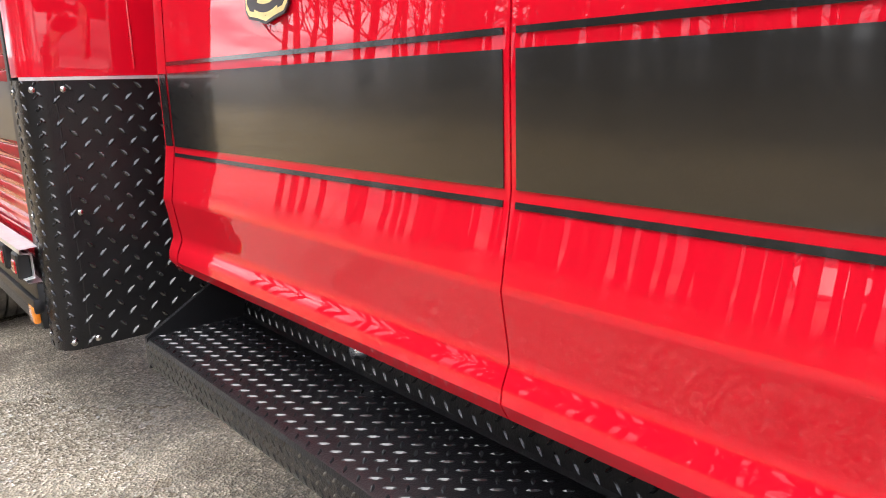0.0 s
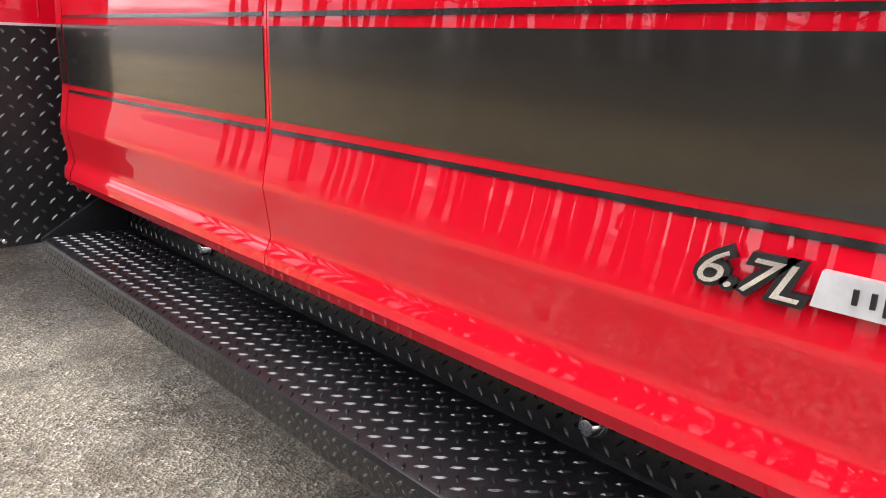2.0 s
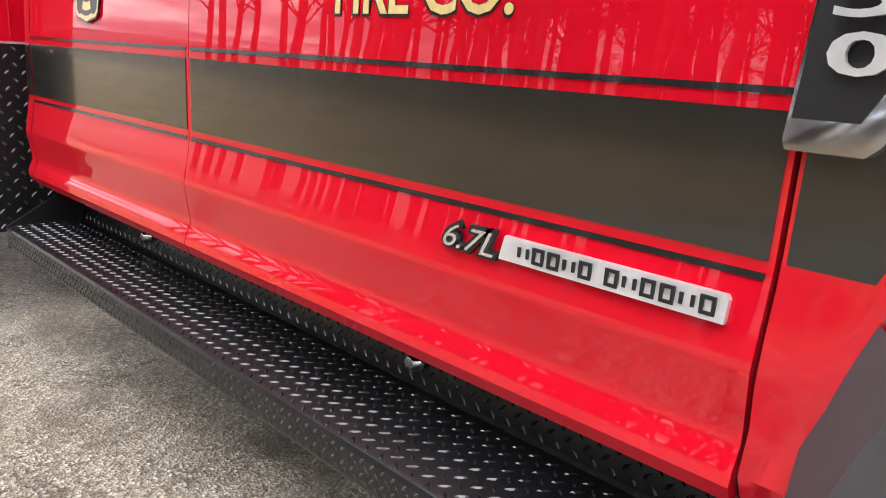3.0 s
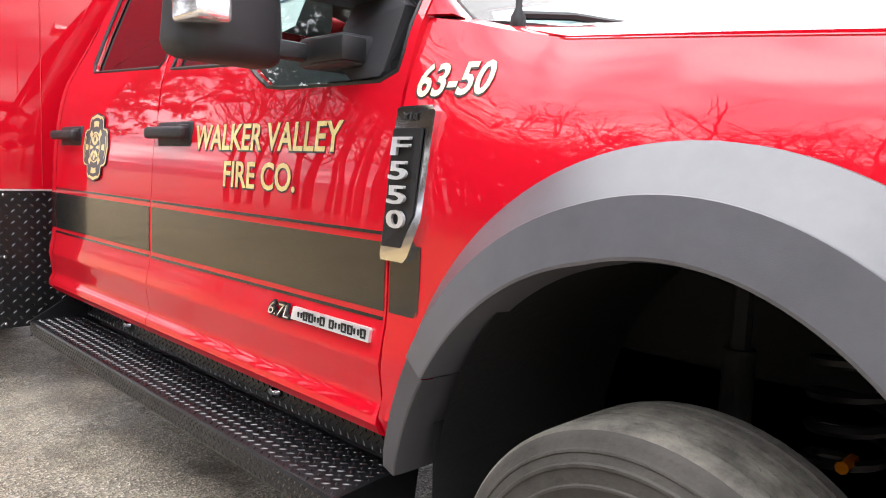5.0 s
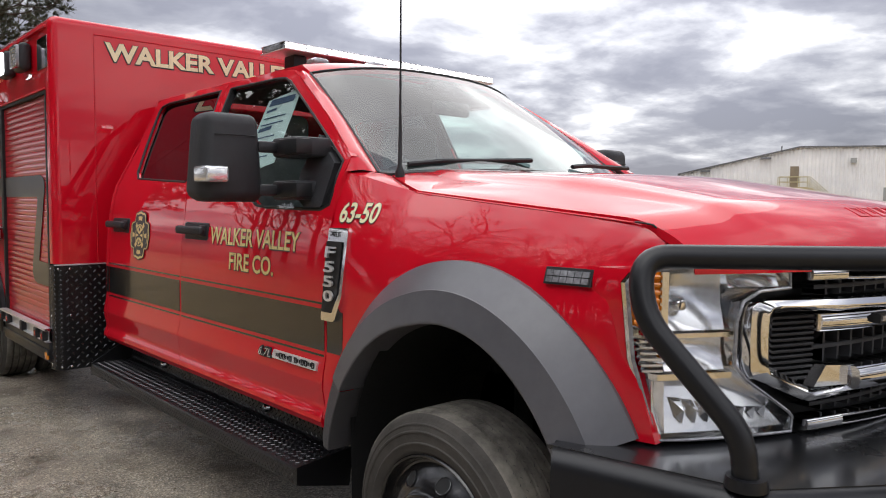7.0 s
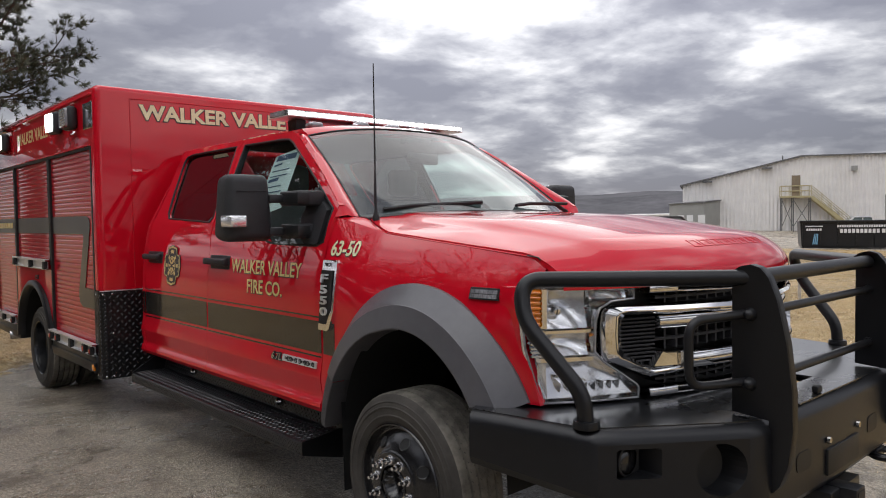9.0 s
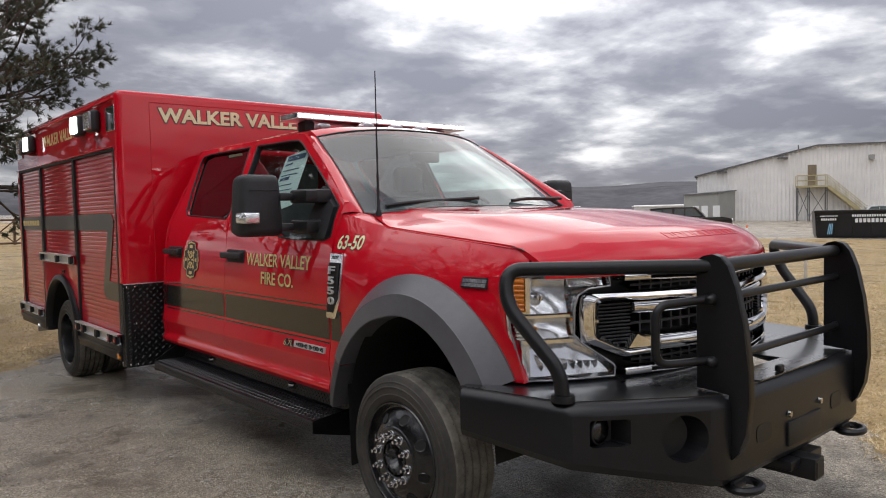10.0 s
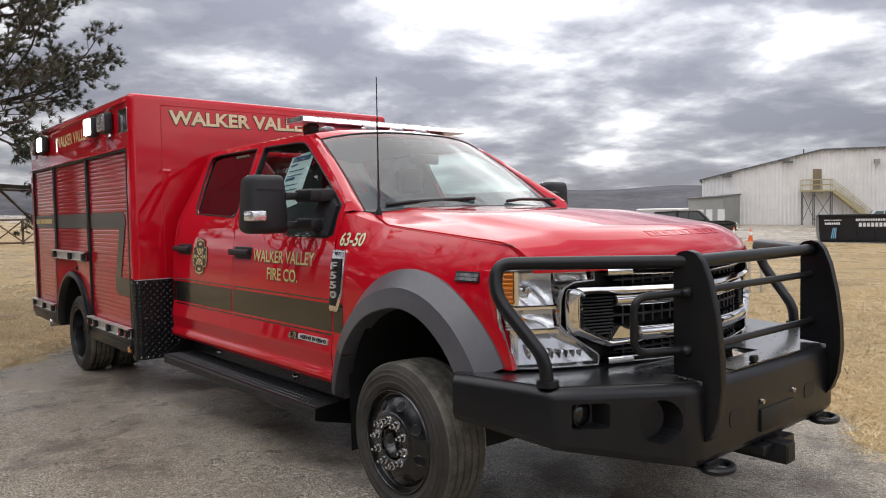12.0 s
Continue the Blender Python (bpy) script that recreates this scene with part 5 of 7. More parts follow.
# ---- rescue body ----
BX, BF, BR, BT = -.235, 3.315, 6.95, 2.515
BXR = 2 * XC - BX
Y12, Y23 = 4.63, 5.89
bm = bmesh.new()
box(bm, BX + .03, BXR - .03, BF + .05, BR - .02, 1.10, BT - .03)
box(bm, BX + .45, BXR - .45, BF + .05, BR - .02, .45, 1.10)
BODY = part("rescue_body", bm, RED, TRUCK, "red box body with roll-up shutters and tread-plate corners", 0)
bm = bmesh.new()
box(bm, BX, BXR, BF, BF + .10, .985, BT, .05, 5, pick=lambda p: p.y < BF + .02 and (abs(p.x - XC) > 1 or p.z > BT - .02) or (p.z > BT - .02 and abs(p.x - XC) > 1))
part("front_wall", bm, RED, BODY, smooth=40)
bm = bmesh.new()
box(bm, BX, BXR, BF + .10, BR, 2.075, BT, .05, 5, pick=lambda p: p.z > BT - .02 and abs(p.x - XC) > 1 or (p.y > BR - .02 and abs(p.x - XC) > 1))
part("roof_band", bm, RED, BODY, smooth=40)
bm = bmesh.new()
tube(bm, [(.02 + .0, BF - .001, BT - .085), (BXR - .25, BF - .001, BT - .085)], .004, 6)
tube(bm, [(.02, BF - .001, BT - .085), (.02, BF - .001, 1.0)], .003, 6)
part("panel_bead", bm, RED, BODY)
for X in ((lambda x: x), (lambda x: 2 * XC - x)):
    bm = bmesh.new()
    box(bm, min(X(BX), X(BX + .04)), max(X(BX), X(BX + .04)), BR - .07, BR, .49, 2.075)
    part("rear_post", bm, RED, BODY)
    bm = bmesh.new()
    box(bm, min(X(BX - .012), X(BX + .01)), max(X(BX - .012), X(BX + .01)), BF + .11, BR, 2.068, 2.082, .003)
    box(bm, min(X(BX - .018), X(BX + .01)), max(X(BX - .018), X(BX + .01)), BF + .06, BR - .02, BT - .075, BT - .055, .004)
    part("drip_rail", bm, RED, BODY)
bm = bmesh.new()
box(bm, BX + .06, BXR - .06, BR - .01, BR + .01, .5, BT - .06)
part("rear_wall", bm, RED, BODY)


def shutter(y0, y1, z0, z1, s):
    """A roll-up door: tracks, slats one by one, lift bar."""
    X = (lambda x: 2 * XC - x) if s else (lambda x: x)
    x = BX + .02

    def flip(bm):
        for v in bm.verts:
            v.co.x = X(v.co.x)
        return bm
    bm = bmesh.new()
    for y in (y0, y1 - .035):
        box(bm, x - .022, x + .01, y, y + .035, z0, z1, .004, 1)
    box(bm, x - .02, x + .01, y0 + .035, y1 - .035, z1 - .02, z1)
    D = part("roll_up_door", flip(bm), SEAL, BODY, "red roll-up shutter in dark tracks")
    bm = bmesh.new()
    h = .0385
    rows = []
    for y in (y0 + .035, y1 - .035):
        rows.append([(x + .001, y, 0), (x + .001, y, .0006), (x - .0014, y, .0016), (x - .0021, y, .0034), (x - .00215, y, .019), (x - .0021, y, .0355), (x - .0014, y, .0373), (x + .001, y, .0385)])
    grid(bm, rows)
    flip(bm)
    me = mesh_of(bm, "slat", DOORRED, 50)
    n = int((z1 - .02 - z0) / h)
    for k in range(n):
        ob = new("slat", me)
        ob.location = (0, 0, z0 + k * h + (z1 - .02 - z0 - n * h))
        ob.parent = D
    return D


DOORS = {}
for s in (0, 1):
    DOORS[s] = [shutter(BF + .105, Y12, .50, 2.068, s), shutter(Y12, Y23, 1.13, 2.068, s), shutter(Y23, BR - .07, .50, 2.068, s)]


def box_decal(outline, parent):
    bm = bmesh.new()
    slab(bm, outline, lambda y, z, d: Vector((BX + .012 + d, y, z)), .003)
    part("stripe", bm, SLATSTRIPE, parent, smooth=0)


ZA, ZB = 1.405, 1.545
box_decal([(BR - .11, ZA), (BR - .11, ZB), (Y23 + .04, ZB), (Y23 + .04, ZA)], DOORS[0][2])
box_decal([(Y23 - .04, ZA), (Y23 - .04, ZB), (Y12 + .04, ZB), (Y12 + .04, ZA)], DOORS[0][1])
box_decal([(Y12 - .04, ZA), (Y12 - .04, ZB), (3.64, ZB), (3.585, ZB - .015), (3.555, ZB - .05), (3.555, ZB - .09), (3.715, .985), (3.458, .975), (3.458, .83), (3.78, .83), (3.85, .85), (3.88, .90), (3.875, .95), (3.72, ZA - .02), (3.735, ZA)], DOORS[0][0])
for k in range(7):
    y = BR - .14 - k * .11
    bm = bmesh.new()
    box(bm, BX + .007, BX + .012, y - .08, y, 1.45, 1.505)
    part("plain_bar", bm, GOLD, DOORS[0][2], smooth=0)

# side panel over the rear wheel, with its arch
for s in (0, 1):
    X = (lambda x: 2 * XC - x) if s else (lambda x: x)
    bm = bmesh.new()
    rows = []
    for y in np.linspace(Y12, Y23, 41):
        d = abs(y - 5.18)
        zb = .36 if d > .57 else .40 + .535 * math.sqrt(max(0, 1 - (d / .57) ** 2))
        rows.append([(X(BX), y, max(.49, zb)), (X(BX), y, (max(.49, zb) + 1.10) / 2), (X(BX), y, 1.10)])
    grid(bm, rows)
    thicken(bm, (.05 if not s else -.05, 0, 0))
    WP = part("wheel_panel", bm, RED, BODY, smooth=30)
    bm = bmesh.new()
    rows = []
    for i in range(31):
        a = math.pi * i / 30
        c, q = math.cos(a), math.sin(a)
        rows.append([(X(BX + x), 5.18 + c * (.57 + r), max(.36, .40 + q * (.535 + r))) for r, x in ((.035, -.004), (.035, -.03), (.015, -.045), (-.01, -.045), (-.025, -.03), (-.03, .02))])
    grid(bm, rows)
    part("wheel_arch_trim", bm, BLACK, BODY, smooth=40)
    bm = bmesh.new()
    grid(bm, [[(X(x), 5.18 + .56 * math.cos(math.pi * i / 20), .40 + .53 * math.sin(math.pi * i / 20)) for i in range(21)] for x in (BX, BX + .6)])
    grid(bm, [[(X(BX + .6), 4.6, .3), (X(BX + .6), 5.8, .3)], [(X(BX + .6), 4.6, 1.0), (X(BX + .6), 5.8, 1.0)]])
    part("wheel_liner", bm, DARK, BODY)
    if not s:
        led_light("side_marker", WP, lambda y, z, d: Vector((BX - .012 + d, y, z)), 5.06, 5.13, .985, 1.02, RED_LENS, 2, 1, .014)


def step_rail(y0, y1, z, s, lamps):
    """A folding-step rail: bright channel with black blocks."""
    X = (lambda x: 2 * XC - x) if s else (lambda x: x)

    def flip(bm):
        for v in bm.verts:
            v.co.x = X(v.co.x)
        return bm
    bm = bmesh.new()
    prof = [(BX + .0, z), (BX - .035, z), (BX - .04, z + .008), (BX - .018, z + .012), (BX - .018, z + .072), (BX - .045, z + .076), (BX - .045, z + .088), (BX, z + .09)]
    grid(bm, [[(x, y, q) for x, q in prof] for y in (y0, y1)])
    R = part("step_rail", flip(bm), ALU, BODY, "bright aluminium folding-step rail", 20)
    for y, m in lamps:
        bm = bmesh.new()
        box(bm, BX - .05, BX - .016, y - .03, y + .03, z + .006, z + .074, .005, 1)
        part("rail_block", flip(bm), SEAL, R)
        if m:
            bm = bmesh.new()
            box(bm, BX - .054, BX - .048, y - .018, y + .018, z + .02, z + .055, .003, 1)
            part("rail_reflector", flip(bm), m, R)


for s in (0, 1):
    step_rail(3.40, 4.62, .485, s, [(3.46, RED_LENS), (3.62, RED_LENS), (3.98, None), (4.38, RED_LENS), (4.57, RED_LENS)])
    step_rail(Y12 + .02, Y23 - .02, 1.085, s, [(4.70, None), (5.2, None), (5.82, None)])
    step_rail(5.92, BR, .485, s, [(6.0, RED_LENS), (6.4, None), (6.88, None)])
    X = (lambda x: 2 * XC - x) if s else (lambda x: x)
    for y0, y1 in ((BF + .09, 4.60), (5.76, BR)):
        bm = bmesh.new()
        box(bm, min(X(BX - .02), X(BX + .4)), max(X(BX - .02), X(BX + .4)), y0, y1, .355, .482, .012)
        box(bm, min(X(BX - .032), X(BX + .0)), max(X(BX - .032), X(BX + .0)), y0, y1, .40, .44, .008)
        part("rub_rail", bm, BLACK, BODY)
bm = bmesh.new()
box(bm, BX - .034, BX - .018, BF + .095, BF + .15, .375, .42, .004)
part("amber_marker", bm, AMBER, BODY, "amber side marker")
bm = bmesh.new()
box(bm, BX - .03, BX + .08, BR - .01, BR + .06, .40, .48, .01)
part("tail_marker", bm, RED_LENS, BODY, "red tail marker")
bm = bmesh.new()
tube(bm, [(.3, 5.9, .36), (BX + .15, 6.1, .36), (BX - .03, 6.15, .355)], .05, 16)
part("exhaust_pipe", bm, STEEL, TRUCK)

# tread plate on the lower front corners, wrapped round
for s in (0, 1):
    X = (lambda x: 2 * XC - x) if s else (lambda x: x)
    bm = bmesh.new()
    plan = [(BX - .003, BF + .10), (BX - .003, BF + .055)] + [(BX - .003 + .05 * (1 - math.cos(a)), BF + .052 - .055 * math.sin(a)) for a in np.linspace(.1, math.pi / 2, 8)] + [(.7, BF - .003), (XC, BF - .003)]
    grid(bm, [[(X(x), y, z) for x, y in plan] for z in (.315, .978)])
    thicken(bm, (0, .004, 0))
    T = part("tread_plate_corner", bm, PLATE, BODY, "black tread plate with bright bolts", 40)
    bm = bmesh.new()
    lugs(bm, (X(BX + .055), BF - .003, .32), (1 if not s else -1, 0, 0), (0, 0, 1), 10, 12, (0, -1, 0), .0545, .0165, .0044, .0034)
    for k in range(22):
        for j, a in enumerate((.35, 1.05)):
            c = Vector((X(BX - .003 + .05 * (1 - math.cos(a))), BF + .052 - .055 * math.sin(a), .335 + k * .03))
            n = Vector((-math.cos(a) * (1 if not s else -1), -math.sin(a), 0))
            lugs(bm, c, Vector((0, 0, 1)).cross(n).normalized() * .5, (0, 0, .5), 1, 1, n, .0300, .022 if (k + j) % 2 else .02, .007, .0026)
    lugs(bm, (X(BX - .003), BF + .06, .32), (0, 1, 0), (0, 0, 1), 1, 22, (-1 if not s else 1, 0, 0), .0300, .013, .004, .0026)
    tagged(part("tread_pattern", bm, LUG, T, smooth=0), kind="stuff")
    for x, y, z in ((BX - .003, BF + .085, .345), (BX + .03, BF - .001, .335), (BX + .085, BF - .004, .335), (BX + .02, BF - .0, .955), (BX + .085, BF - .004, .955), (BX + .085, BF - .004, .66), (BX - .003, BF + .085, .95), (BX - .003, BF + .085, .65)):
        bm = bmesh.new()
        bmesh.ops.create_icosphere(bm, subdivisions=2, radius=.0085)
        for v in bm.verts:
            v.co = Vector((X(x + v.co.x * (.6 if y > BF + .06 else 1)), y + v.co.y * .6, z + v.co.z))
        part("bolt", bm, STEEL, T, smooth=80)
    bm = bmesh.new()
    tube(bm, [(X(BX + .068), BF - .0035, .316), (X(BX + .068), BF - .0035, .978)], .0018, 5)
    part("plate_seam", bm, SEAL, T)
    bm = bmesh.new()
    box(bm, min(X(BX - .004), X(1.0)), max(X(BX - .004), X(1.0)), BF - .006, BF + .0, .976, .984)
    part("plate_cap", bm, ALU, T)

# body lamps and lettering


def scene_light(y, z, lit, parent):
    bm = bmesh.new()
    box(bm, BX - .075, BX + .0, y - .105, y + .105, z - .09, z + .09, .03, 3)
    L = part("scene_light", bm, PLASTIC, parent, "square side lamp in a black housing", 50)
    bm = bmesh.new()
    box(bm, BX - .088, BX - .07, y - .085, y + .085, z - .072, z + .072, .02, 3)
    part("lamp_lens", bm, lit, L, smooth=50)
    if lit is GREYLENS:
        for k in range(6):
            bm = bmesh.new()
            box(bm, BX - .0905, BX - .086, y - .07, y + .07, z - .062 + k * .022, z - .047 + k * .022, .002, 1)
            part("led", bm, REFLECTOR, L)


scene_light(4.22, 2.315, WHITE_LED, BODY)
scene_light(3.81, 2.310, GREYLENS, BODY)
scene_light(6.09, 2.312, WHITE_LED, BODY)
scene_light(6.42, 2.315, GREYLENS, BODY)
for y in (3.465, 6.75):
    bm = bmesh.new()
    box(bm, BX - .006, BX, y - .11, y + .11, 2.20, 2.395, .003, 1)
    part("polished_plate", bm, CHROME, BODY)
lettering("WALKER VALLEY", 1.20, .105, side_text(BX - .003, 5.68, 2.245), GOLD, BODY, "lettering", "gold lettering over the shutters", .0006, grow=.003)
bm = bmesh.new()
box(bm, BX - .0015, BX, 4.43, 5.86, 2.17, 2.405)
part("lettering_field", bm, RED, BODY)
lettering("WALKER VALLEY", 1.365, .108, front_text(.097, BF - .002, 2.277) @ Matrix.Rotation(radians(.5), 4, "Z"), SHADOW, BODY, "letter_outline", extrude=.0006, grow=.012)
lettering("WALKER VALLEY", 1.365, .108, front_text(.097, BF - .004, 2.280) @ Matrix.Rotation(radians(.5), 4, "Z"), CREAM, BODY, "lettering", "pale gold lettering with a black edge", .0006, grow=.006)

# ---- surroundings ----


def ground_z(x, y):
    """The yard lies level under the truck, falls off towards the building and rises towards the fence."""
    r = math.hypot(x - XC, y - 2)
    fall = (-.0149 * (x - XC) + .0128 * (y - 2)) * min(1.0, max(0.0, (r - 9) / 10)) * min(1.0, 150 / max(r, 1))
    dip = -.009 * min(5.4, max(0.0, y)) * min(1.0, max(0.0, (12 - r) / 5))
    return fall + dip + min(1.3, .028 * max(0.0, r - 60.0))


def rnd(a, b):
    return random.uniform(a, b)


def ground_material():
    """Worn asphalt lane with gravel and damp stains, dry grass beyond its ragged edge."""
    m = bpy.data.materials.new("asphalt_and_dry_grass")
    m.use_nodes = True
    tree = m.node_tree
    node, link = links(tree)
    p = tree.nodes["Principled BSDF"]
    coord = tree.nodes.new("ShaderNodeTexCoord")

    def noise_of(scale, detail=6.0, rough=0.6):
        n = node("ShaderNodeTexNoise", Scale=scale, Detail=detail, Roughness=rough)
        link(coord.outputs["Object"], n.inputs["Vector"])
        return n.outputs[0]

    def mixed(fac, a, b):
        n = tree.nodes.new("ShaderNodeMix")
        n.data_type = "RGBA"
        link(fac, n.inputs[0])
        link(a, n.inputs[6])
        link(b, n.inputs[7])
        return n.outputs[2]

    def toned(source, stops):
        r = ramp(tree, stops)
        link(source, r.inputs[0])
        return r.outputs[0]
    grit = node("ShaderNodeTexVoronoi", Scale=130.0)
    link(coord.outputs["Object"], grit.inputs["Vector"])
    stones = toned(grit.outputs["Color"], [(0.08, (.030, .027, .021)), (0.40, (.23, .195, .148)), (0.72, (.55, .475, .37)), (0.95, (.98, .91, .79))])
    patch = toned(noise_of(0.55, 5), [(0.34, (.18, .142, .100)), (0.50, (.40, .325, .233)), (0.64, (.68, .575, .43))])
    asphalt = mixed(toned(noise_of(30.0), [(0.3, 0.45), (0.7, 0.95)]), patch, stones)
    damp = toned(noise_of(1.5, 9, .7), [(0.50, 0.0), (0.61, 0.75)])
    dark = toned(noise_of(40.0), [(0.3, (.06, .045, .029)), (0.7, (.15, .112, .072))])
    asphalt = mixed(damp, asphalt, dark)
    crack = node("ShaderNodeTexVoronoi", Scale=4.2)
    crack.feature = "DISTANCE_TO_EDGE"
    bent = tree.nodes.new("ShaderNodeMix")
    bent.data_type = "RGBA"
    bent.inputs[0].default_value = 0.22
    wob = node("ShaderNodeTexNoise", Scale=3.0, Detail=6.0, Roughness=.7)
    link(coord.outputs["Object"], wob.inputs["Vector"])
    link(coord.outputs["Object"], bent.inputs[6])
    link(wob.outputs["Color"], bent.inputs[7])
    link(bent.outputs[2], crack.inputs["Vector"])
    line = toned(crack.outputs["Distance"], [(0.0, 1.0), (0.010, 0.0)])
    broken = toned(noise_of(.9, 4), [(0.40, 0.0), (0.52, .9)])
    gap = tree.nodes.new("ShaderNodeMath")
    gap.operation = "MULTIPLY"
    link(line, gap.inputs[0])
    link(broken, gap.inputs[1])
    asphalt = mixed(gap.outputs[0], asphalt, dark)
    straw = toned(noise_of(14.0, 9, .72), [(0.30, (.13, .08, .035)), (0.5, (.40, .27, .125)), (0.72, (.74, .56, .31))])
    fields = toned(noise_of(0.35, 5), [(0.35, (.30, .225, .10)), (0.65, (.60, .43, .21))])
    half = tree.nodes.new("ShaderNodeValue")
    half.outputs[0].default_value = 0.45
    grass = mixed(half.outputs[0], straw, fields)
    # edge of the lane: distance across it, roughened
    sep = tree.nodes.new("ShaderNodeSeparateXYZ")
    link(coord.outputs["Object"], sep.inputs[0])

    def calc(op, a, b):
        n = tree.nodes.new("ShaderNodeMath")
        n.operation = op
        for i, v in enumerate((a, b)):
            if isinstance(v, (int, float)):
                n.inputs[i].default_value = v
            else:
                link(v, n.inputs[i])
        return n.outputs[0]
    across = calc("ADD", calc("MULTIPLY", sep.outputs[0], -.62), calc("MULTIPLY", sep.outputs[1], .785))
    rag = calc("MULTIPLY", calc("SUBTRACT", noise_of(2.2, 8, .7), .5), 1.1)
    d = calc("ABSOLUTE", calc("SUBTRACT", calc("ADD", across, rag), 1.25), 0)
    lane = calc("GREATER_THAN", d, 3.87)
    # gravel yard in front of the far building
    far = calc("ADD", calc("MULTIPLY", sep.outputs[0], .93), calc("MULTIPLY", sep.outputs[1], .36))
    yard = calc("MULTIPLY", calc("GREATER_THAN", calc("ADD", far, calc("MULTIPLY", rag, 2.0)), 42.0), calc("LESS_THAN", far, 110.0))
    cover = calc("MULTIPLY", lane, calc("SUBTRACT", 1.0, yard))
    litter = toned(noise_of(9.0, 8, .7), [(0.3, (.030, .022, .015)), (0.5, (.085, .062, .040)), (0.7, (.16, .118, .075))])
    woods = tree.nodes.new("ShaderNodeMapRange")
    for i, v in ((1, -7.0), (2, -10.0), (3, 0.0), (4, 0.9)):
        woods.inputs[i].default_value = v
    link(calc("ADD", sep.outputs[0], calc("MULTIPLY", rag, 3.0)), woods.inputs[0])
    link(mixed(woods.outputs[0], mixed(cover, asphalt, grass), litter), p.inputs["Base Color"])
    link(calc("SUBTRACT", .5, calc("MULTIPLY", cover, .45)), p.inputs["Specular IOR Level"])
    rough = tree.nodes.new("ShaderNodeMapRange")
    for i, v in ((1, .38), (2, .62), (3, .16), (4, .52)):
        rough.inputs[i].default_value = v
    link(noise_of(.8, 6, .6), rough.inputs[0])
    link(rough.outputs[0], p.inputs["Roughness"])
    b = tree.nodes.new("ShaderNodeBump")
    b.inputs["Strength"].default_value, b.inputs["Distance"].default_value = .9, .012
    link(calc("SUBTRACT", calc("ADD", grit.outputs["Distance"], calc("MULTIPLY", noise_of(25.0), 1.8)), calc("MULTIPLY", gap.outputs[0], calc("SUBTRACT", 1.0, cover))), b.inputs["Height"])
    link(b.outputs[0], p.inputs["Normal"])
    return m


def build_ground():
    bm = bmesh.new()
    rings = [0, .5, 1, 2, 3, 4, 5, 6, 8, 10, 12, 14, 17, 20, 25, 30, 40, 50, 60, 70, 80, 95, 110, 160, 300, 700, 1500, 3000]
    rows = []
    for r in rings:
        rows.append([(XC + r * math.cos(a), 2 + r * math.sin(a), ground_z(XC + r * math.cos(a), 2 + r * math.sin(a)) + (-(r - 160) * .002 if r > 160 else 0)) for a in np.linspace(0, 2 * math.pi, 97)])
    grid(bm, rows)
    bmesh.ops.remove_doubles(bm, verts=bm.verts[:], dist=1e-4)
    ob = new("ground", mesh_of(bm, "ground", ground_material(), 80))
    return tagged(ob, "worn grey asphalt lane with dry straw-coloured grass beside it", "ground", kind="structure")


GROUND = build_ground()

# distance haze is mixed into the hills' base colour as a bluish tint
HILL = material("hazed_wooded_hill", (.050, .052, .064), .95, 0, 0, 0, .04, .45, second=(.085, .08, .088))
bm = bmesh.new()
rows = []
for k, r in enumerate((900, 1100, 1300, 1500)):
    row = []
    for i in range(181):
        a = 2 * math.pi * i / 180
        h = 56 + 16 * noise.noise((math.cos(a) * 2.1, math.sin(a) * 2.1, 3)) + 5 * noise.noise((math.cos(a) * 17, math.sin(a) * 17, 9))
        h *= (0, .7, 1, .8)[k]
        row.append((r * math.cos(a), r * math.sin(a), -3 + h - .0075 * r * max(0.0, math.cos(a - .4)) ** 3))
    rows.append(row)
grid(bm, rows)
tagged(new("backdrop", mesh_of(bm, "backdrop", HILL, 80)), "low wooded hills on the horizon, grey-blue with painted haze", "hills", kind="structure")


# ---- metal building ----
SIDING = material("white_ribbed_siding", (.74, .72, .69), .55, 0, 0, 0, .8, .1, stain=.05)
GREYSIDE = material("grey_siding", (.30, .30, .28), .6, 0, 0, 0, .8, .12)
TAN = material("tan_painted_steel", (.42, .36, .20), .6, 0, 0, 0, 3, .15)
BROWN = material("brown_door", (.22, .17, .11), .6, 0, 0, 0, 3, .15)
ROOFING = material("dark_roof_trim", (.12, .12, .12), .6, 0, 0, 0, 2, .15)
WHITEDOOR = material("white_roller_door", (.7, .7, .69), .5, 0, 0, 0, 2, .06)


def on_ray(deg_x, dist):
    """A place on the yard: the bearing in degrees from +x towards +y, seen from the walk's end, and the distance."""
    a = radians(49.45) - math.atan(math.tan(radians(49.26 - deg_x)) * 1.0225)
    return -2.19 + dist * math.cos(a), -2.86 + dist * math.sin(a)


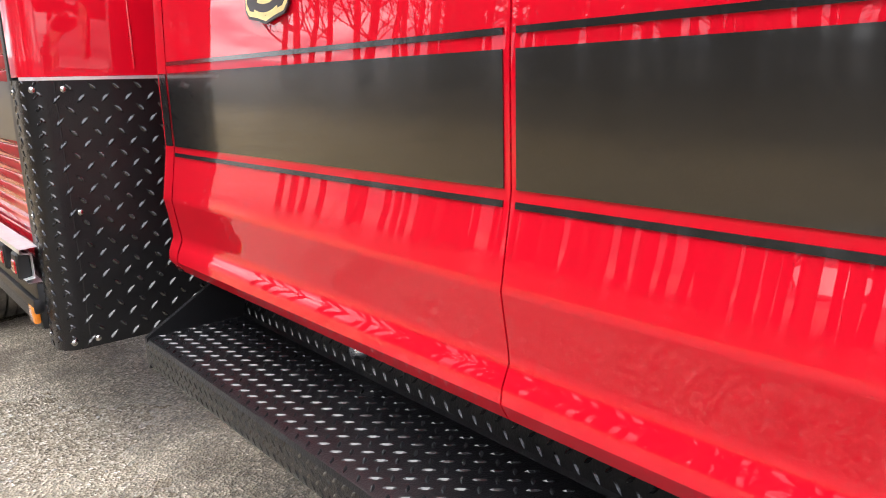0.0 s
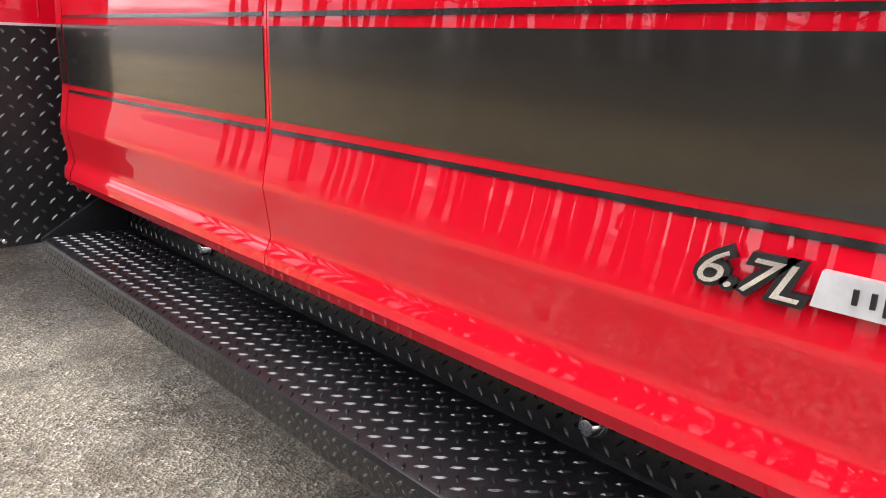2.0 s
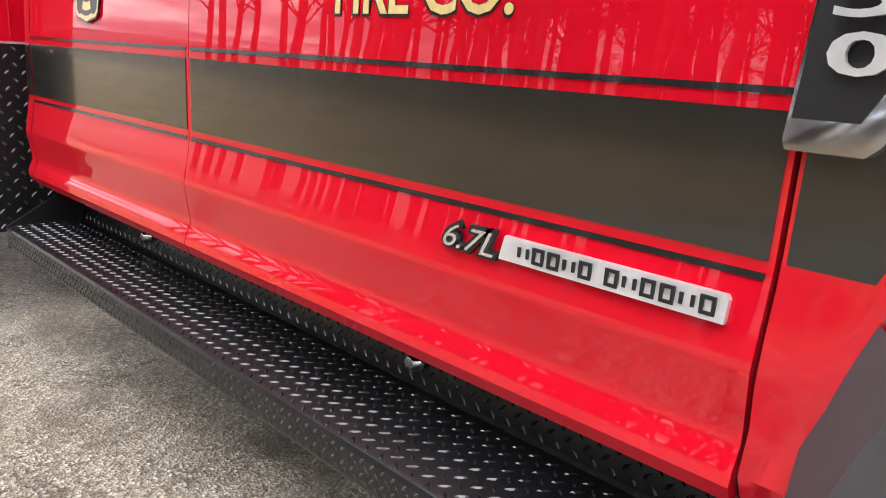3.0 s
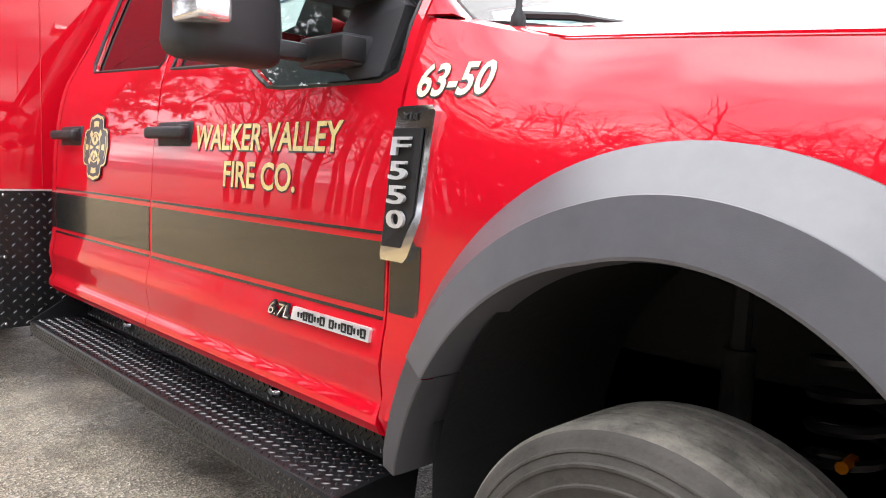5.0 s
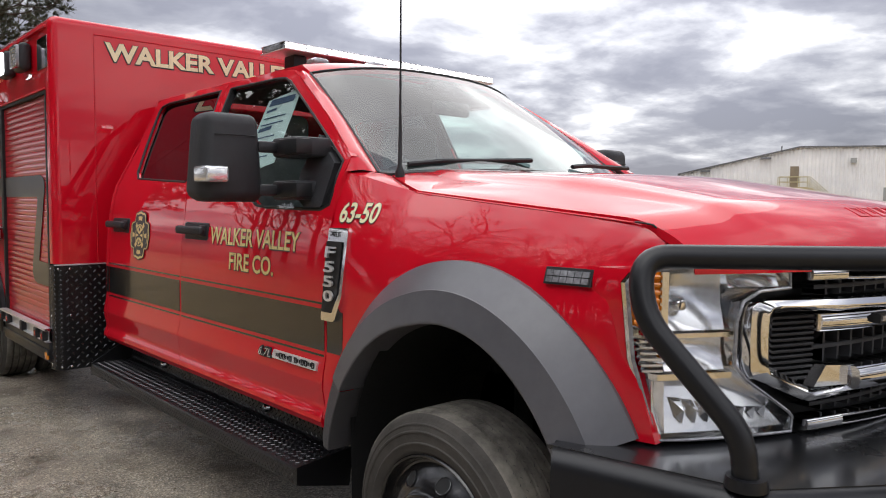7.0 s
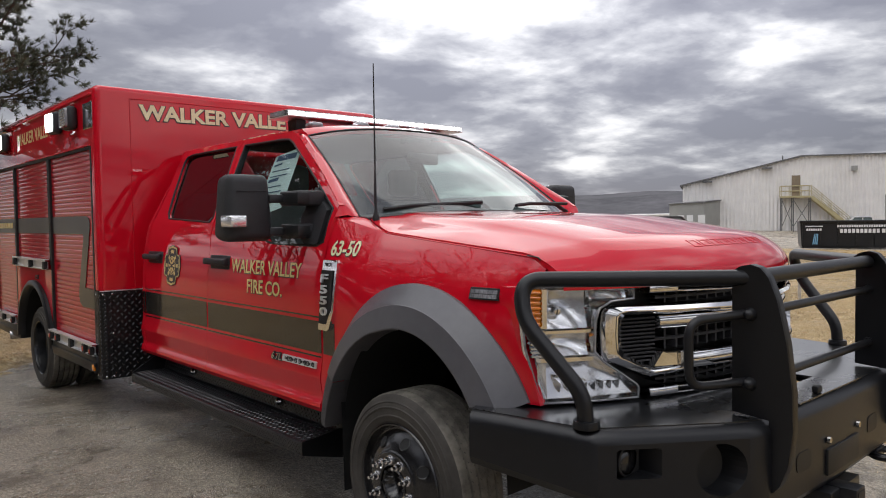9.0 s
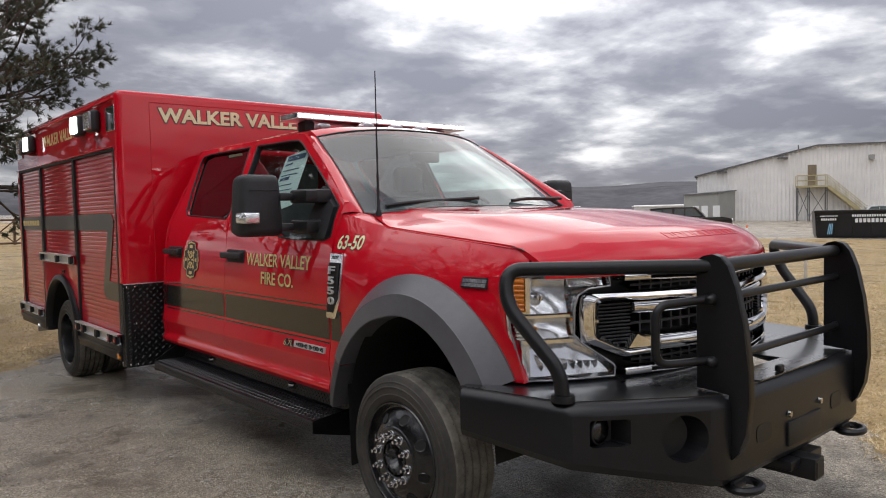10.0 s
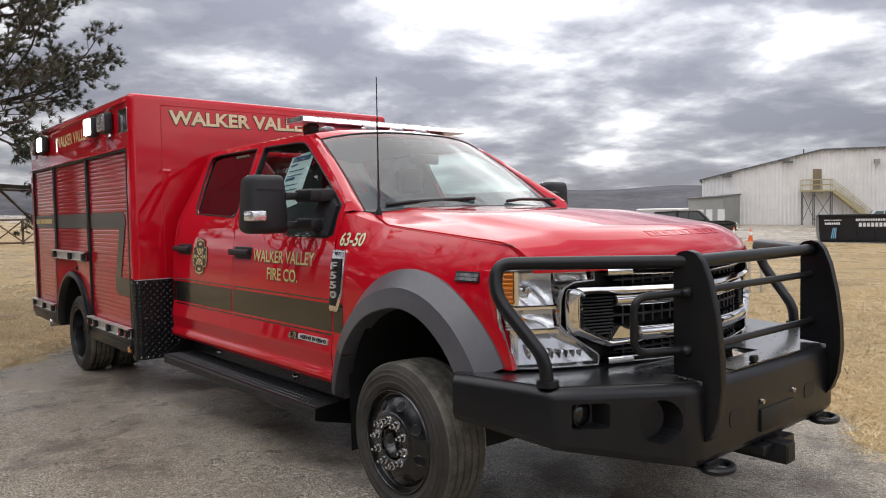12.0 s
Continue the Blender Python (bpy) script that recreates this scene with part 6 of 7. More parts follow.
def build_building():
    K = 1.37
    c = Vector((*on_ray(22.3, 85), 0))
    base = ground_z(c.x, c.y) - .1
    B = thing("metal_building", (c.x, c.y, base), "large pale ribbed-metal building with outside stairs", "building")
    # local frame: u along the visible gable side to the right, v away
    ang = radians(22.3 - 90 + 6)
    U, V = Vector((math.cos(ang), math.sin(ang), 0)), Vector((-math.sin(ang), math.cos(ang), 0))

    def P(u, v, z):
        return Vector((c.x, c.y, base)) + U * u * K + V * v * K + Vector((0, 0, z * K))
    left, right, eave, ridge, deep = -8.5, 22.0, 3.72, 5.70, 30
    bm = bmesh.new()
    ts_ = [left + (right - left) * i / 113 for i in range(114)]

    def top(u):
        return eave + (ridge - eave) * min(1, (u - left) / (0 - left)) if u < 0 else ridge + (u * -.006)
    rows = []
    for i, u in enumerate(ts_):
        for du, dv in ((0, 0), (.05, -.045), (.13, -.045), (.18, 0)):
            q = min(right, u + du)
            rows.append([P(q, dv, 0), P(q, dv, top(q))])
    grid(bm, rows)
    part("wall", bm, SIDING, B, smooth=0)
    bm = bmesh.new()
    grid(bm, [[P(left, 0, 0), P(left, deep, 0)], [P(left, 0, eave), P(left, deep, eave)]])
    grid(bm, [[P(right, 0, 0), P(right, deep, 0)], [P(right, 0, 5.5), P(right, deep, 5.5)]])
    part("wall", bm, SIDING, B, smooth=0)
    bm = bmesh.new()
    grid(bm, [[P(left - .2, -.25, eave + .05), P(left - .2, deep, eave + .05)], [P(0, -.25, ridge + .08), P(0, deep, ridge + .08)], [P(right, -.25, 5.64), P(right, deep, 5.64)]])
    thicken(bm, (0, 0, -.16))
    part("roof", bm, ROOFING, B, smooth=0)
    # lean-to at the corner
    bm = bmesh.new()
    l0, l1 = -9.4, -5.6
    foot = [(l0, -3.0, 2.22), (-6.95, -3.0, 2.32), (-5.7, 0, 2.5), (l0, 0, 2.3)]
    lo, hi = [bm.verts.new(P(u, v, 0)) for u, v, z in foot], [bm.verts.new(P(u, v, z)) for u, v, z in foot]
    for i in range(4):
        bm.faces.new((lo[i], lo[(i + 1) % 4], hi[(i + 1) % 4], hi[i]))
    bm.faces.new(hi)
    L = part("lean_to", bm, GREYSIDE, B, "grey lean-to with pale doors", 0)
    bm = bmesh.new()
    grid(bm, [[P(l0 - .1, -3.12, 2.27), P(-6.9, -3.12, 2.37), P(-5.6, -.06, 2.56)], [P(l0 - .1, -.06, 2.35), P(-6.9, -.06, 2.5), P(-5.7, -.06, 2.56)]])
    thicken(bm, (0, 0, -.09))
    part("lean_to_roof", bm, ROOFING, L, smooth=0)
    for u, w in ((-8.76, .44), (-8.14, .45), (-7.33, .5)):
        bm = bmesh.new()
        slab(bm, [(u, 0), (u + w, 0), (u + w, 1.38), (u, 1.38)], lambda a, z, d: P(a, -3.05 + d, z), .05)
        part("door", bm, WHITEDOOR, L, smooth=0)
    # upper door with landing and stairs
    bm = bmesh.new()
    slab(bm, [(-.62, 2.72), (-.02, 2.72), (-.02, 4.28), (-.62, 4.28)], lambda u, z, d: P(u, -.07 + d, z), .06)
    part("door", bm, BROWN, B, "brown steel door", 0)
    bm = bmesh.new()
    slab(bm, [(-1.45, 2.56), (.58, 2.56), (.58, 2.70), (-1.45, 2.70)], lambda u, z, d: P(u, -1.3 + d, z), 1.3)
    ST = part("stair_landing", bm, TAN, B, "tan steel stairs with rails", 0)
    for v in (-1.25, -.1):
        bm = bmesh.new()
        slab(bm, [(.58, 2.50), (3.3, .05), (3.5, .05), (3.5, .22), (.68, 2.72)], lambda u, z, d: P(u, v + d, z), .06)
        part("stringer", bm, TAN, ST, smooth=0)
    for k in range(15):
        t = k / 15
        bm = bmesh.new()
        u, z = .64 + 2.7 * t, 2.52 - 2.45 * t
        slab(bm, [(u, z), (u + .2, z), (u + .2, z + .04), (u, z + .04)], lambda a, q, d: P(a, -1.25 + d, q), 1.15)
        part("stair_tread", bm, TAN, ST, smooth=0)
    for v in (-1.28, -.12):
        bm = bmesh.new()
        for h in (.38, .76):
            tube(bm, [P(-1.45, v, 2.70 + h), P(.58, v, 2.70 + h), P(3.3, v, .15 + h)], .03, 6)
        for u in (-1.45, -.8, -.1, .58):
            tube(bm, [P(u, v, 2.70), P(u, v, 3.46)], .03, 6)
        for k in range(1, 5):
            u = .58 + 2.7 * k / 4
            z = 2.68 - 2.5 * k / 4
            tube(bm, [P(u, v, z), P(u, v, z + .76)], .03, 6)
        part("handrail", bm, TAN, ST)
    for u in (-1.4, -.62, .55):
        bm = bmesh.new()
        for v in (-1.2, -.2):
            tube(bm, [P(u, v, 0), P(u, v, 2.56)], .05, 6)
        part("stair_post", bm, ROOFING, ST)
    bm = bmesh.new()
    for a, b in ((-1.4, -.62), (-.62, .55)):
        tube(bm, [P(a, -1.2, .4), P(b, -1.2, 2.4)], .03, 6)
        tube(bm, [P(a, -1.2, 2.4), P(b, -1.2, .4)], .03, 6)
    part("cross_brace", bm, ROOFING, ST)
    for u, z in ((-7.0, 3.9), (-2.7, 4.82)):
        bm = bmesh.new()
        slab(bm, [(u, z), (u + .7, z), (u + .7, z + .12), (u, z + .12)], lambda a, q, d: P(a, -.5 + d, q), .5)
        part("wall_lamp", bm, ROOFING, B, smooth=0)
    bm = bmesh.new()
    slab(bm, [(3.4, 4.5), (3.75, 4.5), (3.75, 4.85), (3.4, 4.85)], lambda a, q, d: P(a, -.4 + d, q), .4)
    part("wall_vent", bm, GREYSIDE, B, smooth=0)
    bm = bmesh.new()
    slab(bm, [(5.6, 0), (9.6, 0), (9.6, 2.7), (5.6, 2.7)], lambda a, q, d: P(a, -.07 + d, q), .07)
    part("roller_door", bm, GREYSIDE, B, smooth=0)
    bm = bmesh.new()
    tube(bm, [P(-1.2, .5, 5.2), P(-1.2, .5, 5.85)], .07, 8)
    part("vent_pipe", bm, ROOFING, B)


build_building()


# ---- yard: dumpster, pickups, cones, fence ----
def pose_frame(x, y, yaw):
    return Matrix.Translation((x, y, ground_z(x, y))) @ Matrix.Rotation(radians(yaw), 4, "Z")


def local_part(name, bm, mat, parent, m, label="", smooth=35):
    bm.transform(m)
    return part(name, bm, mat, parent, label, smooth)


def build_dumpster():
    x, y = on_ray(22.35, 47)
    m = pose_frame(x, y, 22.35 - 90 + 4)
    D = thing("dumpster", m.translation, "black roll-off dumpster with white marks on its side", "dumpster")
    bm = bmesh.new()
    slab(bm, [(-.05, .12), (5.6, .12), (5.75, 1.5), (-.12, 1.5)], lambda u, z, d: Vector((u, d, z)), 2.2)
    local_part("bin", bm, BLACK, D, m, smooth=0)
    for u in (.0, .9, 1.8, 2.7, 3.6, 4.5, 5.4):
        bm = bmesh.new()
        box(bm, u, u + .1, -.07, 0, .14, 1.42)
        local_part("side_rib", bm, BLACK, D, m, smooth=0)
    bm = bmesh.new()
    box(bm, -.16, 5.8, -.09, .06, 1.42, 1.56, .02)
    local_part("top_rail", bm, BLACK, D, m)
    bm = bmesh.new()
    box(bm, .0, 5.6, .1, 2.1, 0, .14)
    local_part("skid", bm, BLACK, D, m)
    WM = material("white_sign_paint", (.75, .75, .75), .6, 0, 0, 0, 5, .05)
    BM_ = material("pale_blue_sign_paint", (.2, .42, .6), .6, 0, 0, 0, 5, .1)
    for u, z, w, h in ((.15, 1.2, .9, .06), (.2, .98, .8, .12), (1.75, 1.17, 2.4, .13), (1.9, .85, 2.0, .22), (3.95, .85, .7, .22)):
        n = max(3, int(w / (h * .9)))
        for k in range(n):
            bm = bmesh.new()
            box(bm, u + w * k / n, u + w * (k + .72) / n, -.078, -.070, z, z + h)
            local_part("plain_bar", bm, WM, D, m, smooth=0)
    for k in range(3):
        bm = bmesh.new()
        slab(bm, [(.5 + k * .1, .2), (.56 + k * .1, .2), (.66 + k * .07, .8), (.61 + k * .07, .8)], lambda u, z, d: Vector((u, -.078 + d, z)), .006)
        local_part("emblem_bar", bm, BM_, D, m, smooth=0)


build_dumpster()


def pickup(x, y, yaw, paint, label, cap):
    m = pose_frame(x, y, yaw)
    T = thing("pickup_truck", m.translation, label, "pickup truck", "parked pickups")
    bm = bmesh.new()
    slab(bm, [(-2.8, .5), (-2.85, .95), (-2.75, 1.08), (.75, 1.1), (1.9, 1.12), (2.75, 1.02), (2.85, .9), (2.85, .45)], lambda u, z, d: Vector((u, -.95 + d, z)), 1.9)
    bmesh.ops.bevel(bm, geom=[e for e in bm.edges], offset=.05, segments=2, affect="EDGES")
    local_part("body", bm, paint, T, m, smooth=50)
    bm = bmesh.new()
    back = -2.7 if cap else -1.0
    slab(bm, [(back, 1.08), (back + .12, 1.72), (-.9, 1.84), (.45, 1.84), (1.15, 1.12)], lambda u, z, d: Vector((u, -.85 + d, z)), 1.7)
    bmesh.ops.bevel(bm, geom=[e for e in bm.edges], offset=.06, segments=2, affect="EDGES")
    C = local_part("cab", bm, paint, T, m, smooth=50)
    wins = [[(-.92, 1.2), (-.88, 1.72), (-.25, 1.74), (-.25, 1.2)], [(-.18, 1.2), (-.18, 1.74), (.38, 1.74), (.85, 1.2)]]
    if cap:
        wins += [[(-2.5, 1.22), (-2.45, 1.62), (-1.75, 1.7), (-1.75, 1.22)], [(-1.68, 1.22), (-1.68, 1.7), (-1.05, 1.73), (-1.05, 1.22)]]
    for w in wins:
        for yy in (-.862, .856):
            bm = bmesh.new()
            slab(bm, w, lambda u, z, d: Vector((u, yy + d, z)), .006)
            local_part("window", bm, CARGLASS, C, m, smooth=0)
    bm = bmesh.new()
    slab(bm, [(-.75, 1.16), (.75, 1.16), (.66, 1.76), (-.66, 1.76)], lambda u, z, d: Vector((1.19 - (z - 1.12) * .97 + d, u, z)), .01)
    local_part("windshield", bm, CARGLASS, C, m, smooth=0)
    for u in (-1.75, 1.85):
        for yy in (-.96, .72):
            bm = bmesh.new()
            lathe(bm, [(.2, 0), (.34, .0), (.39, .03), (.39, .21), (.34, .24), (.2, .24)], "x", (0, 0, 0), 24)
            bm.transform(Matrix.Translation((u, yy, .39)) @ Matrix.Rotation(math.pi / 2, 4, "Z"))
            for v in bm.verts:
                v.co.y += 0.0
            w = local_part("wheel", bm, RUBBER, T, m)
            bm = bmesh.new()
            lathe(bm, [(0, .03), (.19, .02), (.21, .0)], "x", (0, 0, 0), 20)
            bm.transform(Matrix.Translation((u, yy if yy < 0 else yy + .24, .39)) @ Matrix.Rotation(math.pi / 2 if yy > 0 else math.pi / 2, 4, "Z"))
            local_part("rim", bm, ALU, w, m)
    for yy in (-.75, .75):
        bm = bmesh.new()
        box(bm, 2.80, 2.87, yy - .17, yy + .17, .78, .98, .02)
        local_part("headlight", bm, REFLECTOR, T, m)
    bm = bmesh.new()
    box(bm, 2.8, 2.93, -.9, .9, .42, .62, .03)
    local_part("bumper", bm, CHROME, T, m)


CARGLASS = material("car_window_glass", (.09, .12, .12), .1, 0, 1, .03, 4, .2)
DARKCAR = material("dark_green_black_car_paint", (.012, .016, .016), .3, 0, 1, .03, 4, .1)
WHITECAR = material("white_car_paint", (.7, .7, .7), .35, 0, 1, .03, 4, .05)
x, y = on_ray(30.7, 54)
pickup(x, y, 30.75 - 90 - 3, DARKCAR, "dark pickup with a bed cap, parked on the gravel yard", True)
x, y = on_ray(18.9, 70)
pickup(x, y, 18.9 + 100, WHITECAR, "white pickup parked by the pale metal building", False)
# long low shed beyond the pickups
x, y = on_ray(31.0, 112)
m = pose_frame(x, y, 31.0 - 90)
T = thing("long_shed", m.translation, "long low white shed beyond the parked pickups", "shed")
bm = bmesh.new()
slab(bm, [(-7, 0), (7, 0), (7, 1.1), (-7, 1.1)], lambda u, z, d: Vector((u, d, z)), 6)
local_part("wall", bm, WHITEDOOR, T, m, smooth=0)
bm = bmesh.new()
slab(bm, [(-7.3, 1.06), (-7.3, 1.2), (7.3, 1.2), (7.3, 1.06)], lambda u, z, d: Vector((u, -.3 + d, z + d * .02)), 6.6)
local_part("roof", bm, SIDING, T, m, smooth=0)

CONE = material("orange_cone_plastic", (.75, .13, .02), .5, 0, 0, 0, 10, .15)
CONEW = material("white_cone_sleeve", (.75, .75, .74), .5, 0, 0, 0, 10, .1)
for k, (b, d) in enumerate(((26.81, 46.2), (27.91, 52.5))):
    x, y = on_ray(b, d)
    z = ground_z(x, y)
    c = thing("traffic_cone", (x, y, z), "orange traffic cone with a white sleeve on the yard", "cone", "traffic cones")
    bm = bmesh.new()
    lathe(bm, [(0, .72), (.03, .72), (.14, .04), (.15, .04)], "z", (x, y, z), 20)
    part("cone_body", bm, CONE, c)
    bm = bmesh.new()
    box(bm, x - .19, x + .19, y - .19, y + .19, z, z + .045, .01)
    part("cone_base", bm, CONE, c)
    bm = bmesh.new()
    lathe(bm, [(.056, .565), (.058, .565), (.095, .34), (.093, .34)], "z", (x, y, z), 20)
    part("cone_sleeve", bm, CONEW, c)

WOOD = material("weathered_fence_wood", (.16, .10, .065), .85, 0, 0, 0, 6, .3, .3, 40)
fx, fy = on_ray(80.0, 41)
F = thing("wooden_fence", (fx, fy, ground_z(fx, fy)), "brown wooden board fence with crossed braces on dry grass", "fence")
for k in range(12):
    for q in (0, 1):
        x, y = fx - 6.0 + k * 1.15, fy + 1.2 - k * .25
        z = ground_z(x, y)
        bm = bmesh.new()
        if q == 0:
            box(bm, x, x + .10, y, y + .10, z, z + 1.25)
            part("post", bm, WOOD, F, smooth=0)
        else:
            tube(bm, [(x, y, z + .1), (x + 1.2, y - .25, z + 1.15)], .035, 6)
            part("brace", bm, WOOD, F)
            bm = bmesh.new()
            tube(bm, [(x, y, z + 1.15), (x + 1.2, y - .25, z + .1)], .035, 6)
            part("brace", bm, WOOD, F)
for h in (.08, 1.2):
    bm = bmesh.new()
    tube(bm, [(fx - 6, fy + 1.2, ground_z(fx, fy) + h), (fx + 7, fy - 1.6, ground_z(fx, fy) + h)], .05, 6)
    part("rail", bm, WOOD, F)


# low wire fence with pale posts
GREYWOOD = material("pale_weathered_post", (.42, .39, .35), .85, 0, 0, 0, 9, .25, .3, 60)
wx, wy = on_ray(26.75, 14.2)
WF = thing("wire_fence", (wx, wy, ground_z(wx, wy)), "low wire fence with pale wooden posts on dry grass", "fence")
stakes = [on_ray(b, d) for b, d in ((26.9, 14.2), (26.1, 14.35), (23.4, 14.9))]
for px, py in stakes:
    bm = bmesh.new()
    lathe(bm, [(0, .60), (.018, .60), (.026, .57), (.03, -.05)], "z", (px, py, 0), 10)
    part("post", bm, GREYWOOD, WF)
for h in (.2, .38, .55):
    bm = bmesh.new()
    tube(bm, [(px, py, h) for px, py in stakes], .004, 5)
    part("wire", bm, STEEL, WF)


# ---- trees ----
BARK = material("grey_brown_bark", (.075, .06, .048), .9, 0, 0, 0, 10, .3, .5, 30)
NEEDLE = material("pine_needles", (.045, .055, .028), .7, 0, 0, 0, 3, .4, second=(.06, .062, .03))


def limb(bm, a, d, length, r, depth, leaves, spread=.6):
    """A branching limb; collects twig ends."""
    pts = [a]
    p, v = a.copy(), d.copy()
    n = 5
    for i in range(n):
        v = (v + Vector((rnd(-.16, .16), rnd(-.16, .16), rnd(-.08, .12)))).normalized()
        p = p + v * (length / n)
        pts.append(p.copy())
    tube(bm, pts, r, 5 if depth < 2 else 7, cap=False, r1=r * .45)
    leaves.append((pts[-1].copy(), v.copy()))
    leaves.append((pts[-2].copy(), v.copy()))
    if depth <= 0:
        return
    for k in range(3 if depth > 1 else 4):
        q = pts[random.randint(2, n)]
        s = Vector((rnd(-1, 1), rnd(-1, 1), rnd(-.5, .8))).normalized()
        limb(bm, q, (v + s * spread * 1.4).normalized(), length * rnd(.45, .7), r * .5, depth - 1, leaves, spread)


def bare_tree(x, y, high):
    z = ground_z(x, y)
    t = thing("bare_tree", (x, y, z), "tall leafless tree with grey-brown bark beside the lane", "tree", "bare trees along the lane")
    bm = bmesh.new()
    lean = Vector((rnd(-.06, .06), rnd(-.06, .06), 1))
    pts = [Vector((x, y, z - .1)) + lean * (high * k / 8) + Vector((rnd(-.1, .1), rnd(-.1, .1), 0)) * (k > 0) for k in range(9)]
    r = high * .0115
    tube(bm, pts, r, 9, r1=r * .3)
    part("trunk", bm, BARK, t, smooth=60)
    bm = bmesh.new()
    ends = []
    for k in range(17):
        q = pts[random.randint(2, 8)]
        a = rnd(0, 2 * math.pi)
        limb(bm, q, Vector((math.cos(a), math.sin(a), rnd(.3, 1.0))).normalized(), high * rnd(.16, .30), r * .34, 3 if k % 4 == 0 else 2, ends)
    part("limbs", bm, BARK, t, smooth=60)
    return t


def pine(x, y, high, reach, first=.25, boughs=46, needles=20, label="dark green pine with drooping boughs on dry grass"):
    z = ground_z(x, y)
    t = thing("pine_tree", (x, y, z), label, "tree", "pines along the lane")
    bm = bmesh.new()
    pts = [Vector((x + rnd(-.05, .05), y + rnd(-.05, .05), z - .1 + high * k / 8)) for k in range(9)]
    tube(bm, pts, high * .018, 10, r1=.03)
    part("trunk", bm, BARK, t, smooth=60)
    wood = bmesh.new()
    verts, faces = [], []
    for k in range(boughs):
        h = first + (1 - first) * (k / boughs)
        q = Vector((x, y, z + high * h))
        a = k * 2.399 + rnd(-.3, .3)
        long = reach * (1.05 - h) / (1.05 - first) * rnd(.75, 1.1) + .4
        ends = []
        limb(wood, q, Vector((math.cos(a), math.sin(a), rnd(-.05, .35))).normalized(), long, .03 + .02 * long / reach, 3 if needles > 15 else 2, ends, .55)
        for e, d in ends:
            for c in range(3):
                m = e + Vector((rnd(-.10, .10), rnd(-.10, .10), rnd(-.07, .07)))
                lead = (d + Vector((rnd(-.8, .8), rnd(-.8, .8), rnd(-.4, .8)))).normalized()
                for j in range(needles):
                    s = (lead + Vector((rnd(-1, 1), rnd(-1, 1), rnd(-1, 1))) * .9).normalized()
                    w = s.orthogonal().normalized() * (.0075 if needles > 15 else .02)
                    n = len(verts)
                    L = rnd(.07, .13)
                    verts.extend([m + w, m - w, m + s * L])
                    faces.append((n, n + 1, n + 2))
    part("bough", wood, BARK, t, smooth=60)
    me = bpy.data.meshes.new("needles")
    me.from_pydata(verts, [], faces)
    me.materials.append(NEEDLE)
    tagged(place("crown", me, t), kind="stuff")


random.seed(11)
x, y = on_ray(85.5, 13.0)
pine(x, y, 10.0, 1.75, .22, 78, 24)
MODEL = [bare_tree(-19 - k, -14 + k * 8.5, rnd(15, 19)) for k in range(5)]
for k in range(230):
    src = MODEL[k % 5]
    x, y = -16 - abs(rnd(0, 28)), -36 + k * .32 + rnd(-.8, .8)
    copy_thing(src, Matrix.Translation((x, y, ground_z(x, y))) @ Matrix.Rotation(rnd(0, 6.28), 4, "Z") @ Matrix.Scale(float(np.interp(y, [-30, -8, 6], [.62, .78, 1.05])) * rnd(.85, 1.1), 4))
for k, (x, y) in enumerate(((-24, -9), (-22, 5), (-26, 16), (-30, -16), (-27, 10), (-31, 0))):
    pine(x, y, rnd(9, 12), 2.6, .15, 22, 8)


# ---- dry grass blades and loose gravel ----
STRAW = material("dry_grass_blade", (.46, .36, .20), .8, 0, 0, 0, 2.5, .3, second=(.72, .58, .36))
STONE = material("loose_gravel", (.20, .19, .17), .85, 0, 0, 0, 30, .4, second=(.5, .48, .44))


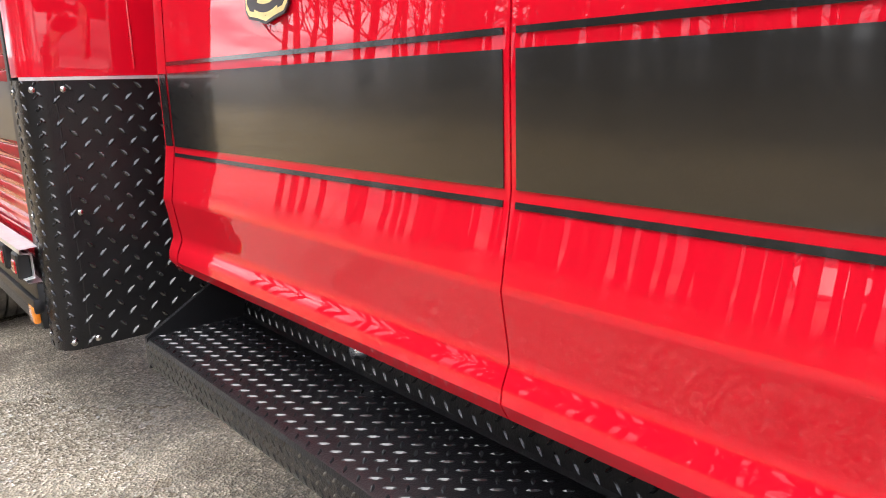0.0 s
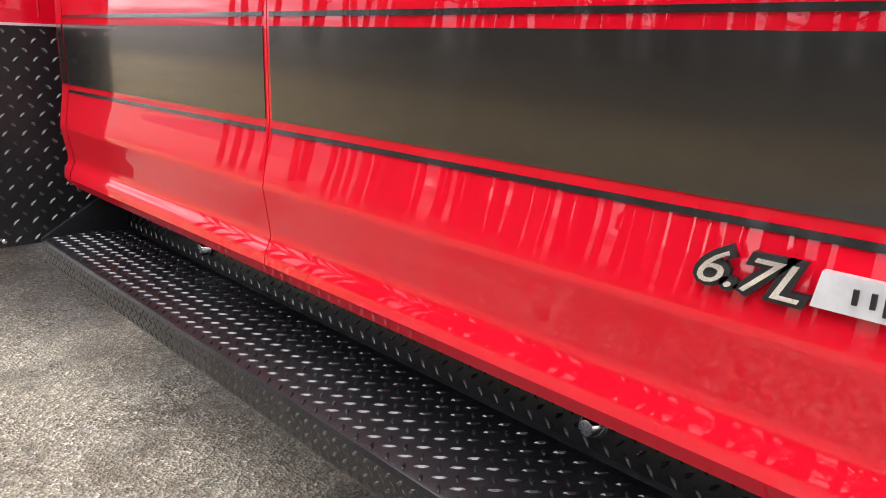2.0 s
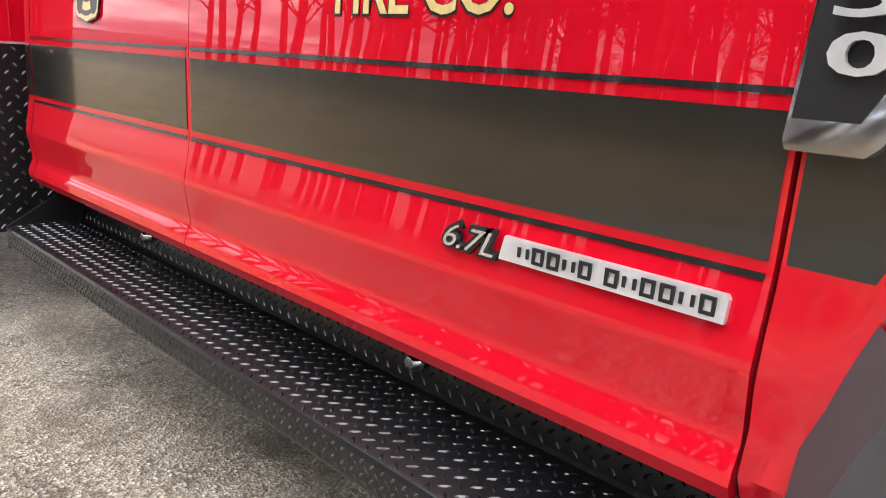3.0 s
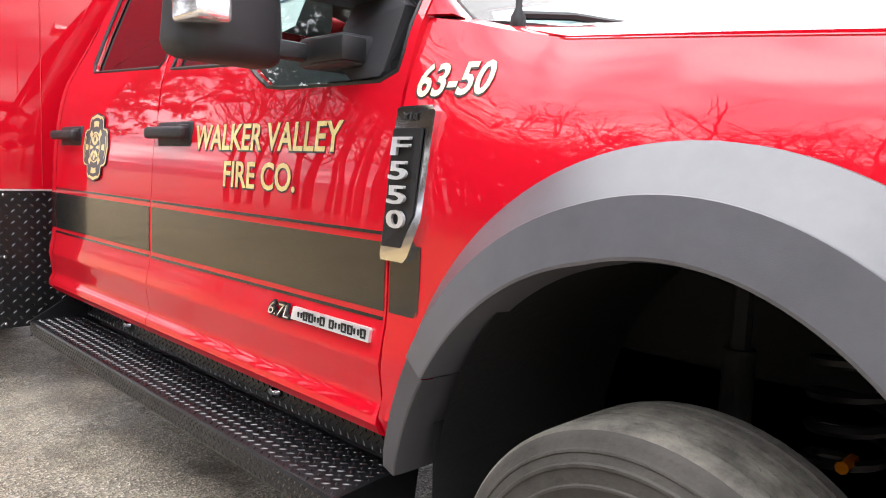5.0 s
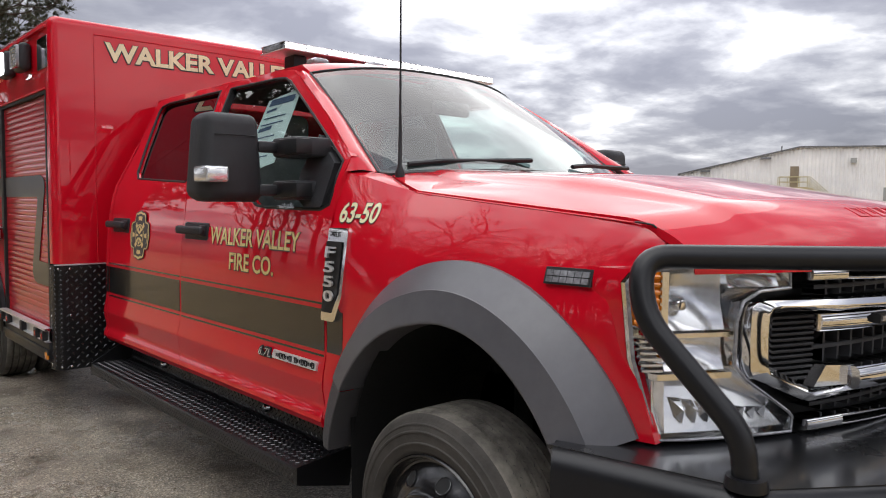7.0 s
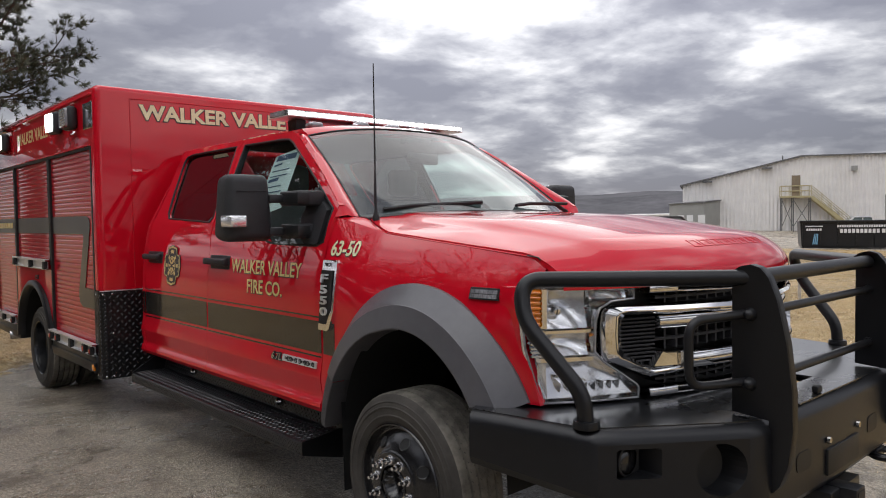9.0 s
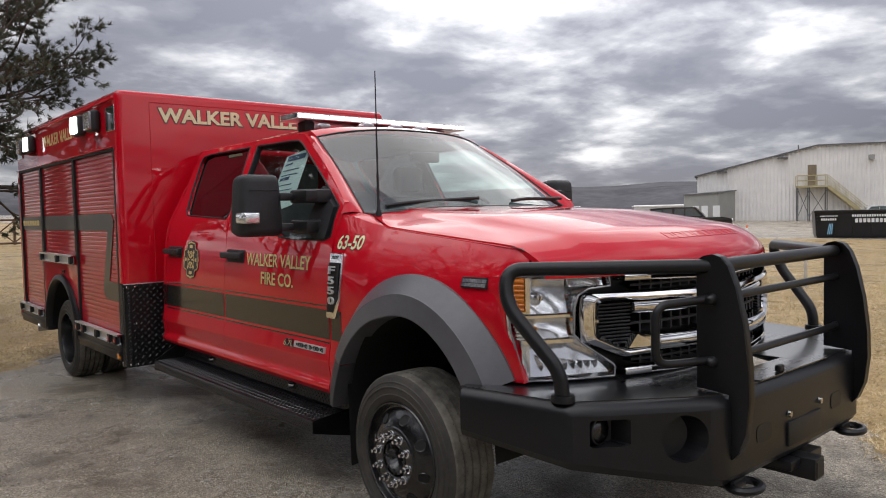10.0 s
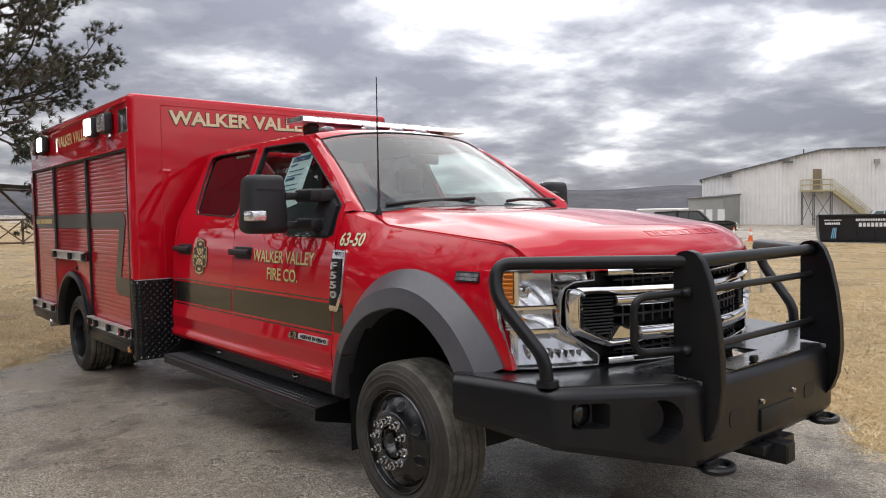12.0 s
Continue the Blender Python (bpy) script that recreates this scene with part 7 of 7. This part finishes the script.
def lane_across(x, y):
    return -.62 * x + .785 * y - 1.25


random.seed(5)
verts, faces = [], []
for k in range(64000):
    if k % 3:
        x, y = 1.5 + abs(random.gauss(0, 1)) * 7, rnd(-5, 7)
    else:
        x, y = rnd(-6, 4), 5.0 + abs(random.gauss(0, 1)) * 7
    a = lane_across(x, y)
    if abs(a) < 3.75 + .35 * noise.noise((x * 1.3, y * 1.3, 0)) or (x > 0 and y > 3 and x < 2.3 and y < 6.95):
        continue
    z = ground_z(x, y)
    for b in range(3):
        px, py = x + rnd(-.05, .05), y + rnd(-.05, .05)
        h, t = rnd(.012, .042), rnd(0, 6.28)
        w = .0035
        n = len(verts)
        verts.extend([(px + w * math.cos(t), py + w * math.sin(t), z), (px - w * math.cos(t), py - w * math.sin(t), z), (px + rnd(-.07, .07), py + rnd(-.07, .07), z + h)])
        faces.append((n, n + 1, n + 2))
me = bpy.data.meshes.new("dry_grass")
me.from_pydata(verts, [], faces)
me.materials.append(STRAW)
tagged(new("dry_grass", me), "short straw-coloured dry grass beside the lane", "grass", kind="stuff")

verts, faces = [], []
for k in range(6500):
    x, y = (rnd(-2.6, -.15), rnd(-.6, 6.5)) if k % 2 else (rnd(-5.5, 3), rnd(-5, 8))
    if abs(lane_across(x, y)) > 4.2:
        continue
    r = .0022 + .006 * random.random() ** 4
    n = len(verts)
    o = Vector((x, y, ground_z(x, y) + r * .3))
    for d in ((1, 0, 0), (0, 1, 0), (-1, 0, 0), (0, -1, 0), (0, 0, .7), (0, 0, -.6)):
        verts.append(o + Vector(d) * r * rnd(.7, 1.3))
    faces += [(n, n + 1, n + 4), (n + 1, n + 2, n + 4), (n + 2, n + 3, n + 4), (n + 3, n, n + 4), (n + 1, n, n + 5), (n + 2, n + 1, n + 5), (n + 3, n + 2, n + 5), (n, n + 3, n + 5)]
me = bpy.data.meshes.new("gravel")
me.from_pydata(verts, [], faces)
me.materials.append(STONE)
tagged(new("gravel", me), "loose pale gravel scattered on the asphalt", "gravel", kind="stuff")
